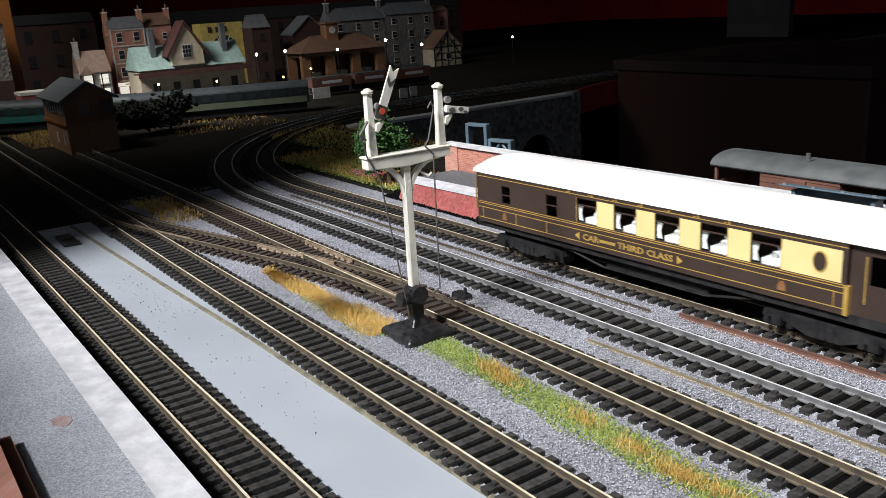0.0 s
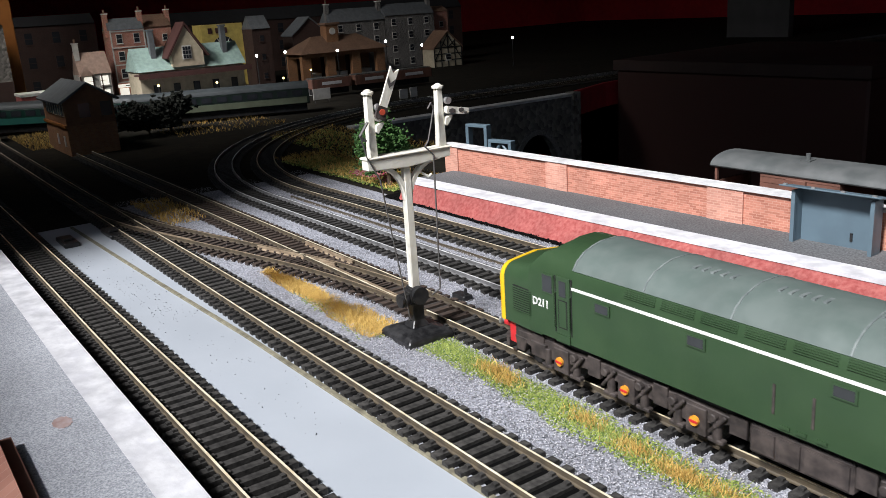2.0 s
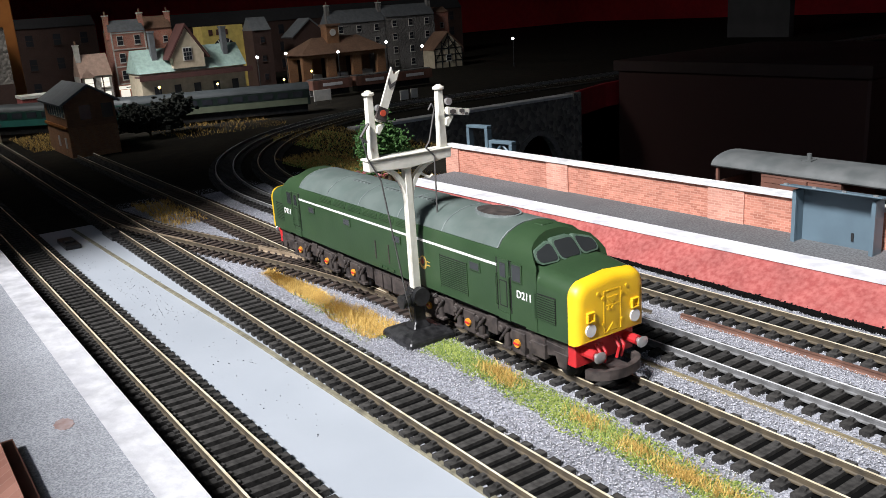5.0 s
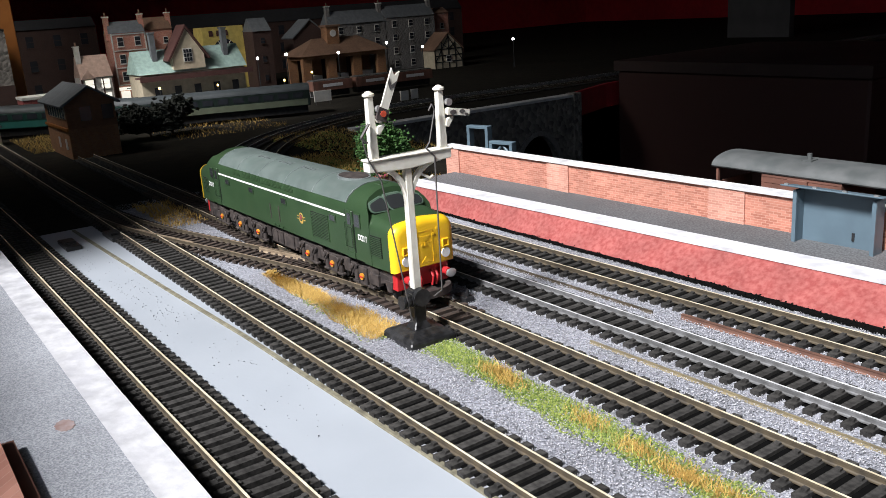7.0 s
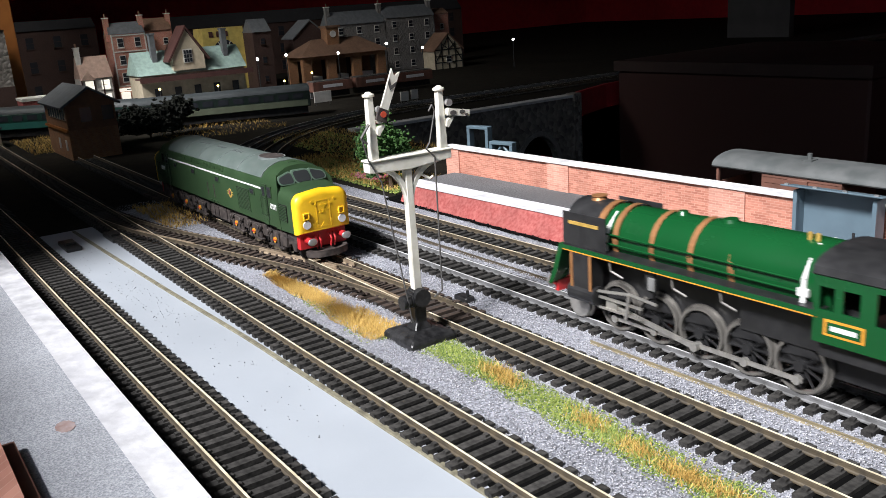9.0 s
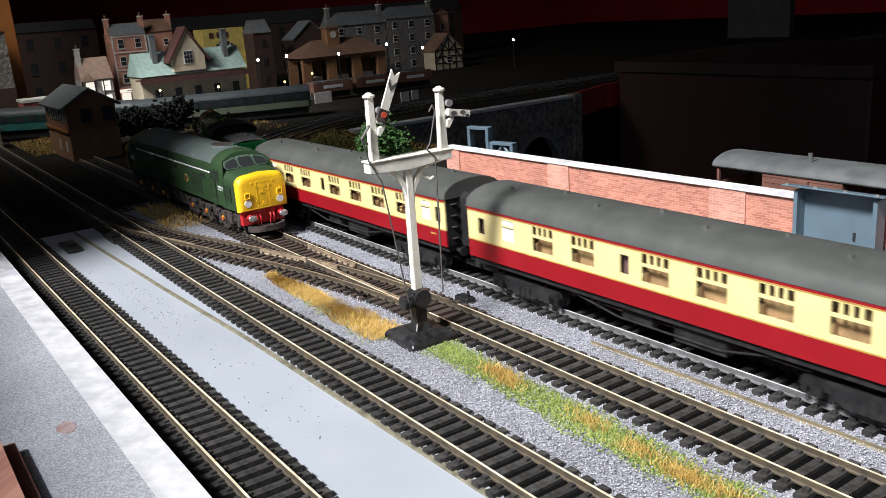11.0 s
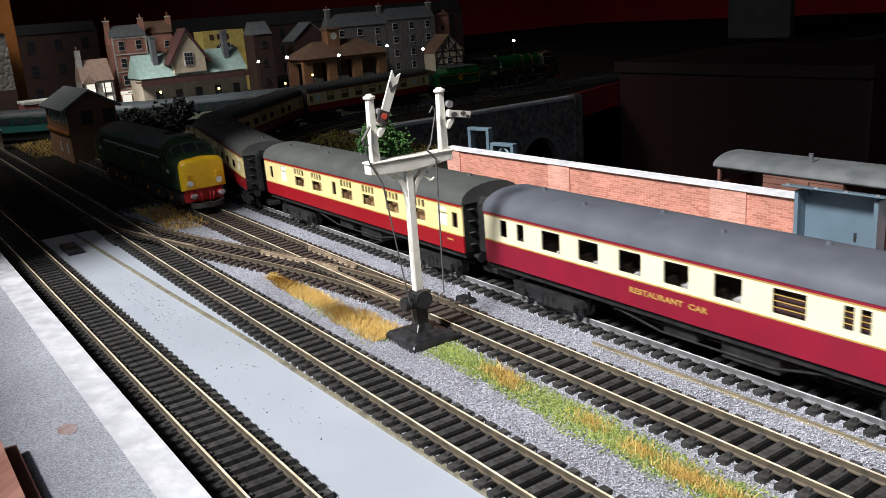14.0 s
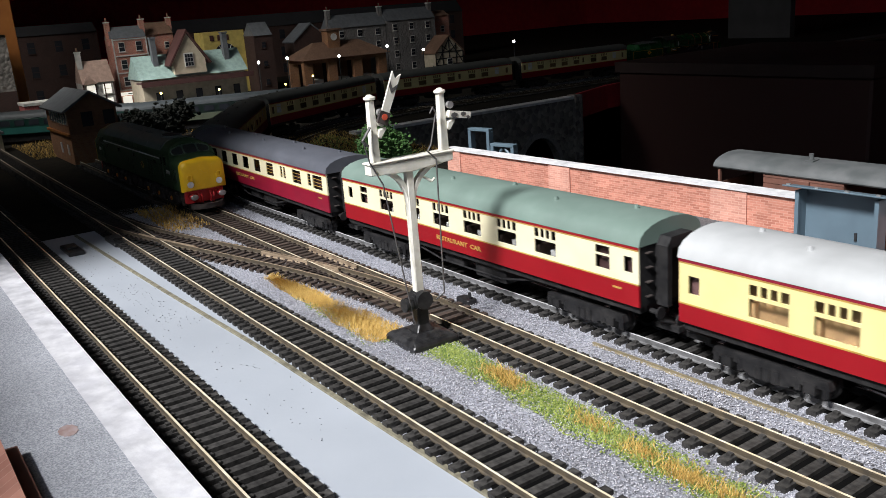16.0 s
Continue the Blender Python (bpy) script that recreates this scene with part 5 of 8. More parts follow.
def steam_locomotive():
    t = thing("steam_locomotive", "bright green steam locomotive with copper boiler bands and tender", "locomotive")
    zc, r = 0.0452, 0.0128
    # boiler, smokebox, firebox
    bm = bmesh.new()
    rings = []
    for x, rr, zz in ((0.0985, r - 0.0006, zc), (0.060, r, zc), (0.030, r + 0.0007, zc + 0.0003), (-0.006, r + 0.0007, zc + 0.0003)):
        rings.append([(x, rr * math.cos(k * math.tau / 32), zz + rr * math.sin(k * math.tau / 32)) for k in range(32)])
    loft(bm, rings)
    boiler = part("boiler", bm, "steam_green", t, smooth=True)
    bm = bmesh.new()
    tube(bm, (0.0985, 0, zc), (0.1180, 0, zc), r - 0.0003, 28)
    tube(bm, (0.1180, 0, zc), (0.1200, 0, zc), r - 0.0022, 24, r - 0.006)
    tube(bm, (0.1195, 0, zc), (0.1212, 0, zc), 0.0012, 8)
    box(bm, 0.1000, 0.1170, -0.0085, 0.0085, 0.0270, 0.0340)
    smoke = part("smokebox", bm, "steam_black", t, smooth=True)
    bm = bmesh.new()
    tube(bm, (0.1090, 0, zc + r - 0.001), (0.1090, 0, zc + r + 0.0007), 0.0036, 16, 0.0028)
    tube(bm, (0.1090, 0, zc + r + 0.0008), (0.1090, 0, zc + r + 0.0013), 0.0034, 16)
    part("chimney", bm, "copper", smoke, "copper coloured chimney ring", smooth=True)
    for x, m_, wd in ((0.0975, "copper", 0.0016), (0.0880, "copper", 0.0013), (0.0690, "copper", 0.0013), (0.0500, "copper", 0.0013), (0.0320, "copper", 0.0013)):
        bm = bmesh.new()
        tube(bm, (x - wd, 0, zc + 0.0001), (x + wd, 0, zc + 0.0001), r + 0.00028 + (0.0004 if x < 0.06 else 0), 32, caps=False)
        tube(bm, (x - wd, 0, zc + 0.0001), (x + wd, 0, zc + 0.0001), r - 0.0004, 32, caps=False)
        part("boiler_band", bm, m_, boiler)
    bm = bmesh.new()
    tube(bm, (0.0640, 0, zc + r - 0.001), (0.0640, 0, zc + r + 0.0012), 0.0030, 14, 0.0018)
    tube(bm, (0.0420, 0, zc + r - 0.001), (0.0420, 0, zc + r + 0.0016), 0.0038, 14, 0.0028)
    part("dome", bm, "steam_green", boiler, smooth=True)
    bm = bmesh.new()
    for x in (0.0085, 0.0055):
        tube(bm, (x, 0.003, zc + r), (x, 0.003, zc + r + 0.003), 0.0008, 8)
    part("safety_valve", bm, "gold", boiler)
    for s in (-1, 1):
        bm = bmesh.new()
        for z in (0.0478, 0.0438):
            wires(bm, [(0.0985, s * (r + 0.0012), z), (0.005, s * (r + 0.0018), z)], 0.0004, 5)
        for x in (0.09, 0.07, 0.05, 0.03, 0.012):
            tube(bm, (x, s * (r - 0.001), 0.0462), (x, s * (r + 0.0016), 0.0462), 0.0003, 4)
        part("boiler_pipe", bm, "steam_green", boiler)
        bm = bmesh.new()
        wires(bm, [(0.0925, s * 0.0060, 0.0553), (0.0925, s * 0.0118, 0.0500), (0.0925, s * 0.0136, 0.0440), (0.0925, s * 0.0130, 0.0380)], 0.0009, 8)
        part("feed_pipe", bm, "white", boiler, "white painted feed pipe")
        bm = bmesh.new()
        wires(bm, [(0.004, s * 0.0040, 0.0577), (0.0035, s * 0.0100, 0.0535), (0.0035, s * 0.0134, 0.0480), (0.0030, s * 0.0142, 0.0420), (0.0030, s * 0.0150, 0.0385)], 0.0009, 8)
        box(bm, 0.0005, 0.0058, *sorted((s * 0.0138, s * 0.0160)), 0.0370, 0.0400)
        box(bm, 0.0012, 0.0050, *sorted((s * 0.0132, s * 0.0150)), 0.0425, 0.0450)
        part("injector_pipe", bm, "white", boiler, "white painted injector pipes")
        # smoke deflector
        d = part("smoke_deflector", bm_box(0.0890, 0.1140, *sorted((s * 0.0168, s * 0.0174)), 0.0405, 0.0550), "steam_black", t, bevel=0.0002)
        part("nameplate", bm_box(0.0930, 0.1100, *sorted((s * 0.0174, s * 0.0178)), 0.0500, 0.0514), "gold", d)
        bm = bmesh.new()
        box(bm, 0.0990, 0.1000, *sorted((s * 0.0118, s * 0.0168)), 0.0440, 0.0446)
        part("stay", bm, "steam_black", d)
        # footplate
        bm = bmesh.new()
        prism(bm, [(0.1140, 0.0405), (0.1140, 0.0385), (0.1185, 0.0260), (0.1215, 0.0205), (0.1235, 0.0205), (0.1208, 0.0265), (0.1160, 0.0405)], "y", *sorted((s * 0.0100, s * 0.0180)))
        box(bm, -0.0050, 0.1140, *sorted((s * 0.0105, s * 0.0180)), 0.0380, 0.0402)
        fp = part("footplate", bm, "steam_green", t)
        part("lining", bm_box(-0.0050, 0.1140, *sorted((s * 0.0180, s * 0.0182)), 0.0380, 0.0384), "orange", fp)
        part("walkway", bm_box(-0.0050, 0.1140, *sorted((s * 0.0105, s * 0.0178)), 0.0402, 0.0405), "steam_black", fp)
        # cylinder
        bm = bmesh.new()
        tube(bm, (0.0955, s * 0.0150, 0.0200), (0.1110, s * 0.0150, 0.0200), 0.0042, 16)
        box(bm, 0.0970, 0.1095, *sorted((s * 0.0110, s * 0.0180)), 0.0200, 0.0380)
        cyl = part("cylinder", bm, "steam_black", t, bevel=0.0002)
        for x in (0.0975, 0.1085):
            part("cylinder_band", bm_box(x - 0.0008, x + 0.0008, *sorted((s * 0.0180, s * 0.0183)), 0.0175, 0.0378), "copper", cyl)
        bm = bmesh.new()
        box(bm, 0.0720, 0.0960, *sorted((s * 0.0142, s * 0.0152)), 0.0195, 0.0205)
        box(bm, 0.0720, 0.0960, *sorted((s * 0.0142, s * 0.0152)), 0.0150, 0.0158)
        wires(bm, [(0.0960, s * 0.0155, 0.0225), (0.0780, s * 0.0155, 0.0250), (0.0640, s * 0.0155, 0.0240)], 0.0007, 6)
        wires(bm, [(0.0780, s * 0.0158, 0.0250), (0.0800, s * 0.0158, 0.0140)], 0.0007, 6)
        part("slide_bar", bm, "rod", t)
        bm = bmesh.new()
        prism(bm, [(0.0655, 0.0265), (0.0690, 0.0265), (0.0695, 0.0380), (0.0650, 0.0380)], "y", *sorted((s * 0.0140, s * 0.0160)))
        part("valve_bracket", bm, "steam_black", t)
        part("lubricator", bm_box(0.0640, 0.0672, *sorted((s * 0.0160, s * 0.0172)), 0.0300, 0.0352), "silver", t, bevel=0.0002)
        for x in (0.0880, 0.0560, 0.0340):
            bm = bmesh.new()
            wires(bm, [(x, s * 0.0165, 0.0380), (x - 0.001, s * 0.0168, 0.0335), (x - 0.006, s * 0.0150, 0.0310)], 0.0005, 5)
            part("drain_pipe", bm, "tyre", t)
    # chassis
    bm = bmesh.new()
    for s in (-1, 1):
        box(bm, -0.0300, 0.1180, *sorted((s * 0.0045, s * 0.0058)), 0.0130, 0.0310)
    box(bm, -0.020, 0.030, -0.0100, 0.0100, 0.0225, 0.0400)
    box(bm, 0.030, 0.110, -0.0060, 0.0060, 0.0300, 0.0380)
    box(bm, -0.0300, 0.1180, -0.0045, 0.0045, 0.0200, 0.0300)
    part("frame", bm, "steam_black", t)
    beam = part("buffer_beam", bm_box(0.1205, 0.1225, -0.0150, 0.0150, 0.0165, 0.0215), "red_paint", t)
    for y in (-0.0112, 0.0112):
        bm = bmesh.new()
        tube(bm, (0.1225, y, 0.0190), (0.1265, y, 0.0190), 0.0018, 10)
        part("buffer_stock", bm, "red_paint", beam)
        bm = bmesh.new()
        tube(bm, (0.1265, y, 0.0190), (0.1285, y, 0.0190), 0.0009, 8)
        tube(bm, (0.1285, y, 0.0190), (0.1294, y, 0.0190), 0.0029, 12)
        part("buffer", bm, "silver", beam)
    wheelset(t, 0.1130, 0.0062, "rod", name="pony_wheel")
    tread, spokes = spoked_wheel()
    for x in DRIVER_X:
        wob = new("driving_wheel", spokes)
        wob.parent, wob.matrix_basis = t, pose(x, 0, RAIL + WHEEL_R)
        tr = new("tread", tread)
        tr.parent = wob
        DRIVERS.append(wob)
    for s in (1, -1):
        bm = bmesh.new()
        box(bm, 0.0040, 0.0920, s * 0.0110 - 0.0005, s * 0.0110 + 0.0005, -0.0008, 0.0008)
        for x in DRIVER_X:
            tube(bm, (x, s * 0.0102, 0), (x, s * 0.0122, 0), 0.0017, 10)
        RODS.append(part("coupling_rod", bm, "rod", t, at=pose(CRANK, 0, RAIL + WHEEL_R)))
        bm = bmesh.new()
        box(bm, -0.0010, 0.0440, s * 0.0128 - 0.0005, s * 0.0128 + 0.0005, -0.0010, 0.0010)
        tube(bm, (0, s * 0.0120, 0), (0, s * 0.0138, 0), 0.0018, 10)
        box(bm, 0.0390, 0.0450, s * 0.0128 - 0.0016, s * 0.0128 + 0.0016, -0.0018, 0.0022)
        RODS.append(part("connecting_rod", bm, "rod", t, at=pose(0.0480 + CRANK, 0, RAIL + WHEEL_R)))
    # cab
    for s in (-1, 1):
        ya, yb = sorted((s * 0.0174, s * 0.0182))
        bm = side_panel([(-0.0100, -0.0050, 0.0412, 0.0490), (-0.0185, -0.0128, 0.0412, 0.0490), (-0.0330, -0.0235, 0.0400, 0.0505)], -0.0320, -0.0030, ya, yb, 0.0300, 0.0532)
        side = part("cab_side", bm, "steam_green", t)
        part("number_plate", bm_box(-0.0205, -0.0070, *sorted((s * 0.0182, s * 0.0184)), 0.0330, 0.0385), "orange", side)
        part("plate_field", bm_box(-0.0196, -0.0079, *sorted((s * 0.0183, s * 0.0185)), 0.0338, 0.0377), "steam_green", side)
        part("plate_bar", bm_box(-0.0180, -0.0095, *sorted((s * 0.0184, s * 0.0187)), 0.0350, 0.0366), "white", side)
    part("cab_front", bm_box(-0.0038, -0.0030, -0.0174, 0.0174, 0.0330, 0.0560), "steam_green", t)
    part("cab_floor", bm_box(-0.0390, -0.0038, -0.0150, 0.0150, 0.0240, 0.0300), "steam_black", t)
    bm = bmesh.new()
    prof = [(0.0188 * math.cos(math.pi * k / 12), 0.0530 + 0.0066 * math.sin(math.pi * k / 12) ** 0.75) for k in range(13)]
    ring = prof + [(y * 0.95, z - 0.0008) for y, z in prof[::-1]]
    loft(bm, [[(x, y, z) for y, z in ring] for x in (-0.0345, -0.0025)])
    part("cab_roof", bm, "steam_black", t, smooth=True)
    # tender
    ten = part("tender", bm_box(-0.1205, -0.0400, -0.0182, 0.0182, 0.0250, 0.0430), "steam_green", t, bevel=0.0006)
    bm = bmesh.new()
    prism(bm, [(-0.0180, 0.0428), (0.0180, 0.0428), (0.0135, 0.0490), (0.0135, 0.0515), (-0.0135, 0.0515), (-0.0135, 0.0490)], "x", -0.1000, -0.0420)
    part("coal_bunker", bm, "steam_green", ten, bevel=0.0004)
    bm = bmesh.new()
    nx, ny = 26, 12
    g = [[bm.verts.new((-0.099 + 0.054 * i / nx, -0.0128 + 0.0256 * j / ny, 0.0512 + (0.0040 * math.sin(math.pi * j / ny) + 0.0014 * noise.noise((i * 1.3, j * 1.3, 4))) * (0.4 + 0.6 * math.sin(math.pi * min(i / nx * 1.1, 1))))) for j in range(ny + 1)] for i in range(nx + 1)]
    for i in range(nx):
        for j in range(ny):
            bm.faces.new((g[i][j], g[i + 1][j], g[i + 1][j + 1], g[i][j + 1]))
    part("coal_load", bm, "coal", ten, "dusty black coal load")
    for s in (-1, 1):
        y = s * 0.0182
        bm = bmesh.new()
        for z in (0.0275, 0.0405):
            box(bm, -0.1180, -0.0430, *sorted((y, y + s * 0.0002)), z - 0.00025, z + 0.00025)
        for x in (-0.1180, -0.0430):
            box(bm, x - 0.0003, x + 0.0003, *sorted((y, y + s * 0.0002)), 0.0275, 0.0405)
        part("lining", bm, "orange", ten)
        bm = bmesh.new()
        box(bm, -0.0835, -0.0725, *sorted((y, y + s * 0.0002)), 0.0352, 0.0364)
        prism(bm, [(-0.0780 + 0.0030 * math.cos(a * math.tau / 18), 0.0358 + 0.0033 * math.sin(a * math.tau / 18)) for a in range(18)], "y", *sorted((y, y + s * 0.0003)))
        emb = part("emblem", bm, "yellow", ten)
        bm = bmesh.new()
        prism(bm, [(-0.0780 + 0.0020 * math.cos(a * math.tau / 18), 0.0364 + 0.0020 * math.sin(a * math.tau / 18)) for a in range(18)], "y", *sorted((y, y + s * 0.0004)))
        part("emblem_disc", bm, "red_paint", emb)
        bm = bmesh.new()
        box(bm, -0.1190, -0.0420, *sorted((s * 0.0125, s * 0.0150)), 0.0150, 0.0255)
        for x in (-0.0530, -0.0800, -0.1070):
            box(bm, x - 0.0040, x + 0.0040, *sorted((s * 0.0140, s * 0.0165)), 0.0085, 0.0180)
            for d in (-0.007, 0.007):
                box(bm, x + d - 0.0022, x + d + 0.0022, *sorted((s * 0.0140, s * 0.0158)), 0.0120, 0.0165)
        part("tender_frame", bm, "chassis_black", ten, bevel=0.0003)
    for x in (-0.0530, -0.0800, -0.1070):
        wheelset(ten, x, 0.0072)
    return t


steam = steam_locomotive()


# ---- more materials ----
def island_mat(name, a, b, rough=0.8):
    m = bpy.data.materials.new(name)
    m.use_nodes = True
    n, l = m.node_tree.nodes, m.node_tree.links
    bs = n["Principled BSDF"]
    bs.inputs["Roughness"].default_value = rough
    geo, mix = n.new("ShaderNodeNewGeometry"), n.new("ShaderNodeMix")
    mix.data_type = "RGBA"
    mix.inputs["A"].default_value, mix.inputs["B"].default_value = (*a, 1), (*b, 1)
    l.new(geo.outputs["Random Per Island"], mix.inputs["Factor"])
    l.new(mix.outputs["Result"], bs.inputs["Base Color"])
    return m


M["granule"] = island_mat("granite_granule", (0.13, 0.13, 0.143), (0.56, 0.56, 0.60))
M["straw"] = island_mat("straw_static_grass", (0.30, 0.16, 0.025), (0.72, 0.50, 0.15))
M["grass"] = island_mat("green_scatter", (0.055, 0.115, 0.016), (0.36, 0.41, 0.10))
M["leaf"] = island_mat("foam_leaf", (0.025, 0.075, 0.015), (0.06, 0.15, 0.03))
# Near-black copy of the foam leaf: the far trees' shade is in the colour.
M["shaded_leaf"] = island_mat("shaded_foam_leaf", (0.006, 0.008, 0.005), (0.015, 0.018, 0.011))
M["bark"] = mat("brown_bark", (0.10, 0.065, 0.04), 0.9, scale=200, bump=0.4)
M["slate"] = mat("grey_slate_roof", (0.13, 0.14, 0.15), 0.7, scale=150, bump=0.3, blotch=0.15)
M["green_roof"] = mat("pale_green_slate", (0.30, 0.42, 0.38), 0.7, scale=150, bump=0.3, blotch=0.12)
M["pink_roof"] = mat("pink_tile_roof", (0.52, 0.36, 0.29), 0.7, scale=150, bump=0.3, blotch=0.1)
M["tile_roof"] = mat("brown_tile_roof", (0.20, 0.115, 0.075), 0.8, scale=250, bump=0.4, blotch=0.25)
M["cream_wall"] = mat("cream_rendered_wall", (0.52, 0.45, 0.33), 0.8, scale=120, bump=0.1, blotch=0.1)
M["maroon_trim"] = mat("dark_maroon_trim", (0.070, 0.028, 0.024), 0.6, scale=100)
M["yellow_wall"] = mat("yellow_wall", (0.55, 0.43, 0.12), 0.8, scale=100, blotch=0.1)
M["grey_stone"] = stone_mat("grey_stone_wall", (0.16, 0.15, 0.145), (0.20, 0.19, 0.18), 300)
M["rubble"] = stone_mat("rubble_stone", (0.10, 0.095, 0.085), (0.22, 0.20, 0.18), 160)
M["town_brick"] = brick_mat("town_red_brick", (0.46, 0.19, 0.13), (0.36, 0.14, 0.10), (0.40, 0.30, 0.26), 0.0035, 0.0012, 0.2)
# Brown brick, darkened further to hold the shade at the back of the town.
M["dark_shaded_brick"] = brick_mat("shaded_brown_brick", (0.055, 0.025, 0.020), (0.042, 0.021, 0.016), (0.06, 0.042, 0.036), 0.0035, 0.0012, 0.2)
M["box_brick"] = brick_mat("orange_brown_brick", (0.30, 0.14, 0.06), (0.22, 0.10, 0.05), (0.28, 0.18, 0.11), 0.0035, 0.0012, 0.2)
M["pale_trim"] = mat("white_window_trim", (0.62, 0.60, 0.56), 0.7, scale=100)
M["town_glass"] = mat("dark_town_window", (0.03, 0.033, 0.04), 0.2, scale=60)
M["lit"] = mat("lit_shop_window", (0.8, 0.8, 0.75), 0.5, scale=80, glow=(1.0, 0.95, 0.82), glow_strength=0.55)
M["bulb"] = mat("lit_white_lamp", (0.9, 0.9, 0.9), 0.3, scale=80, glow=(0.95, 0.98, 1.0), glow_strength=9.0)
M["bulb_warm"] = mat("lit_yellow_lamp", (0.9, 0.8, 0.4), 0.3, scale=80, glow=(1.0, 0.72, 0.18), glow_strength=4.0)
M["teal"] = mat("green_railcar_paint", (0.008, 0.040, 0.030), 0.4, scale=80, blotch=0.08)
M["bottle_green"] = mat("dark_bottle_green", (0.007, 0.018, 0.013), 0.5, scale=80, blotch=0.08)
M["railcar_roof"] = mat("dull_grey_railcar_roof", (0.045, 0.054, 0.058), 0.6, scale=90, blotch=0.15)
M["box_timber"] = mat("brown_box_boards", (0.22, 0.105, 0.050), 0.7, color2=(0.16, 0.075, 0.036), scale=150, bump=0.3, blotch=0.15)
M["olive_band"] = mat("pale_olive_band", (0.13, 0.15, 0.10), 0.5, scale=80, blotch=0.08)
M["teal_band"] = mat("bright_teal_band", (0.02, 0.12, 0.10), 0.5, scale=80, blotch=0.08)
M["van_brown"] = mat("brown_van_planks", (0.15, 0.065, 0.045), 0.7, color2=(0.11, 0.05, 0.035), scale=150, bump=0.3, blotch=0.2, blotch_scale=60)
M["van_roof"] = mat("weathered_grey_van_roof", (0.065, 0.072, 0.072), 0.6, color2=(0.095, 0.10, 0.10), scale=100, bump=0.2, blotch=0.2, blotch_scale=40)
M["orange_wood"] = mat("varnished_orange_wood", (0.30, 0.11, 0.025), 0.45, color2=(0.24, 0.085, 0.018), scale=30, blotch=0.2, blotch_scale=12)
M["rust_stain"] = mat("rust_stain", (0.30, 0.20, 0.18), 0.85, color2=(0.40, 0.34, 0.34), scale=200)
M["grey_ply"] = mat("dim_grey_panel", (0.07, 0.065, 0.065), 0.8, scale=20, blotch=0.2, blotch_scale=6)
M["flower"] = island_mat("pink_flowers", (0.45, 0.06, 0.10), (0.6, 0.35, 0.35))

for k, a, b in ((1, -0.0665, -0.0925), (2, -0.1575, -0.1362)):
    y0, y1 = sorted((a, b))
    tagged(part("track_underlay", bm_box(-0.4, 1.2, y0, y1, 0.0002, 0.0007 if k == 1 else 0.0013), "dark_underlay"), "black underlay strip below the siding track", "underlay", kind="structure")


# ---- loose stuff, scattered ----
def soup(name, verts, faces, material, label, category):
    me = bpy.data.meshes.new(name)
    me.from_pydata(verts.tolist(), [], faces.tolist())
    me.materials.append(M[material])
    return tagged(new(name, me), label, category, kind="stuff")


OCTA = np.array([(1, 0, 0), (-1, 0, 0), (0, 1, 0), (0, -1, 0), (0, 0, 1), (0, 0, -1)], float)
OCTA_F = np.array([(0, 2, 4), (2, 1, 4), (1, 3, 4), (3, 0, 4), (2, 0, 5), (1, 2, 5), (3, 1, 5), (0, 3, 5)])


def granules(name, points, size, material, label, category, seed=1, flatten=0.75):
    rng = np.random.default_rng(seed)
    n = len(points)
    a = rng.normal(size=(n, 3, 3))
    q, _ = np.linalg.qr(a)
    s = rng.uniform(size[0], size[1], (n, 1, 1)) * rng.uniform(0.65, 1.25, (n, 6, 1))
    v = (OCTA[None] * s) @ q
    v[:, :, 2] *= flatten
    v += points[:, None, :]
    f = OCTA_F[None] + (np.arange(n) * 6)[:, None, None]
    return soup(name, v.reshape(-1, 3), f.reshape(-1, 3), material, label, category)


def blades(name, points, length, width, material, label, category, seed=2, lean=0.5):
    rng = np.random.default_rng(seed)
    n = len(points)
    az = rng.uniform(0, math.tau, n)
    ln = rng.uniform(*length, n)
    side = np.stack([np.cos(az), np.sin(az), np.zeros(n)], 1) * (width / 2)
    top = np.stack([rng.normal(0, lean, n) * ln, rng.normal(0, lean, n) * ln, ln * rng.uniform(0.6, 1, n)], 1)
    v = np.stack([points - side, points + side, points + top], 1)
    f = np.arange(n * 3).reshape(n, 3)
    return soup(name, v.reshape(-1, 3), f, material, label, category)


RNG = np.random.default_rng(7)


def spread(n, x0, x1, y0, y1, z0=0.0010, z1=0.0016):
    return np.stack([RNG.uniform(x0, x1, n), RNG.uniform(y0, y1, n), RNG.uniform(z0, z1, n)], 1)


pts = np.concatenate([spread(98000, 0.10, 0.40, -0.332, -0.136), spread(24000, 0.40, 0.72, -0.332, -0.136), spread(500, 0.10, 0.50, -0.137, -0.1345, 0.0004, 0.0008)])
near_t2 = (np.abs(pts[:, 1] + 0.1467) < 0.0125)
pts[near_t2, 2] = 0.0006
keep = np.ones(len(pts), bool)
for line in (straight(3), main_line(4), main_line(5)):
    (p, _), (q, _) = line(0.0), line(0.5)
    mid = p.y + (pts[:, 0] - p.x) * (q.y - p.y) / (q.x - p.x)
    low = np.abs(pts[:, 1] - mid) < 0.0155
    pts[low, 2] = 0.0008 + 0.3 * (pts[low, 2] - 0.0010)
    keep &= (np.abs(pts[:, 1] - mid) > 0.0098) | (RNG.uniform(0, 1, len(pts)) < 0.02)
pts = pts[keep]
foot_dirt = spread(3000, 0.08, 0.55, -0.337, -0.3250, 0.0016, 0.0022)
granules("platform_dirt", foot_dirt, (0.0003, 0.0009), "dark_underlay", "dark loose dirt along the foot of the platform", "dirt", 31)
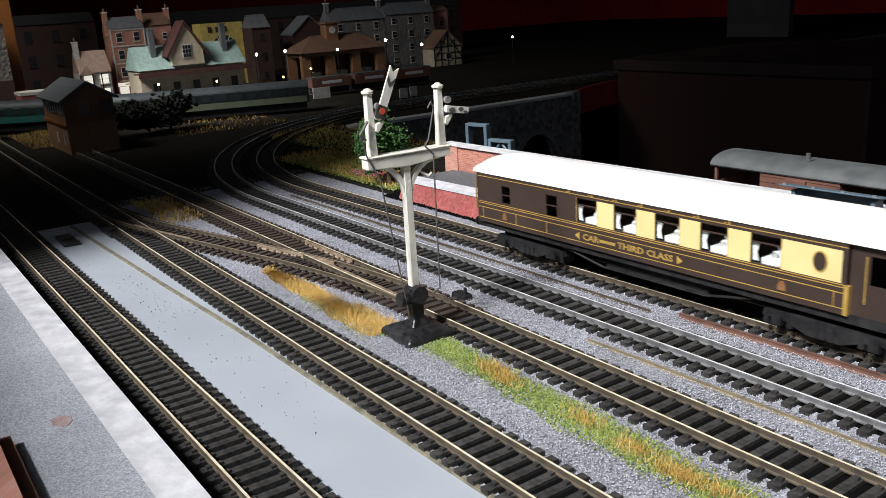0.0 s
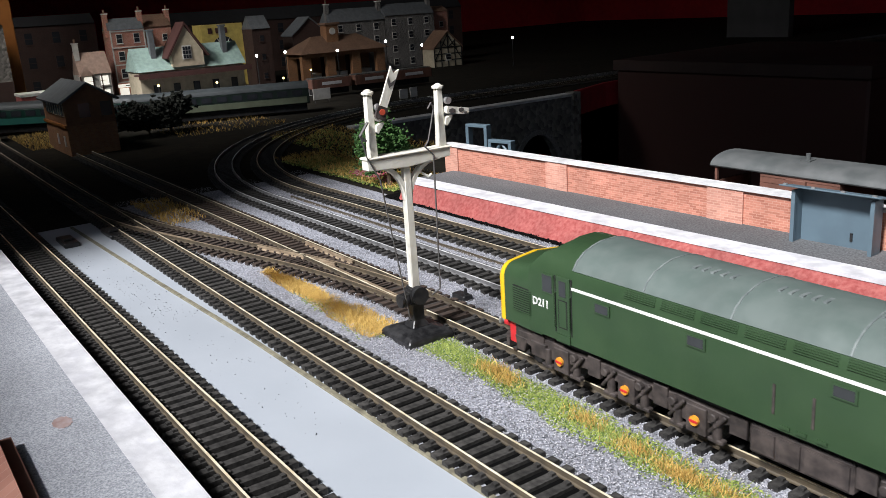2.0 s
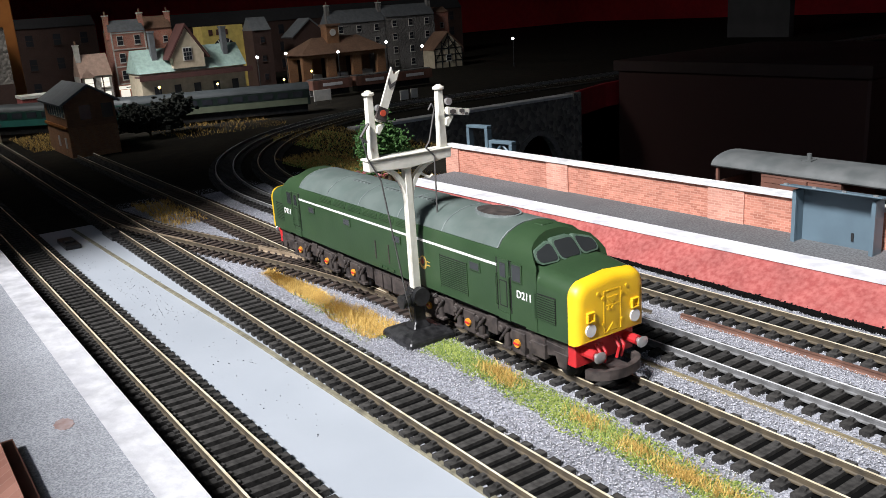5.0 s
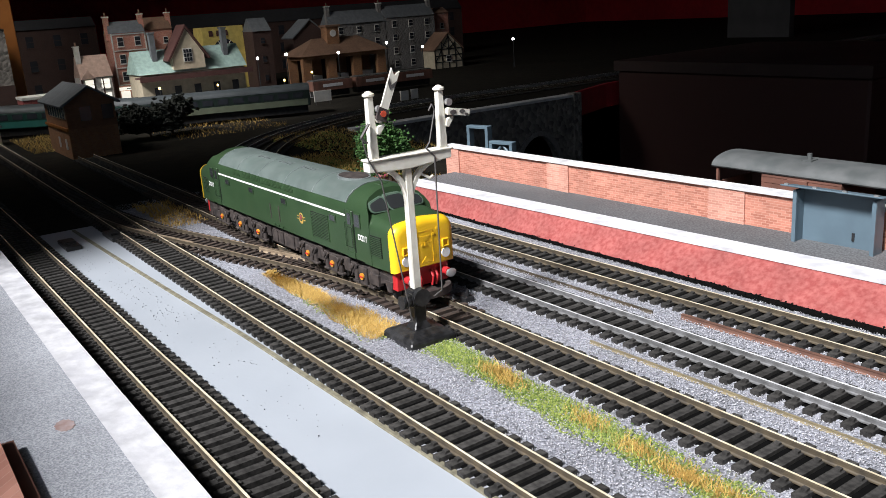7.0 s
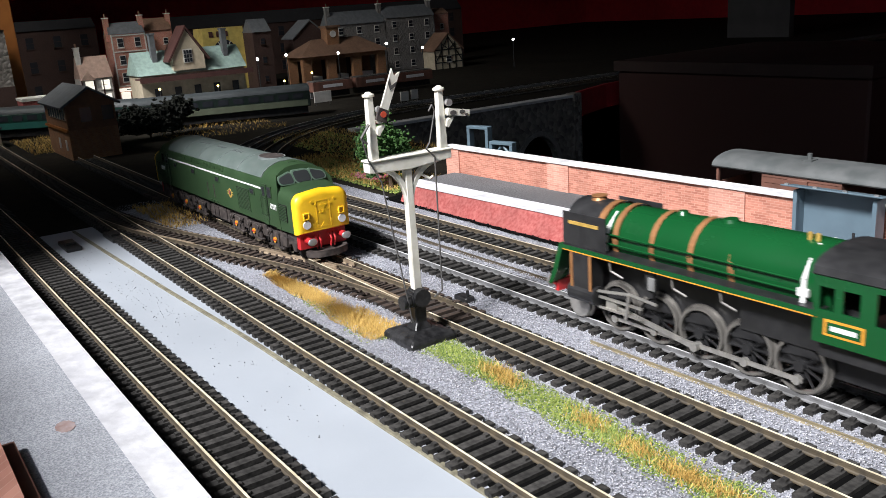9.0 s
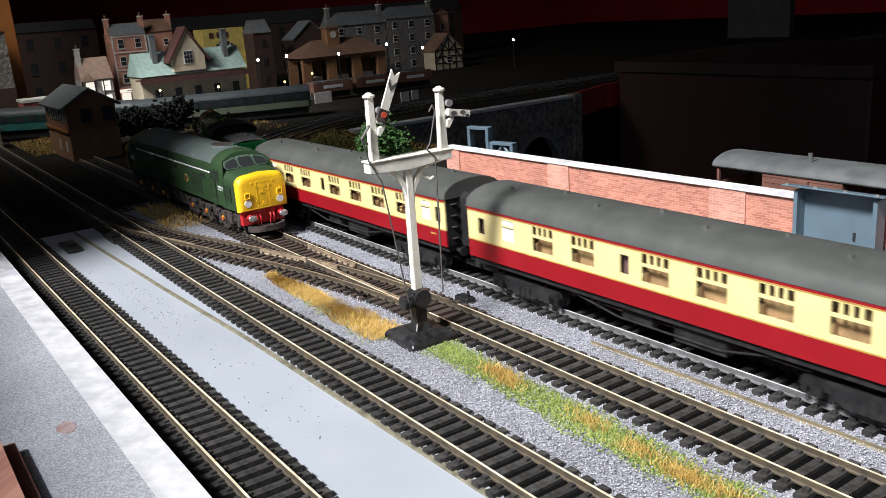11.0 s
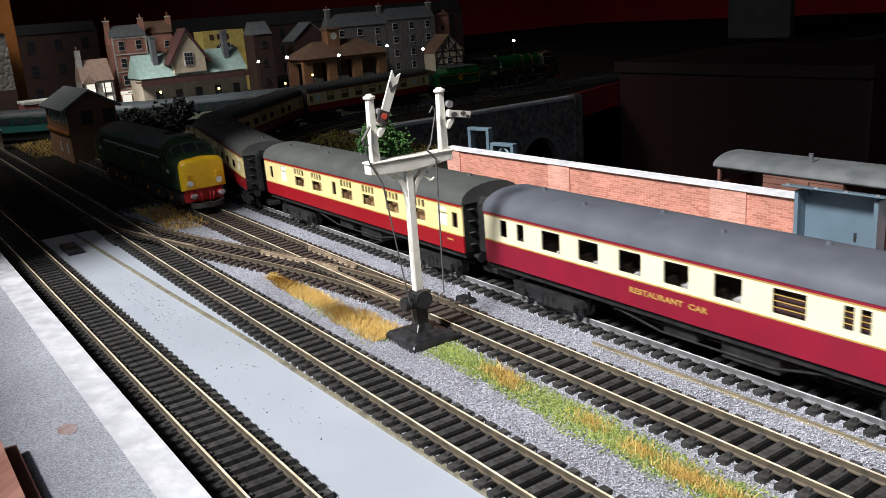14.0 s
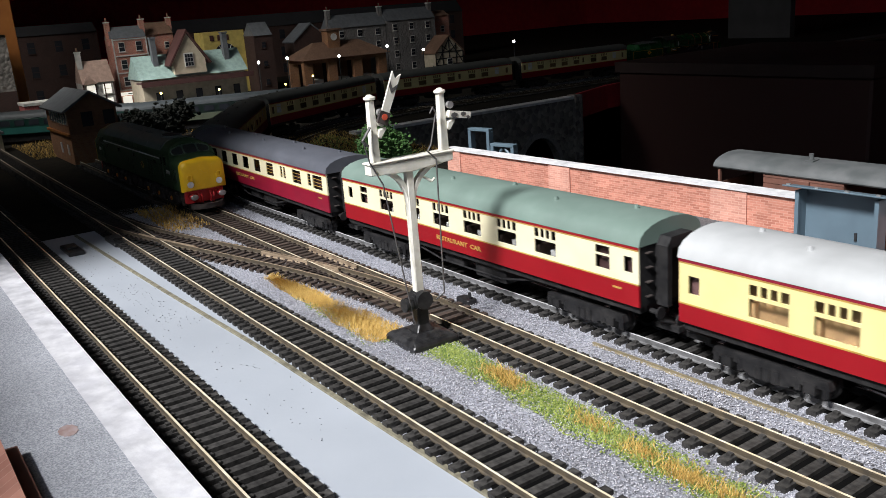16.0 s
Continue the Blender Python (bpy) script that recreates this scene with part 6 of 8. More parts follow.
granules("ballast_granule", pts, (0.00019, 0.00038), "granule", "loose grey and white ballast granules between the tracks", "ballast", 3)


def strip_points(n, a, b, wa, wb, seed, z=0.0012, rag=0.35):
    rng = np.random.default_rng(seed)
    t = rng.uniform(0, 1, n)
    w = (wa * (1 - t) + wb * t) * (1 + rag * np.sin(t * 23 + seed) * np.cos(t * 11))
    off = np.clip(rng.normal(0, 0.5, n), -1, 1) * w
    return np.stack([a[0] + (b[0] - a[0]) * t, a[1] + (b[1] - a[1]) * t + off, np.full(n, z)], 1)


def tuft_points(n, a, b, w, tufts, seed, z=0.0014, r=0.006):
    rng = np.random.default_rng(seed)
    t = rng.uniform(0, 1, tufts)
    c = np.stack([a[0] + (b[0] - a[0]) * t, a[1] + (b[1] - a[1]) * t + rng.uniform(-w, w, tufts)], 1)
    k = rng.integers(0, tufts, n)
    return np.stack([c[k, 0] + rng.normal(0, r * 1.3, n), c[k, 1] + rng.normal(0, r * 0.5, n), np.full(n, z)], 1)


blades("dry_grass", strip_points(11000, (0.314, -0.1785), (0.446, -0.1782), 0.0100, 0.0040, 5, rag=0.15), (0.0014, 0.0036), 0.00032, "straw", "strip of dry yellow static grass beside the signal", "grass", 5)
granules("grass_scatter", strip_points(1800, (0.312, -0.1770), (0.400, -0.1765), 0.0090, 0.0050, 6), (0.0003, 0.0006), "grass", "green scatter under the dry grass", "grass", 6)
granules("grass_scatter", np.concatenate([strip_points(10000, (0.290, -0.1880), (0.120, -0.1835), 0.0074, 0.0084, 8), strip_points(2500, (0.290, -0.1880), (0.120, -0.1835), 0.0078, 0.0088, 12, 0.0017)]), (0.00028, 0.0006), "grass", "strip of bright green scatter between two tracks", "grass", 8)
blades("grass_blade", strip_points(3500, (0.288, -0.1880), (0.122, -0.1835), 0.0072, 0.0084, 9), (0.0010, 0.0028), 0.0004, "grass", "short green grass blades", "grass", 9)
blades("dry_grass", tuft_points(2600, (0.268, -0.1895), (0.128, -0.1835), 0.0022, 8, 10, r=0.0040), (0.0016, 0.0040), 0.00032, "straw", "dry yellow tufts in the green strip", "grass", 10)
blades("bank_grass", np.concatenate([spread(3500, 0.575, 0.80, -0.40, -0.343), spread(2500, 0.70, 0.97, -0.50, -0.40)]), (0.002, 0.006), 0.0007, "straw", "yellow and green rough grass on the bank", "grass", 13)
granules("bank_scatter", np.concatenate([spread(3000, 0.57, 0.78, -0.39, -0.341), spread(1500, 0.70, 0.95, -0.48, -0.40)]), (0.0006, 0.0014), "grass", "green scatter on the bank by the tree", "grass", 14)
granules("bank_flower", spread(260, 0.59, 0.66, -0.372, -0.350, 0.003, 0.006), (0.0007, 0.0013), "flower", "small pink flowers on the bank", "flowers", 15)
blades("far_grass", np.concatenate([spread(900, 0.60, 0.70, -0.200, -0.172), spread(700, 1.05, 1.20, -0.48, -0.33), spread(1200, 1.12, 1.30, -0.225, -0.175)]), (0.002, 0.006), 0.0008, "straw", "patches of rough dry grass near the signal box", "grass", 16)
granules("strip_dirt", np.concatenate([spread(160, 0.25, 0.60, -0.128, -0.100, 0.0003, 0.0005), spread(90, 0.40, 0.50, -0.118, -0.104, 0.0003, 0.0005)]), (0.00012, 0.00035), "black", "specks of dirt on the grey strip", "dirt", 17)


# ---- the junction signal ----
def junction_signal():
    t = thing("junction_signal", "white two-doll bracket signal on a black base, paint flaking", "railway signal", pose(0.3027, -0.1880, 0.0002, 0, 0, -2))
    bm = bmesh.new()
    loft(bm, [[(a * s0, b * s1, z) for a, b in ((-1, -1), (1, -1), (1, 1), (-1, 1))] for s0, s1, z in ((0.0125, 0.0117, 0), (0.0125, 0.0117, 0.0032), (0.0108, 0.0100, 0.0048), (0.0056, 0.0056, 0.0060))])
    base = part("base", bm, "black", t, "worn black base plate", bevel=0.0005)
    bm = bmesh.new()
    loft(bm, [[(a * s0, b * s1, z) for a, b in ((-1, -1), (1, -1), (1, 1), (-1, 1))] for s0, s1, z in ((0.0042, 0.0046, 0.0058), (0.0026, 0.0028, 0.0090), (0.0026, 0.0030, 0.0205), (0.0030, 0.0034, 0.0235))])
    part("pedestal", bm, "black", base, bevel=0.0004)
    bm = bmesh.new()
    tube(bm, (-0.0052, 0.0000, 0.0205), (0.0030, 0.0000, 0.0205), 0.0040, 18)
    part("lever_drum", bm, "black", base, smooth=True)
    bm = bmesh.new()
    for k, rr in enumerate((0.0031, 0.0026, 0.0031, 0.0026, 0.0031)):
        tube(bm, (-0.002, 0.0035 + k * 0.0011, 0.0195), (-0.002, 0.0046 + k * 0.0011, 0.0195), rr, 16)
    part("coil", bm, "black", base, smooth=True)
    bm = bmesh.new()
    loft(bm, [[(a * w, b * w, z) for a, b in ((-1, -1), (1, -1), (1, 1), (-1, 1))] for w, z in ((0.0019, 0.0205), (0.0016, 0.0780))])
    part("post", bm, "white_paint", t, bevel=0.0003)
    bm = bmesh.new()
    loft(bm, [[(-0.0026, y, z0), (0.0026, y, z0), (0.0026, y, z1), (-0.0026, y, z1)] for y, z0, z1 in ((-0.0215, 0.0788, 0.0830), (0.0, 0.0770, 0.0820), (0.0190, 0.0780, 0.0825))])
    box(bm, -0.0031, 0.0031, -0.0222, 0.0197, 0.0824, 0.0834)
    beam = part("bracket_beam", bm, "white_paint", t, bevel=0.0004)
    for s, reach in ((1, 0.0170), (-1, 0.0190)):
        bm = bmesh.new()
        pts = [(0, s * (0.0018 + (reach - 0.004) * (1 - math.cos(a))), 0.0625 + 0.0155 * math.sin(a)) for a in [k * math.pi / 2 / 7 for k in range(8)]]
        loft(bm, [[(-0.0014, y, z), (0.0014, y, z), (0.0014, y - s * 0.0017, z + 0.0012), (-0.0014, y - s * 0.0017, z + 0.0012)] for _, y, z in pts])
        part("curved_brace", bm, "white_paint", beam, bevel=0.0002)
        if s < 0:
            bm = bmesh.new()
            wires(bm, [(0.0, s * 0.0070, 0.0735), (-0.0012, s * 0.0105, 0.0712), (-0.0012, s * 0.0120, 0.0722)], 0.0006, 6)
            part("bracket_hook", bm, "white_paint", beam)
    for y, top, raised in ((0.0150, 0.1085, True), (-0.0185, 0.1075, False)):
        bm = bmesh.new()
        loft(bm, [[(a * w, y + b * w, z) for a, b in ((-1, -1), (1, -1), (1, 1), (-1, 1))] for w, z in ((0.0018, 0.0832), (0.0014, top))])
        d = part("doll_post", bm, "white_paint", t, bevel=0.0003)
        bm = bmesh.new()
        prism(bm, [(0.0026 * math.cos(k * math.tau / 8 + 0.39), y + 0.0026 * math.sin(k * math.tau / 8 + 0.39)) for k in range(8)], "z", top, top + 0.0013)
        tube(bm, (0, y, top + 0.0012), (0, y, top + 0.0022), 0.0020, 8, 0.0010)
        part("cap", bm, "white_paint", d, bevel=0.0003)
        bm = bmesh.new()
        if raised:
            prism(bm, [(-0.0017, -0.002), (0.0017, -0.002), (0.0020, 0.0175), (0.0, 0.0150), (-0.0020, 0.0175)], "x", -0.0005, 0.0005)
        else:
            box(bm, -0.0005, 0.0005, -0.0014, 0.0014, -0.001, 0.0100)
        arm = part("signal_arm", bm, "white_paint", d, "dirty white distant arm" if raised else "stained horizontal arm",
                   at=pose(-0.0030, y - (0.0046 if raised else 0.0030), top - (0.0062 if raised else 0.0090), 24 if raised else 100))
        bm = bmesh.new()
        if raised:
            prism(bm, [(-0.00185, 0.0114), (0.0, 0.0090), (0.00185, 0.0114), (0.0019, 0.0134), (0.0, 0.0110), (-0.0019, 0.0134)], "x", -0.0007, 0.0007)
        else:
            for y_, z_, r_ in ((-0.0003, 0.0015, 0.0011), (0.0004, 0.0060, 0.0009), (-0.0007, 0.0085, 0.0006)):
                prism(bm, [(y_ + r_ * math.cos(k * 1.05) * (1 + 0.3 * math.sin(k * 2.3)), z_ + r_ * 1.6 * math.sin(k * 1.05)) for k in range(6)], "x", -0.0007, 0.0007)
        part("arm_mark", bm, "wire", arm)
        if raised:
            part("spectacle_plate", bm_box(-0.0007, 0.0007, -0.0024, 0.0024, -0.0040, 0.0012), "chassis", arm)
            bm = bmesh.new()
            tube(bm, (-0.0010, 0.0, -0.0010), (0.0010, 0.0, -0.0010), 0.0013, 12)
            part("red_lens", bm, mat("red_spectacle", (0.65, 0.10, 0.05), 0.4, scale=100), arm)
        bm = bmesh.new()
        tube(bm, (-0.0030, y - 0.0032, top - 0.0052), (-0.0012, y - 0.0032, top - 0.0052), 0.0015, 14)
        part("pivot", bm, "silver", d, smooth=True)
        bm = bmesh.new()
        prism(bm, [(y - 0.0012, top - 0.0150), (y - 0.0018, top - 0.0122), (y - 0.0050, top - 0.0112), (y - 0.0052, top - 0.0122), (y - 0.0024, top - 0.0158)], "x", -0.0026, -0.0002)
        tube(bm, (-0.0028, y - 0.0032, top - 0.0092), (-0.0004, y - 0.0032, top - 0.0092), 0.0017, 12)
        part("lamp", bm, "white_paint", d, bevel=0.0002)
        bm = bmesh.new()
        tube(bm, (-0.0032, y - 0.0032, top - 0.0092), (-0.0026, y - 0.0032, top - 0.0092), 0.0007, 8)
        part("lamp_lens", bm, "black", d)
    bm = bmesh.new()
    wires(bm, [(-0.0024, 0.0172, 0.0980), (-0.0030, 0.0215, 0.0930), (-0.0030, 0.0190, 0.0905)], 0.0006, 6)
    wires(bm, [(-0.0030, 0.0212, 0.0925), (-0.0030, 0.0190, 0.0835), (-0.0030, 0.0140, 0.0740), (-0.0045, 0.0060, 0.0130), (-0.0045, 0.0050, 0.0105), (-0.0045, 0.0065, 0.0110)], 0.00034, 6)
    part("pull_wire", bm, "wire", t)
    bm = bmesh.new()
    wires(bm, [(-0.0030, -0.0110, 0.1000), (-0.0030, -0.0128, 0.1025), (-0.0030, -0.0140, 0.1000), (-0.0030, -0.0105, 0.0870), (-0.0030, -0.0085, 0.0845), (-0.0030, -0.0125, 0.0805), (-0.0045, -0.0105, 0.0215), (-0.0045, -0.0060, 0.0195)], 0.00036, 6)
    part("pull_wire", bm, "wire", t)
    return t


junction_signal()


# ---- point motors, spare rails, small trackside things ----
def trackside():
    for x, y in ((0.3270, -0.2305),):
        m = thing("point_lever", "small black point lever box beside the track", "point lever", pose(x, y, 0.001))
        part("lever_box", bm_box(-0.005, 0.005, -0.0028, 0.0028, 0, 0.0030), "black", m, bevel=0.0004)
        bm = bmesh.new()
        tube(bm, (-0.003, 0, 0.003), (-0.003, 0, 0.0062), 0.0008, 8)
        part("lever", bm, "black", m)
    for x, y in ((0.612, -0.1060), (0.612, -0.1360)):
        m = thing("point_motor", "dark point motor housing beside the track", "point motor", pose(x, y, 0.0002))
        bm = bmesh.new()
        box(bm, -0.014, 0.014, -0.0050, 0.0050, 0, 0.0032)
        part("housing", bm, "black", m, bevel=0.0006)
        part("lid", bm_box(-0.006, 0.006, -0.0035, 0.0035, 0.0032, 0.0048), "black", m, bevel=0.0004)
    for a, b, m_, lab in (((0.2376, -0.2851), (0.02, -0.2915), "rust_rail", "loose rusty rail lying on the ballast"), ((0.2457, -0.2368), (0.02, -0.2410), "dull_brass", "loose brass coloured rail lying on the ballast"),
                         ((0.2505, -0.2805), (0.620, -0.2765), "rail_web", "loose dark rail lying between two tracks")):
        d = Vector(b) - Vector(a)
        r = thing("loose_rail", lab, "rail", Matrix.Translation((a[0], a[1], 0.0008)) @ Matrix.Rotation(math.atan2(d.y, d.x), 4, "Z"), group="loose rails")
        bm = bmesh.new()
        k = 1.7 if m_ == "rust_rail" else 1.0
        prism(bm, [(u * k, v * k) for u, v in ((-0.0007, 0.0), (0.0007, 0.0), (0.0003, 0.0004), (0.0003, 0.0010), (0.0005, 0.0014), (-0.0005, 0.0014), (-0.0003, 0.0010), (-0.0003, 0.0004))], "x", 0, d.length)
        part("rail_bar", bm, m_, r)
    k = thing("edging_strip", "thin stained wooden edging strip on the grey board", "edging strip", pose(0, 0, 0))
    bm = bmesh.new()
    n = 30
    rows = []
    for i in range(n + 1):
        x = 0.10 + 0.56 * i / n
        y = float(np.interp(x, (0.10, 0.2375, 0.356, 0.463, 0.5675, 0.68), (-0.1350, -0.1322, -0.1300, -0.1252, -0.1215, -0.1180)))
        rows.append([(x, y - 0.0011, 0.0003), (x, y + 0.0011, 0.0003), (x, y + 0.0009, 0.0011), (x, y - 0.0009, 0.0012)])
    loft(bm, rows)
    part("strip", bm, mat("stained_strip", (0.20, 0.185, 0.13), 0.8, color2=(0.11, 0.10, 0.07), scale=300, bump=0.4, blotch=0.25, blotch_scale=120), k)


trackside()


def shelter():
    t = thing("platform_shelter", "open-fronted blue-grey shelter with flat canopy on the platform", "shelter", pose(0.2050, -0.3795, 0.0154, 0, 0, 2.0))
    L, d, h = 0.0395, 0.0075, 0.0265
    part("back_panel", bm_box(0, L, -d, -d + 0.001, 0, h), "blue_grey", t)
    part("side_panel", bm_box(-0.001, 0.0006, -d, 0.0, 0, h), "blue_grey", t)
    part("side_panel", bm_box(L - 0.0006, L + 0.001, -d, 0.0, 0, h), "blue_grey", t)
    for x in (-0.0012, L - 0.0008):
        part("front_post", bm_box(x, x + 0.002, -0.0006, 0.0010, 0, h), "blue_grey", t)
    bm = bmesh.new()
    loft(bm, [[(x, -d - 0.0005, h), (x, 0.0042, h + 0.0022), (x, 0.0042, h + 0.0030), (x, -d - 0.0005, h + 0.0008)] for x in (-0.0055, L + 0.0065)])
    part("canopy", bm, "blue_grey", t, bevel=0.0002)
    for x in (-0.003, 0.012, 0.027, 0.042):
        part("canopy_bolt", bm_box(x, x + 0.002, 0.0026, 0.0038, h + 0.0026, h + 0.0036), "silver", t)
    part("door_latch", bm_box(0.0120, 0.0132, -d + 0.001, -d + 0.0016, 0.0035, 0.0075), "black", t)


shelter()


def brake_van():
    t = thing("brake_van", "brown planked brake van with open verandahs and grey roof", "railway wagon", pose(0.2680, -0.4325, 0))
    half, w = 0.0545, 0.0165
    part("floor", bm_box(-half, half, -w, w, 0.0175, 0.0200), "van_brown", t)
    body = part("cabin", bm_box(-0.0250, 0.0230, -w, w, 0.0200, 0.0400), "van_brown", t)
    for k in range(6):
        part("plank", bm_box(-0.0250, 0.0230, w, w + 0.0003, 0.0204 + k * 0.0033, 0.0234 + k * 0.0033), "van_brown", body)
    part("lookout", bm_box(-0.0060, 0.0060, w, w + 0.0020, 0.0220, 0.0375), "van_brown", body, bevel=0.0003)
    for x in (-half + 0.001, half - 0.001):
        for y in (-w + 0.001, w - 0.001):
            part("corner_post", bm_box(x - 0.0008, x + 0.0008, y - 0.0008, y + 0.0008, 0.0200, 0.0402), "van_brown", t)
        part("end_rail", bm_box(x - 0.0005, x + 0.0005, -w, w, 0.0200, 0.0300), "van_brown", t)
    for a, b in ((-half, -0.0250), (0.0230, half)):
        part("side_rail", bm_box(a, b, w - 0.0006, w, 0.0200, 0.0295), "van_brown", t)
    prof = [((w + 0.0015) * math.cos(math.pi * k / 12), 0.0396 + 0.0066 * math.sin(math.pi * k / 12)) for k in range(13)]
    bm = bmesh.new()
    ring = prof + [(y * 0.97, z - 0.0008) for y, z in prof[::-1]]
    loft(bm, [[(x, y, z) for y, z in ring] for x in (-half - 0.002, half + 0.002)])
    rf = part("roof", bm, "van_roof", t, "weathered grey roof", smooth=True)
    bm = bmesh.new()
    tube(bm, (0.002, 0.004, 0.0450), (0.002, 0.004, 0.0500), 0.0013, 10)
    box(bm, -0.001, 0.005, 0.001, 0.007, 0.0450, 0.0466)
    part("stove_pipe", bm, "van_roof", rf)
    for x in (-0.028, 0.028):
        wheelset(t, x)
    part("chassis_bar", bm_box(-half, half, -0.0105, 0.0105, 0.0125, 0.0176), "chassis_black", t)


T[7] = track("hidden siding behind the platform wall", lambda s: (Vector((s, -0.4325, 0)), 0.0), 0.05, 0.52, "steel_rail", near=(9, 9))
brake_van()


def girder(x, y, lab, w, h, brace):
    t = thing("steel_frame", lab, "steel frame", pose(x, y, 0, 0, 0, 12), group="blue frames behind the wall")
    for a in (-w / 2, w / 2):
        part("leg", bm_box(a - 0.0016, a + 0.0016, -0.003, 0.003, 0, h), "blue_grey", t, bevel=0.0003)
    part("top_beam", bm_box(-w / 2 - 0.0016, w / 2 + 0.0016, -0.003, 0.003, h, h + 0.0025), "blue_grey", t, bevel=0.0003)
    if brace:
        for k in (-1, 1):
            bm = bmesh.new()
            tube(bm, (k * w / 2, 0, h - 0.012), (0, 0, h), 0.0012, 6)
            part("brace", bm, "blue_grey", t)


girder(0.573, -0.430, "blue-grey steel frame behind the platform wall", 0.020, 0.0400, False)
girder(0.545, -0.432, "low braced blue-grey steel frame", 0.021, 0.0290, True)


def tree(label, x, y, h, r, material, seed, n=900, trunk=0.4, leaf=1.0):
    t = thing("tree", label, "tree", pose(x, y, 0.0005))
    rng = random.Random(seed)
    bm = bmesh.new()
    tube(bm, (0, 0, 0), (0.001, 0, h * trunk), h * 0.035, 8, h * 0.025)
    tips = []
    for k in range(7):
        a = rng.uniform(0, math.tau)
        p = Vector((0.001, 0, h * trunk * rng.uniform(0.8, 1)))
        q = p + Vector((math.cos(a) * r * rng.uniform(0.3, 0.75), math.sin(a) * r * rng.uniform(0.3, 0.75), h * rng.uniform(0.1, 0.5)))
        tube(bm, p, q, h * 0.015, 5, h * 0.006)
        tips.append(q)
    part("trunk", bm, "bark", t)
    rs = np.random.default_rng(seed)
    c = np.array([tuple(q) for q in tips])
    k = rs.integers(0, len(c), n)
    pts = c[k] + rs.normal(0, 1, (n, 3)) * (r * 0.25, r * 0.25, h * 0.095)
    pts[:, 2] = np.clip(pts[:, 2], h * 0.18, h)
    me_ob = granules("crown", pts, (h * 0.012 * leaf, h * 0.030 * leaf), material, "", "", seed)
    for key in ("kind", "label", "category"):
        if key in me_ob:
            del me_ob[key]
    me_ob.parent = t
    return t


tree("small green foam tree on the grassy bank", 0.592, -0.352, 0.064, 0.019, "leaf", 21, 11000, 0.25)
tree("bushy tree with leaves coloured dark for shade", 1.120, -0.315, 0.052, 0.030, "shaded_leaf", 22, 5000, 0.10, 2.4)
tree("bushy tree with leaves coloured dark for shade", 1.125, -0.345, 0.060, 0.024, "shaded_leaf", 23, 5000, 0.10, 2.4)


# ---- the lower end of the room behind the platform: viaduct, cabinet, backdrops ----
def viaduct():
    t = thing("viaduct", "grey rubble stone viaduct wall with an arch and pale coping", "viaduct", pose(0.93, -0.50, 0))
    bm = bmesh.new()
    n = 14
    ca, ra = -0.292, 0.040
    arch = [(ca + ra * math.cos(math.pi * k / n), -0.105 + 0.058 * math.sin(math.pi * k / n)) for k in range(n + 1)]
    def slab(pts):
        prism(bm, pts, "x", -0.012, 0.0)
    slab([(ca + ra, -0.13), (0.0, -0.13), (0.0, 0.0), (ca + ra, 0.0)])
    slab([(-0.36, -0.13), (ca - ra, -0.13), (ca - ra, 0.0), (-0.36, 0.0)])
    for (ya, za), (yb, zb) in zip(arch, arch[1:]):
        slab([(yb, zb), (ya, za), (ya, 0.0), (yb, 0.0)])
    bmesh.ops.remove_doubles(bm, verts=bm.verts, dist=1e-6)
    part("stone_wall", bm, "rubble", t)
    bm = bmesh.new()
    for (ya, za), (yb, zb) in zip(arch, arch[1:]):
        f = lambda y, z: (ca + (y - ca) * 1.17, -0.105 + (z + 0.105) * 1.13)
        prism(bm, [(yb, zb), (ya, za), f(ya, za), f(yb, zb)], "x", -0.0145, -0.012)
    part("arch_ring", bm, "grey_stone", t)
    part("arch_back", bm_box(0.03, 0.034, ca - ra, ca + ra, -0.13, -0.03), "dark_underlay", t)
    part("coping", bm_box(-0.015, 0.004, -0.36, 0.0, 0.0, 0.0035), "coping", t)
    part("end_pier", bm_box(-0.018, 0.0, -0.372, -0.358, -0.13, 0.0055), "rubble", t)


viaduct()
t = thing("red_edging", "red painted edging along the board beyond the viaduct", "edging")
bm = bmesh.new()
pts2 = [(0.926, -0.872), (0.965, -0.97), (0.985, -1.10), (0.985, -1.60)]
for a, b in zip(pts2, pts2[1:]):
    prism(bm, [(a[0] - 0.006, a[1]), (b[0] - 0.006, b[1]), (b[0], b[1]), (a[0], a[1])], "z", -0.03, 0.006)
part("edging_board", bm, mat("red_board_paint", (0.42, 0.02, 0.03), 0.6, scale=80), t)
t = thing("storage_cabinet", "large dark brown cabinet standing behind the layout", "cabinet", pose(0.545, -0.98, -0.90))
part("carcass", bm_box(0, 0.40, -0.35, 0, 0, 0.925), mat("dark_brown_wood", (0.05, 0.018, 0.014), 0.6, scale=30, blotch=0.25), t, bevel=0.003)
part("cabinet_top", bm_box(-0.004, 0.404, -0.354, 0.004, 0.925, 0.940), "cabinet_brown", t)
t = thing("wall_panel", "dim grey panel hung before the red wall", "panel", pose(1.335, -2.0, -0.085))
part("panel", bm_box(0, 0.187, -0.02, 0, 0, 0.45), "grey_ply", t)


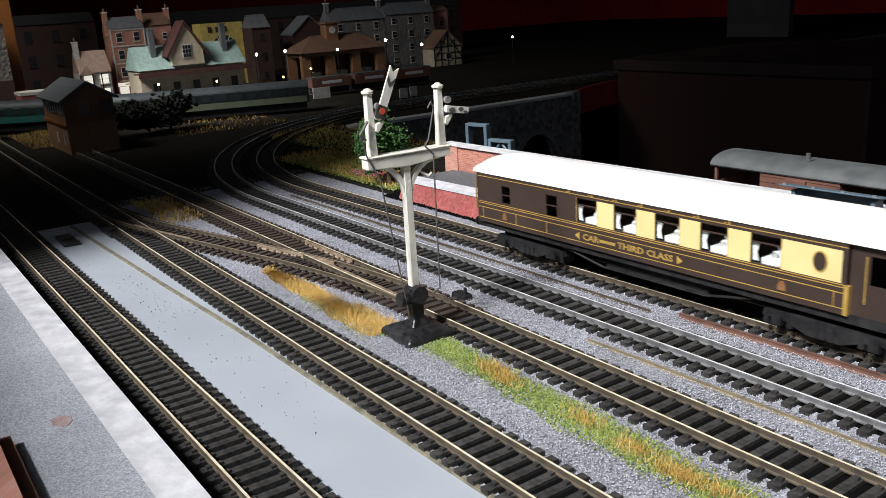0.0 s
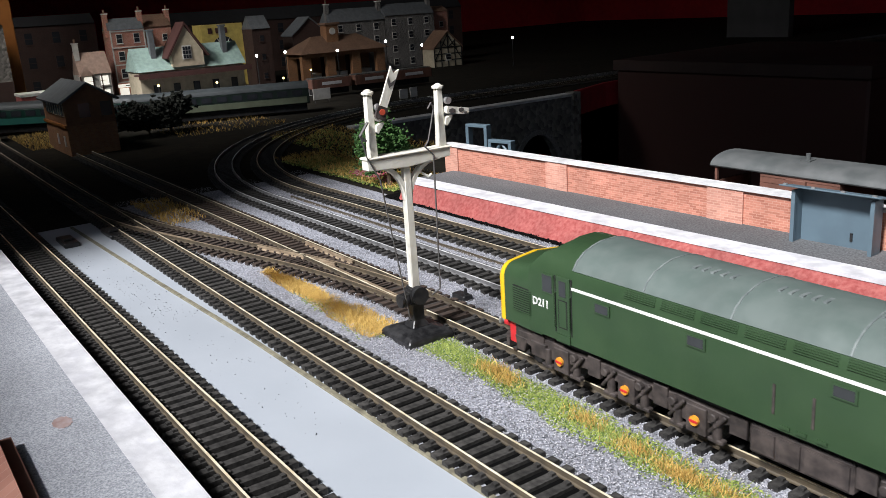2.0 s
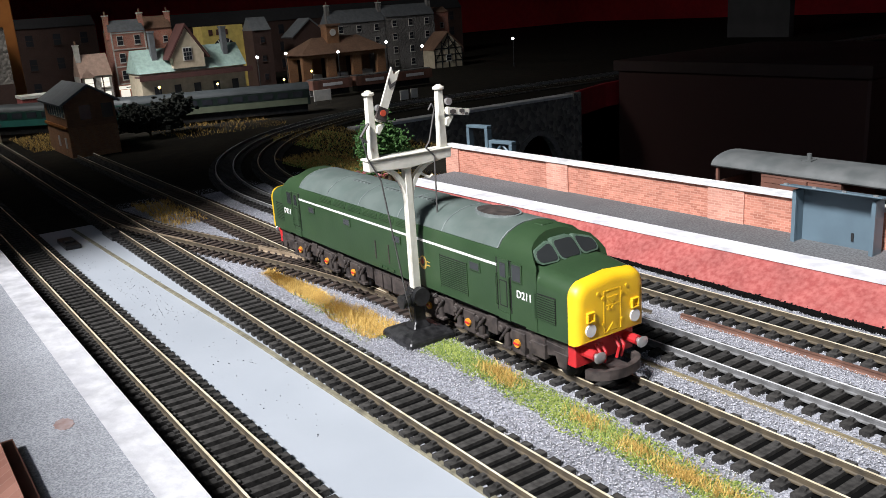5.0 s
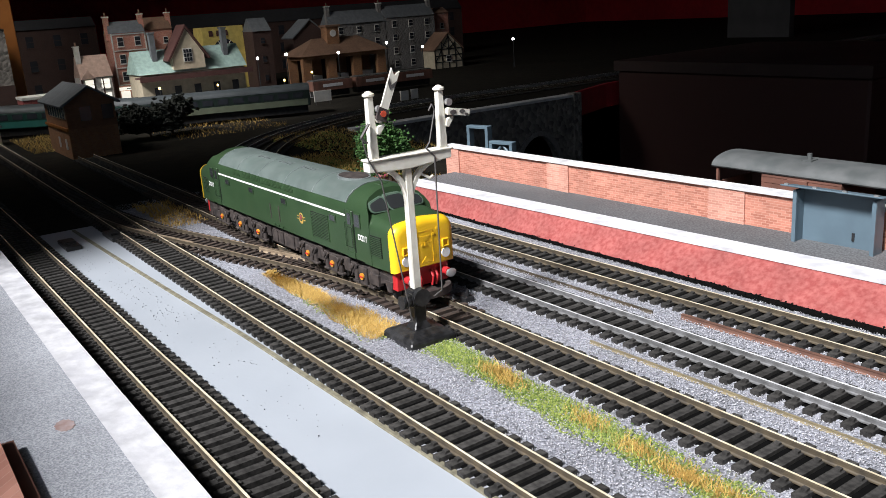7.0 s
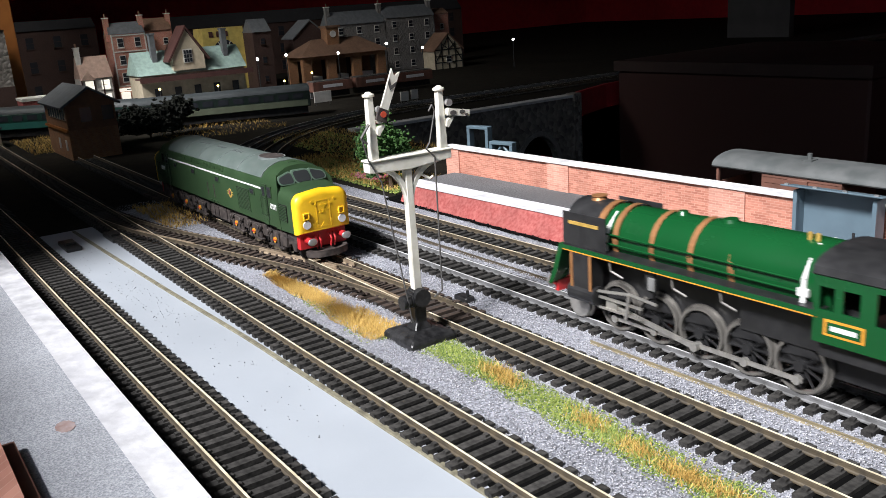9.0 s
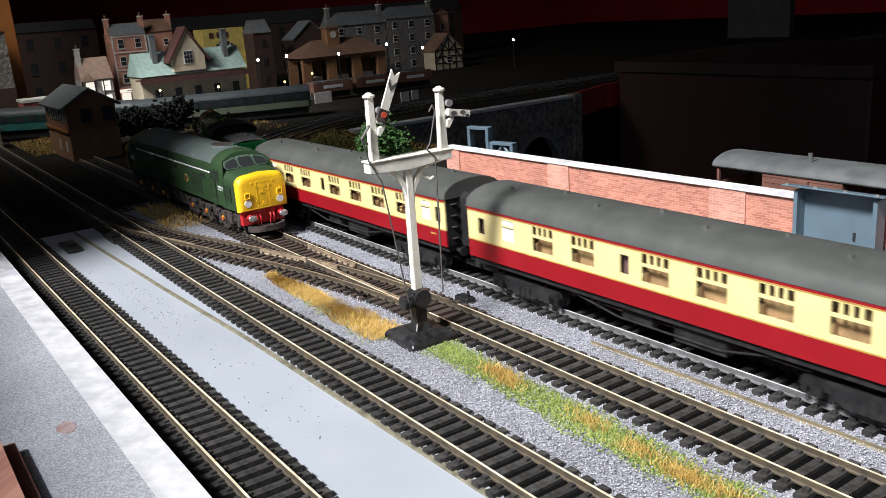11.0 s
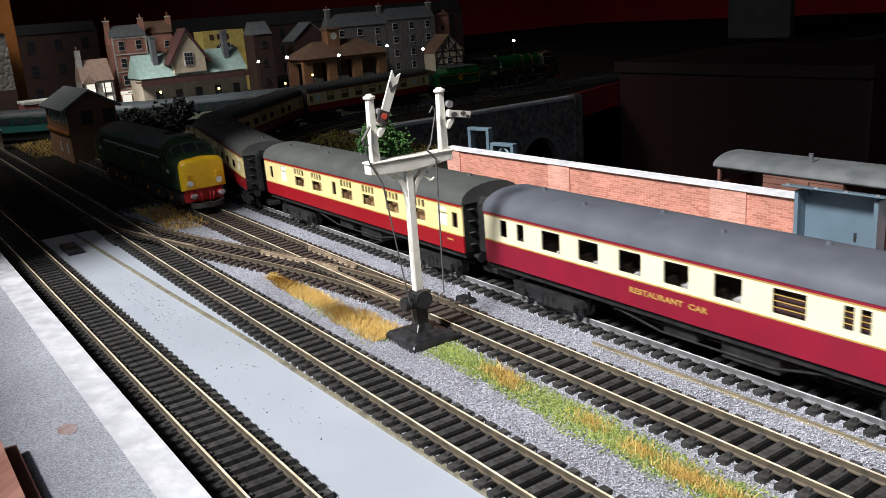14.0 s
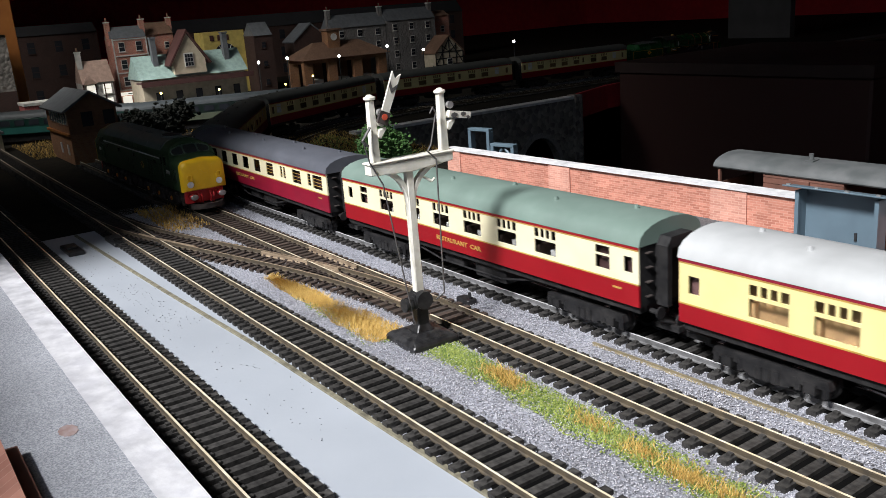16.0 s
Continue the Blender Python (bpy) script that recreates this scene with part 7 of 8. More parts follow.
# ---- the town ----
def house(name, label, x, y0, y1, h, depth, wall, roof, ridge="y", rise=0.02, z0=0.0, floors=2, cols=2, chimneys=(), win=(0.008, 0.011), lit=(), trim="pale_trim", eave=0.003, base_h=0.0, overhang=0.0):
    """A low-relief house whose front stands at x and faces -x."""
    w = abs(y1 - y0)
    t = thing(name, label, "building", pose(x, (y0 + y1) / 2, z0))
    part("wall", bm_box(0, depth, -w / 2, w / 2, 0, h), wall, t)
    bm = bmesh.new()
    if ridge == "y":
        prism(bm, [(-eave, h), (depth + eave, h), (depth / 2, h + rise)], "y", -w / 2 - overhang, w / 2 + overhang)
    else:
        g = bmesh.new()
        prism(g, [(-w / 2, h), (w / 2, h), (0, h + rise)], "x", 0.0002, depth)
        part("gable", g, wall, t)
        for s in (-1, 1):
            prism(bm, [(s * (w / 2 + eave), h - eave * rise / (w / 2)), (0, h + rise), (0, h + rise + 0.003), (s * (w / 2 + eave), h - eave * rise / (w / 2) + 0.003)], "x", -eave, depth + eave)
    part("roof", bm, roof, t)
    for k in range(floors):
        fz = base_h + (h - base_h) * (k + 0.5) / floors
        for c in range(cols):
            y = -w / 2 + w * (c + 0.5) / cols
            wd = part("window", bm_box(-0.0012, 0.0, y - win[0] / 2 - 0.001, y + win[0] / 2 + 0.001, fz - win[1] / 2 - 0.001, fz + win[1] / 2 + 0.001), trim, t)
            part("pane", bm_box(-0.0016, -0.0011, y - win[0] / 2, y + win[0] / 2, fz - win[1] / 2, fz - 0.0005), "lit" if (k, c) in lit else "town_glass", wd)
            part("pane", bm_box(-0.0016, -0.0011, y - win[0] / 2, y + win[0] / 2, fz + 0.0003, fz + win[1] / 2), "lit" if (k, c) in lit else "town_glass", wd)
            part("sill", bm_box(-0.0022, 0.0, y - win[0] / 2 - 0.002, y + win[0] / 2 + 0.002, fz - win[1] / 2 - 0.0022, fz - win[1] / 2 - 0.001), trim, wd)
    for y, hh in chimneys:
        c = part("chimney", bm_box(depth * 0.3, depth * 0.3 + 0.009, y - 0.0045, y + 0.0045, h * 0.9, hh), wall, t)
        part("chimney_cap", bm_box(depth * 0.3 - 0.001, depth * 0.3 + 0.010, y - 0.0055, y + 0.0055, hh, hh + 0.002), "pale_trim", c)
        bm = bmesh.new()
        tube(bm, (depth * 0.3 + 0.0045, y, hh + 0.002), (depth * 0.3 + 0.0045, y, hh + 0.009), 0.0018, 8)
        part("chimney_pot", bm, "tile_roof", c)
    return t


def shopfront(t, w, lit=True):
    part("fascia", bm_box(-0.004, 0.0, -w / 2, w / 2, 0.020, 0.026), "lit" if lit else "pale_trim", t, "white shop sign with unreadable lettering")
    part("sign_bar", bm_box(-0.0046, -0.0040, -w * 0.3, w * 0.3, 0.0222, 0.0242), "slate", t)
    for k in (-1, 0, 1):
        part("shop_window", bm_box(-0.002, 0.0, k * w / 3 - w * 0.13, k * w / 3 + w * 0.13, 0.005, 0.0185), "lit" if lit else "town_glass", t)


h1 = house("brick_terrace_house", "three-storey red brick house over a lit white shop", 1.75, -0.446, -0.512, 0.128, 0.05, "town_brick", "slate", rise=0.022, floors=3, cols=2, chimneys=((0.033, 0.158), (-0.033, 0.160)), base_h=0.030, win=(0.010, 0.016))
shopfront(h1, 0.066)
for z in (0.030, 0.0625, 0.0950, 0.1255):
    part("string_course", bm_box(-0.0018, 0.0, -0.033, 0.033, z - 0.0011, z + 0.0011), "pale_trim", h1)
for y in (-0.0318, 0.0318):
    part("quoin", bm_box(-0.0012, 0.0, y - 0.0012, y + 0.0012, 0.030, 0.128), "pale_trim", h1)
house("pink_brick_house", "pale red brick house with a brown tiled roof", 1.78, -0.516, -0.575, 0.130, 0.05, "town_brick", "tile_roof", rise=0.024, floors=3, cols=2, chimneys=((-0.030, 0.160),))
h2 = house("half_timbered_shop", "small half-timbered shop with lit bay windows and a pink roof", 1.72, -0.372, -0.430, 0.052, 0.05, "pale_trim", "pink_roof", rise=0.040, floors=2, cols=2, chimneys=((0.024, 0.108),), lit=((0, 0), (0, 1), (1, 0), (1, 1)), win=(0.015, 0.017))
bm = bmesh.new()
prism(bm, [(0.004, 0.050), (0.030, 0.050), (0.017, 0.066)], "x", -0.008, 0.012)
part("bay_gable", bm, "pink_roof", h2)
for y in (-0.028, -0.010, 0.006, 0.028):
    part("timber", bm_box(-0.0024, 0.0, y - 0.001, y + 0.001, 0, 0.05), "maroon_trim", h2)
# Brick, slate and window trim of both terraces carry their shade as colour.
house("dark_terrace", "long brown brick terrace coloured dark for deep shade", 1.95, -0.150, -0.47, 0.145, 0.05, "dark_shaded_brick", "shaded_slate", rise=0.02, floors=3, cols=6, win=(0.014, 0.022), trim="dark_shaded_brick")
house("dark_terrace", "long brown brick terrace behind the town, coloured dark for shade", 2.05, -0.60, -1.50, 0.125, 0.05, "dark_shaded_brick", "shaded_slate", rise=0.03, floors=3, cols=12, win=(0.014, 0.022), trim="dark_shaded_brick")
house("narrow_brown_building", "tall narrow dark brown building", 1.68, -0.705, -0.745, 0.112, 0.05, "dark_shaded_brick", "slate", rise=0.026, floors=3, cols=1, trim="dark_shaded_brick")
house("gabled_brown_house", "dark brown gabled house with a wide mullioned window", 1.72, -0.812, -0.895, 0.092, 0.05, "dark_shaded_brick", "slate", ridge="x", rise=0.034, floors=2, cols=1, win=(0.034, 0.018))
house("stone_terrace_house", "grey stone terrace house with a slate roof", 1.72, -0.905, -1.042, 0.112, 0.05, "grey_stone", "slate", rise=0.028, floors=4, cols=3, chimneys=((0.066, 0.150), (-0.066, 0.150)), win=(0.010, 0.013))
house("stone_terrace_house", "tall grey stone terrace house with a slate roof", 1.72, -1.044, -1.178, 0.118, 0.05, "grey_stone", "slate", rise=0.026, floors=4, cols=3, chimneys=((-0.064, 0.150),), win=(0.010, 0.013))
house("red_brick_stack", "narrow red brick building beside the terrace", 1.74, -1.192, -1.232, 0.120, 0.04, "town_brick", "tile_roof", rise=0.012, floors=2, cols=1)


def yellow_hall():
    t = thing("yellow_hall", "yellow theatre front with an arched window and tall wings", "building", pose(1.74, -0.662, 0))
    part("wall", bm_box(0, 0.05, -0.048, 0.040, 0, 0.126), "yellow_wall", t)
    part("wing", bm_box(-0.004, 0.05, -0.083, -0.048, 0, 0.118), "yellow_wall", t)
    for y in (-0.074, -0.058):
        part("tall_window", bm_box(-0.0052, -0.004, y - 0.003, y + 0.003, 0.02, 0.098), "town_glass", t)
    bm = bmesh.new()
    prism(bm, [(-0.004 + 0.026 * math.cos(math.pi * k / 14), 0.072 + 0.030 * math.sin(math.pi * k / 14)) for k in range(15)], "x", -0.002, 0.0)
    a = part("arched_window", bm, "town_glass", t)
    for k in range(1, 6):
        b = math.pi * k / 6
        bm = bmesh.new()
        tube(bm, (-0.0025, -0.004, 0.072), (-0.0025, -0.004 + 0.026 * math.cos(b), 0.072 + 0.030 * math.sin(b)), 0.0008, 5)
        part("glazing_bar", bm, "pale_trim", a)
    bm = bmesh.new()
    tube(bm, (-0.003, -0.004, 0.088), (-0.002, -0.004, 0.088), 0.007, 14)
    part("sign_disc", bm, "red_face", a)
    for k, y in enumerate((0.022, 0.006, -0.010)):
        part("sign_bar", bm_box(-0.0015, 0.0, y - 0.004, y + 0.004, 0.108, 0.119), "maroon_trim", t)


yellow_hall()


def station():
    t = thing("station_building", "cream station building with pale green roof and maroon gable", "building", pose(1.55, -0.530, 0))
    w = 0.192
    part("wall", bm_box(0, 0.07, -w / 2, w / 2, 0, 0.058), "cream_wall", t)
    bm = bmesh.new()
    prism(bm, [(-0.006, 0.056), (0.076, 0.056), (0.035, 0.096)], "y", -w / 2 - 0.003, w / 2 + 0.003)
    part("roof", bm, "green_roof", t, "pale green slate roof")
    g = bmesh.new()
    prism(g, [(-0.020, 0.060), (0.038, 0.060), (0.038, 0.084), (0.009, 0.130), (-0.020, 0.084)], "x", -0.008, 0.034)
    part("gable_wall", g, "cream_wall", t)
    for s in (-1, 1):
        bm = bmesh.new()
        c = 0.009
        prism(bm, [(c + s * 0.036, 0.0750), (c, 0.131), (c, 0.1365), (c + s * 0.0395, 0.0760)], "x", -0.012, 0.034)
        part("gable_roof", bm, "maroon_trim", t)
    wd = part("window", bm_box(-0.0092, -0.008, 0.0015, 0.0185, 0.072, 0.096), "pale_trim", t)
    for i in range(3):
        for j in range(3):
            part("pane", bm_box(-0.0098, -0.0091, 0.003 + i * 0.005, 0.007 + i * 0.005, 0.0735 + j * 0.0072, 0.0795 + j * 0.0072), "town_glass", wd)
    part("canopy", bm_box(-0.030, 0.0, -w / 2 - 0.004, w / 2 + 0.010, 0.050, 0.0525), "maroon_trim", t)
    part("valance", bm_box(-0.031, -0.029, -w / 2 - 0.004, w / 2 + 0.010, 0.045, 0.054), "maroon_trim", t)
    for k in range(5):
        y = -0.075 + k * 0.036
        part("window" if k % 2 else "door", bm_box(-0.0012, 0.0, y - 0.006, y + 0.006, 0.012 if k % 2 else 0.0, 0.032), "town_glass", t)
    for y in (0.062, -0.070):
        part("chimney", bm_box(0.015, 0.026, y - 0.0045, y + 0.0045, 0.07, 0.124), "slate", t)
        part("chimney_cap", bm_box(0.0138, 0.0272, y - 0.0057, y + 0.0057, 0.124, 0.127), "slate", t)
    p = thing("station_platform", "grey station platform before the building", "platform", pose(1.40, -0.55, 0))
    part("platform_slab", bm_box(-0.035, 0.145, -0.12, 0.16, 0, 0.012), "tarmac", p)
    part("platform_edge", bm_box(-0.039, -0.035, -0.12, 0.16, 0, 0.0125), "coping", p)


station()


def market_hall():
    t = thing("market_hall", "open brick market hall with hipped roof and clock turret", "building", pose(1.62, -0.878, 0))
    w, d = 0.190, 0.08
    for y in (-0.088, -0.028, 0.032, 0.088):
        part("brick_pier", bm_box(0, 0.012, y - 0.010, y + 0.010, 0, 0.054), "box_brick", t)
        part("brick_pier", bm_box(d - 0.012, d, y - 0.010, y + 0.010, 0, 0.054), "box_brick", t)
    part("lintel", bm_box(-0.001, d + 0.001, -w / 2, w / 2, 0.048, 0.057), "box_brick", t)
    part("back_wall", bm_box(d - 0.002, d - 0.0005, -w / 2, w / 2, 0, 0.048), "dark_shaded_brick", t)
    bm = bmesh.new()
    loft(bm, [[(a, b, z) for a, b in ((-0.010 + s, -w / 2 - 0.010 + s * 1.1), (d + 0.010 - s, -w / 2 - 0.010 + s * 1.1), (d + 0.010 - s, w / 2 + 0.010 - s * 1.1), (-0.010 + s, w / 2 + 0.010 - s * 1.1))] for s, z in ((0, 0.056), (0.047, 0.088))])
    part("roof", bm, "tile_roof", t)
    part("clock_turret", bm_box(0.018, 0.044, 0.000, 0.028, 0.072, 0.110), "box_brick", t)
    bm = bmesh.new()
    tube(bm, (0.0165, 0.014, 0.097), (0.018, 0.014, 0.097), 0.007, 16)
    part("clock_face", bm, "pale_trim", t)
    part("turret_cap", bm_box(0.015, 0.047, -0.003, 0.031, 0.110, 0.114), "tile_roof", t)
    for y in (-0.060, 0.000, 0.062):
        part("stall_table", bm_box(0.02, 0.05, y - 0.015, y + 0.015, 0.0, 0.014), "pale_trim", t)


market_hall()


def tudor_house():
    t = house("half_timbered_house", "narrow cream half-timbered gabled house", 1.62, -1.105, -1.180, 0.042, 0.05, "cream_wall", "tile_roof", ridge="x", rise=0.034, floors=1, cols=1, win=(0.012, 0.012))
    bm = bmesh.new()
    w = 0.0375
    for y in (-w, -w / 2, 0, w / 2, w):
        box(bm, -0.0010, 0.0, y - 0.0012, y + 0.0012, 0, 0.042 + 0.034 * (1 - abs(y) / w))
    for z in (0.014, 0.028, 0.042):
        box(bm, -0.0011, 0.0, -w, w, z - 0.0012, z + 0.0012)
    for s in (-1, 1):
        tube(bm, (-0.0006, s * w, 0.014), (-0.0006, s * w / 2, 0.042), 0.0011, 4)
        tube(bm, (-0.0006, s * w / 2, 0.042), (-0.0006, 0, 0.070), 0.0011, 4)
        tube(bm, (-0.0006, 0, 0.042), (-0.0006, s * w / 2, 0.056), 0.0011, 4)
    part("timber_frame", bm, "black", t)


tudor_house()


def signal_box():
    t = thing("signal_box", "brick and timber signal box with slate roof in the shade", "signal box", pose(1.03, -0.227, 0))
    w, d = 0.054, 0.115
    part("brick_base", bm_box(0, d, -w / 2, w / 2, 0, 0.034), "box_brick", t)
    up = part("timber_upper", bm_box(0, d, -w / 2, w / 2, 0.034, 0.062), "box_timber", t)
    for k in range(8):
        part("weatherboard", bm_box(-0.0008, 0.0, -w / 2, w / 2, 0.0345 + k * 0.0034, 0.0372 + k * 0.0034), "box_timber", up)
    part("string_course", bm_box(-0.002, d + 0.002, w / 2, w / 2 + 0.0022, 0.0325, 0.0355), "orange_wood", up)
    g = bmesh.new()
    prism(g, [(-w / 2, 0.062), (w / 2, 0.062), (0, 0.0785)], "x", 0.0, d)
    part("gable", g, "box_timber", t)
    for s in (-1, 1):
        bm = bmesh.new()
        prism(bm, [(s * (w / 2 + 0.005), 0.0585), (0, 0.0787), (0, 0.0812), (s * (w / 2 + 0.006), 0.0608)], "x", -0.006, d + 0.006)
        part("roof", bm, "slate", t)
    for k in range(7):
        x = 0.008 + k * 0.013
        part("window", bm_box(x - 0.005, x + 0.005, w / 2, w / 2 + 0.001, 0.045, 0.060), "cream_wall", up)
        part("pane", bm_box(x - 0.004, x + 0.004, w / 2 + 0.0008, w / 2 + 0.0014, 0.046, 0.059), "town_glass", up)
    for y in (-0.018, 0.006):
        part("window", bm_box(-0.0016, -0.0007, y - 0.006, y + 0.006, 0.042, 0.058), "town_glass", up)
    for x in (0.020, 0.055):
        part("base_window", bm_box(x - 0.003, x + 0.003, w / 2, w / 2 + 0.001, 0.010, 0.022), "pale_trim", t)


signal_box()


def green_railcar(x, y, rz, lab, band, paint):
    t = thing("green_railcar", lab, "railway coach", pose(x, y, 0.004, 0, 0, rz), group="green railcars")
    half, w = 0.122, 0.0175
    part("body", bm_box(-half, half, -w, w, 0.010, 0.032), paint, t, bevel=0.001)
    prof = roof_profile(w, 0.032, 0.041)
    bm = bmesh.new()
    loft(bm, [[(x_, y_, z_) for y_, z_ in prof] for x_ in (-half, half)])
    part("roof", bm, "railcar_roof", t, smooth=True)
    for s in (-1, 1):
        part("side_stripe", bm_box(-half + 0.004, half - 0.004, *sorted((s * w, s * (w + 0.0002))), 0.0112, 0.0198), band, t)
        for k in range(11):
            xx = -0.105 + k * 0.021
            part("window", bm_box(xx - 0.007, xx + 0.007, *sorted((s * w, s * (w + 0.0003))), 0.0220, 0.0295), "town_glass", t)
    part("underframe", bm_box(-half + 0.004, half - 0.004, -0.014, 0.014, 0.0, 0.0102), "chassis_black", t)
    return t


green_railcar(1.190, -0.442, 70.7, "dark green railcar with grey roof standing at the station", "olive_band", "bottle_green")
green_railcar(1.309, -0.238, 53, "green railcar beyond the signal box", "teal_band", "teal")


def wagon(x, y, rz, lab):
    t = thing("open_wagon", lab, "railway wagon", pose(x, y, 0.0045, 0, 0, rz), group="open wagons")
    part("body", bm_box(-0.036, 0.036, -0.015, 0.015, 0.010, 0.026), "van_brown", t, bevel=0.0004)
    part("letter_bar", bm_box(-0.018, 0.018, 0.015, 0.0153, 0.016, 0.021), "coping", t)
    part("load", bm_box(-0.034, 0.034, -0.013, 0.013, 0.026, 0.0275), "coal", t)
    part("underframe", bm_box(-0.032, 0.032, -0.010, 0.010, 0.0, 0.010), "chassis_black", t)
    return t


for k in range(3):
    wagon(1.32 - 0.004 * k, -0.680 - 0.080 * k, 87, "dark open goods wagon with coal in the shade")


def sign_board(x, y, z, w, h, lab):
    t = thing("sign_board", lab, "sign", pose(x, y, 0), group="white boards")
    for s in (-1, 1):
        part("leg", bm_box(0, 0.001, s * w * 0.4 - 0.0005, s * w * 0.4 + 0.0005, 0, z), "wire", t)
    part("board", bm_box(-0.001, 0.001, -w / 2, w / 2, z - h, z), "pale_trim", t)


sign_board(1.24, -0.625, 0.022, 0.030, 0.017, "plain pale board beside the line")
sign_board(1.10, -0.690, 0.020, 0.014, 0.014, "small pale board beside the line")
sign_board(1.10, -0.708, 0.021, 0.012, 0.014, "small pale board beside the line")


def street_lamp(x, y, z, warm, lab):
    t = thing("street_lamp", lab, "street lamp", pose(x, y, 0), group="town lamps")
    bm = bmesh.new()
    tube(bm, (0, 0, 0), (0, 0, z), 0.0009, 6)
    tube(bm, (0, 0, 0), (0, 0, 0.008), 0.0018, 6)
    part("lamp_post", bm, "black", t)
    bm = bmesh.new()
    ball(bm, (0, 0, z + 0.0018), 0.0026 if not warm else 0.0021, 8, 6)
    part("lantern", bm, "bulb_warm" if warm else "bulb", t)


for y, z, warm in ((-0.612, 0.069, 0), (-0.667, 0.071, 0), (-0.772, 0.065, 0), (-0.878, 0.074, 0), (-0.960, 0.060, 0), (-1.192, 0.057, 0), (-0.434, 0.036, 1), (-0.534, 0.031, 1), (-0.658, 0.026, 1), (-0.714, 0.035, 1)):
    street_lamp(1.45, y, z, warm, "lit yellow lamp on a thin black post" if warm else "lit white lamp on a thin black post")


# ---- left of the tracks ----
lb = house("brick_mill", "grey and brown brick mill building at the layout's edge", 1.58, -0.050, -0.238, 0.150, 0.05, "rubble", "slate", rise=0.0, floors=2, cols=3)
part("brick_plinth", bm_box(-0.003, -0.0005, -0.094, 0.094, 0.0, 0.060), "dark_shaded_brick", lb)
t = thing("wooden_post", "varnished orange wooden post of the layout frame", "post", pose(1.66, -0.268, 0))
part("upright", bm_box(0, 0.04, 0.0, 0.06, 0, 0.60), "orange_wood", t, bevel=0.001)
t = thing("goods_shed", "low cream-ended shed beside the siding", "shed", pose(1.26, -0.145, 0))
part("wall", bm_box(0, 0.04, -0.016, 0.05, 0, 0.024), "cream_wall", t)
part("roof", bm_box(-0.003, 0.043, -0.019, 0.053, 0.024, 0.0265), "slate", t)
t = thing("red_lorry", "small red lorry with a white roof near the signal box", "lorry", pose(1.42, -0.240, 0.004))
part("body", bm_box(0, 0.05, -0.022, 0.020, 0.004, 0.040), "red_face", t, bevel=0.001)
part("roof", bm_box(-0.001, 0.051, -0.023, 0.021, 0.040, 0.044), "pale_trim", t)
part("wheel_base", bm_box(0.004, 0.046, -0.018, 0.016, -0.002, 0.004), "chassis_black", t)
t = thing("low_brick_wall", "low brick wall with wooden trim on a platform", "wall", pose(0.292, -0.0180, 0.0104))
part("brick_wall", bm_box(-0.30, 0.0, 0.0, 0.03, 0, 0.009), "pale_brick", t)
part("plinth_rail", bm_box(-0.30, 0.002, -0.0045, -0.0005, 0, 0.004), "van_brown", t)
t = thing("rust_stain", "small rusty stain on the platform surface", "stain")
bm = bmesh.new()
prism(bm, [(0.302 + (0.0050 + 0.0004 * math.sin(k * 3.1)) * math.cos(k * math.tau / 28), -0.0395 + (0.0032 + 0.0003 * math.cos(k * 2.3)) * math.sin(k * math.tau / 28)) for k in range(28)], "z", 0.0105, 0.0106)
part("stain", bm, "rust_stain", t)


# ---- what moves ----
LINE4, LINE5 = main_line(4), straight(5)


def on_path(at, s, half):
    """The pose of a vehicle whose two bogies run on the line, half apart from its middle at s."""
    p, q = at(s - half)[0], at(s + half)[0]
    d = q - p
    return Matrix.Translation((p + q) / 2) @ Matrix.Rotation(math.atan2(d.y, d.x), 4, "Z")


def glide(rows, t):
    """A smooth curve through rows of (t, value)."""
    ts, vs = [r[0] for r in rows], [r[1] for r in rows]
    n = len(ts)
    if t <= ts[0]:
        return vs[0] + (t - ts[0]) * (vs[1] - vs[0]) / (ts[1] - ts[0])
    if t >= ts[-1]:
        return vs[-1] + (t - ts[-1]) * (vs[-1] - vs[-2]) / (ts[-1] - ts[-2])
    i = max(k for k in range(n - 1) if ts[k] <= t)
    def slope(k):
        if k == 0:
            return (vs[1] - vs[0]) / (ts[1] - ts[0])
        if k == n - 1:
            return (vs[-1] - vs[-2]) / (ts[-1] - ts[-2])
        return (vs[k + 1] - vs[k - 1]) / (ts[k + 1] - ts[k - 1])
    h = ts[i + 1] - ts[i]
    u = (t - ts[i]) / h
    return (vs[i] * (1 + 2 * u) * (1 - u) ** 2 + slope(i) * h * u * (1 - u) ** 2 + vs[i + 1] * u * u * (3 - 2 * u) + slope(i + 1) * h * u * u * (u - 1))


# middle of the diesel along its track
DIESEL = [(0, -0.056), (0.6, -0.002), (1, 0.032), (1.5, 0.0762), (2, 0.1215), (2.5, 0.1668), (3, 0.2069), (3.5, 0.2470), (4, 0.2801), (4.2, 0.2943), (6.3, 0.4071),
          (6.5, 0.4210), (7, 0.4592), (7.5, 0.4934), (8, 0.5190), (8.5, 0.5443), (9, 0.5640), (11.5, 0.6720), (12, 0.6957), (12.5, 0.7220), (13, 0.7406), (13.5, 0.7553), (14, 0.7626), (16, 0.7630)]
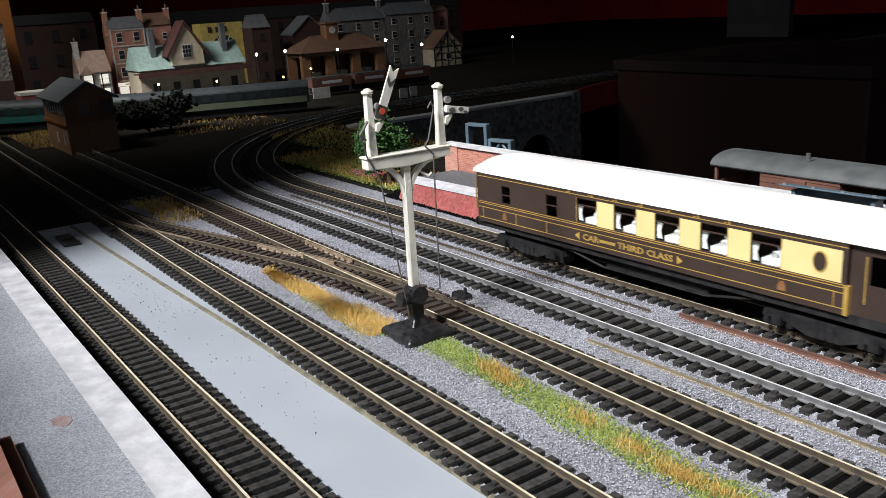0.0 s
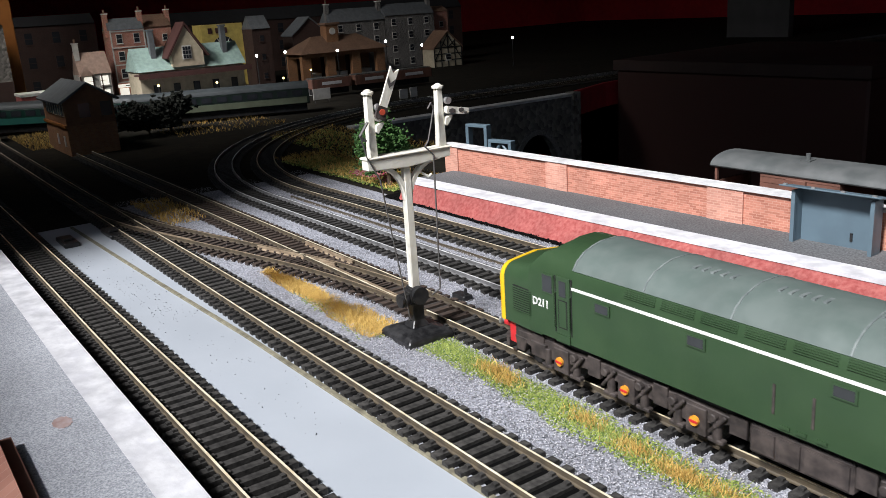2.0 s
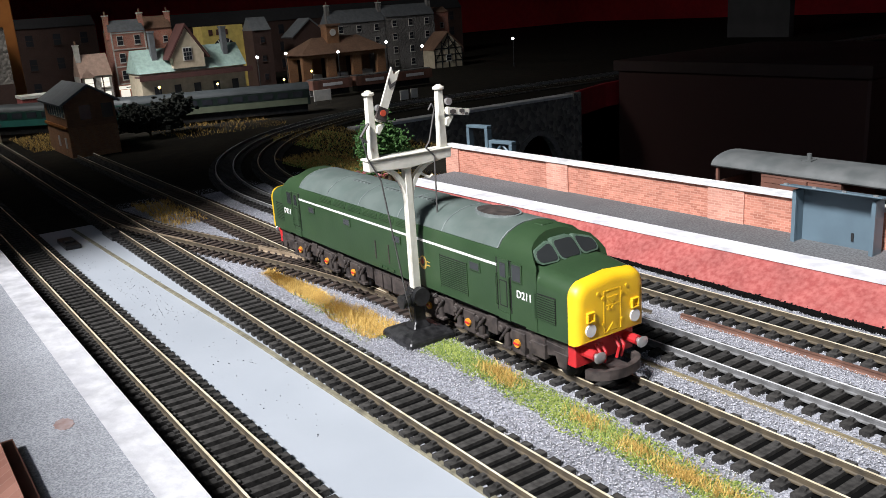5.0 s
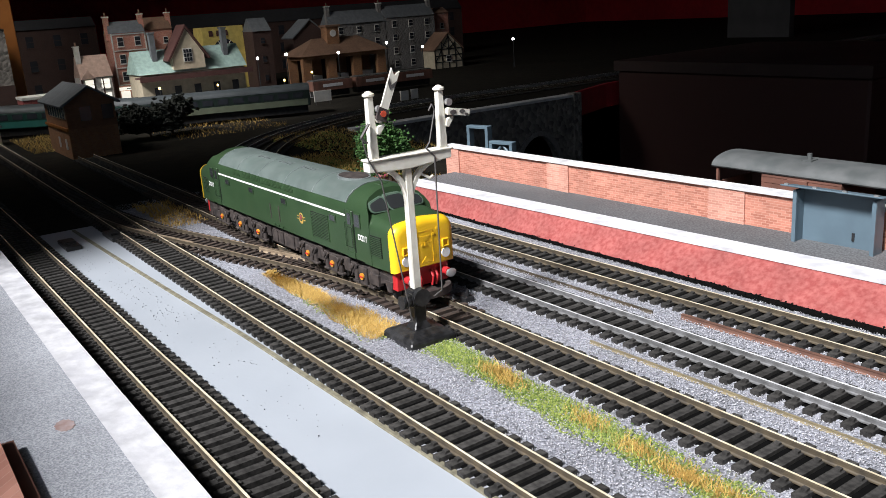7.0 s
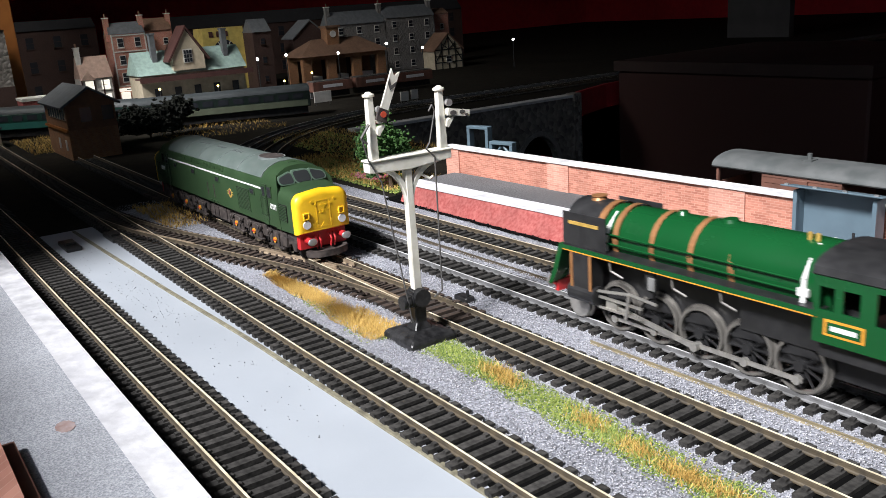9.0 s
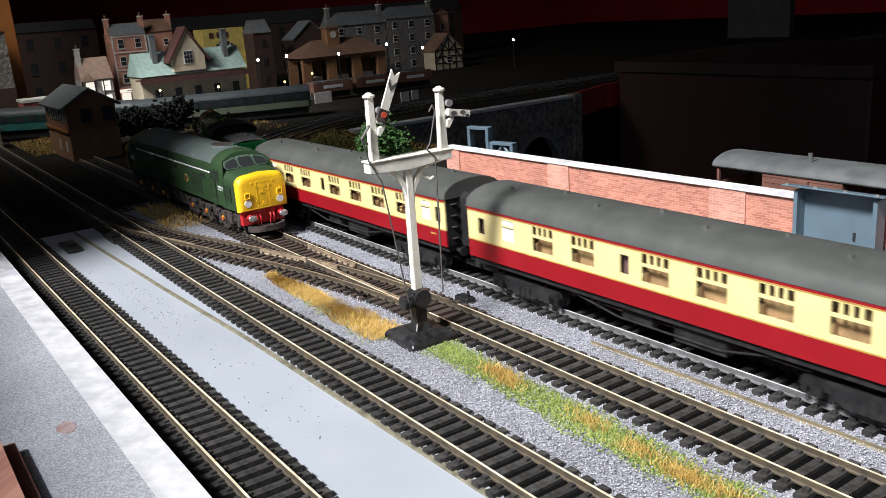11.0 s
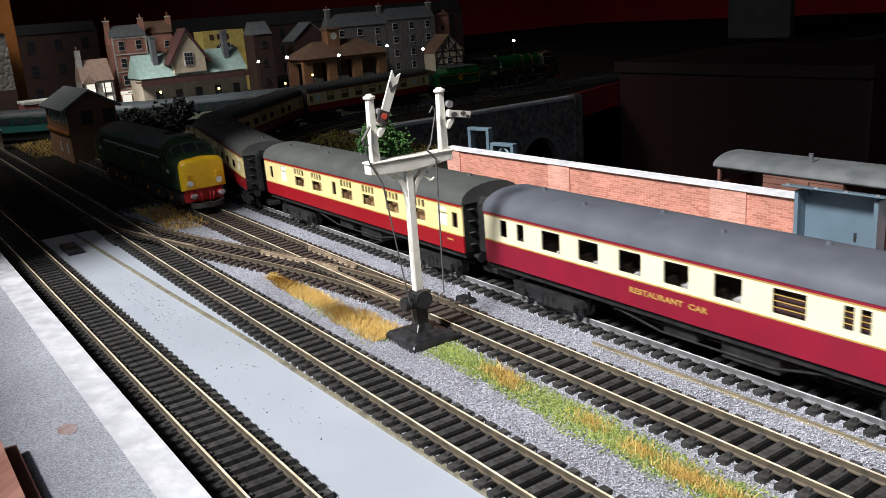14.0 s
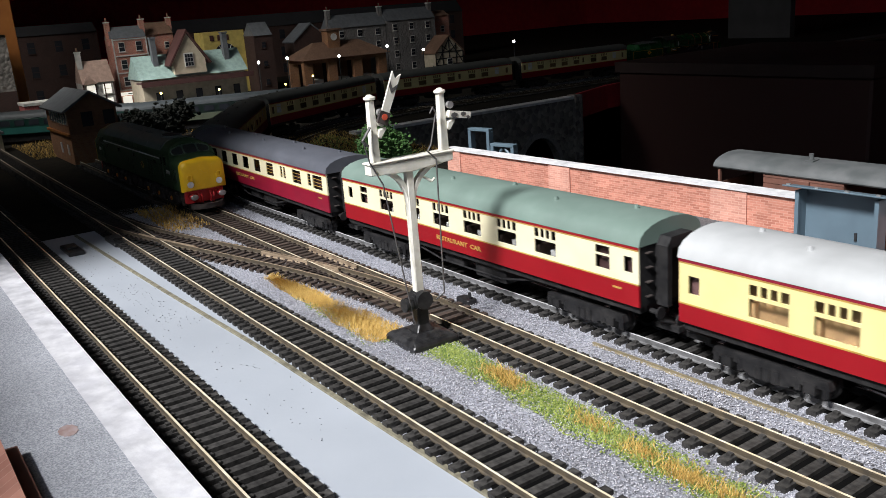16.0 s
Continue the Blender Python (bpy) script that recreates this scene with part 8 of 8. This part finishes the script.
# front of the express along its line
EXPRESS = [(0, -2.10), (4, -1.04), (8, 0.010), (8.5, 0.147), (9, 0.283), (9.2, 0.337), (11.3, 0.939), (12.5, 1.239), (13.5, 1.489), (14, 1.611), (14.5, 1.7265), (15, 1.832), (15.5, 1.930), (16, 2.024)]
# behind the front: middles of the coaches
GAPS = [0.257, 0.5135, 0.7702, 1.0268, 1.2825, 1.5543, 1.8112, 2.068]
PULLMAN = [(0, 0.2585), (0.5, 0.1500), (1, 0.0450), (16, -3.05)]


def motions():
    times = [i * 0.25 for i in range(65)]
    walk(diesel, [(t, on_path(straight(3), glide(DIESEL, t), 0.07)) for t in times])
    walk(pullman, [(t, on_path(LINE5, glide(PULLMAN, t), 0.08)) for t in (0, 0.5, 1, 1.5, 4, 8, 12, 16)])
    walk(steam, [(t, on_path(LINE4, glide(EXPRESS, t) - 0.132, 0.06)) for t in times])
    for k, coach in enumerate(coaches):
        walk(coach, [(t, on_path(LINE4, glide(EXPRESS, t) - (GAPS[k] + GAPS[k + 1]) / 2, 0.08)) for t in times])
    # the driving wheels turn and the rods go round with them while the engine is in view
    for t0, t1 in ((8.0, 11.5),):
        steps = [t0 + i / 30 for i in range(int((t1 - t0) * 30) + 1)]
        angle = {t: (glide(EXPRESS, t) - glide(EXPRESS, t0)) / WHEEL_R for t in steps}
        spots = [(0.0, angle[steps[0]])] + [(t, angle[t]) for t in steps] + [(16.0, angle[steps[-1]])]
        for x, wheel in zip(DRIVER_X, DRIVERS):
            walk(wheel, [(t, Matrix.Translation((x, 0, RAIL + WHEEL_R)) @ Matrix.Rotation(a, 4, "Y")) for t, a in spots])
        for k, bar in enumerate(RODS):
            x0 = 0.0 if k % 2 == 0 else 0.0480
            walk(bar, [(t, Matrix.Translation((x0 + CRANK * math.cos(a), 0, RAIL + WHEEL_R - CRANK * math.sin(a)))
                        @ (Matrix.Identity(4) if k % 2 == 0 else Matrix.Rotation(-math.asin((CRANK * math.sin(a) + 0.0022) / 0.047), 4, "Y"))) for t, a in spots])


motions()
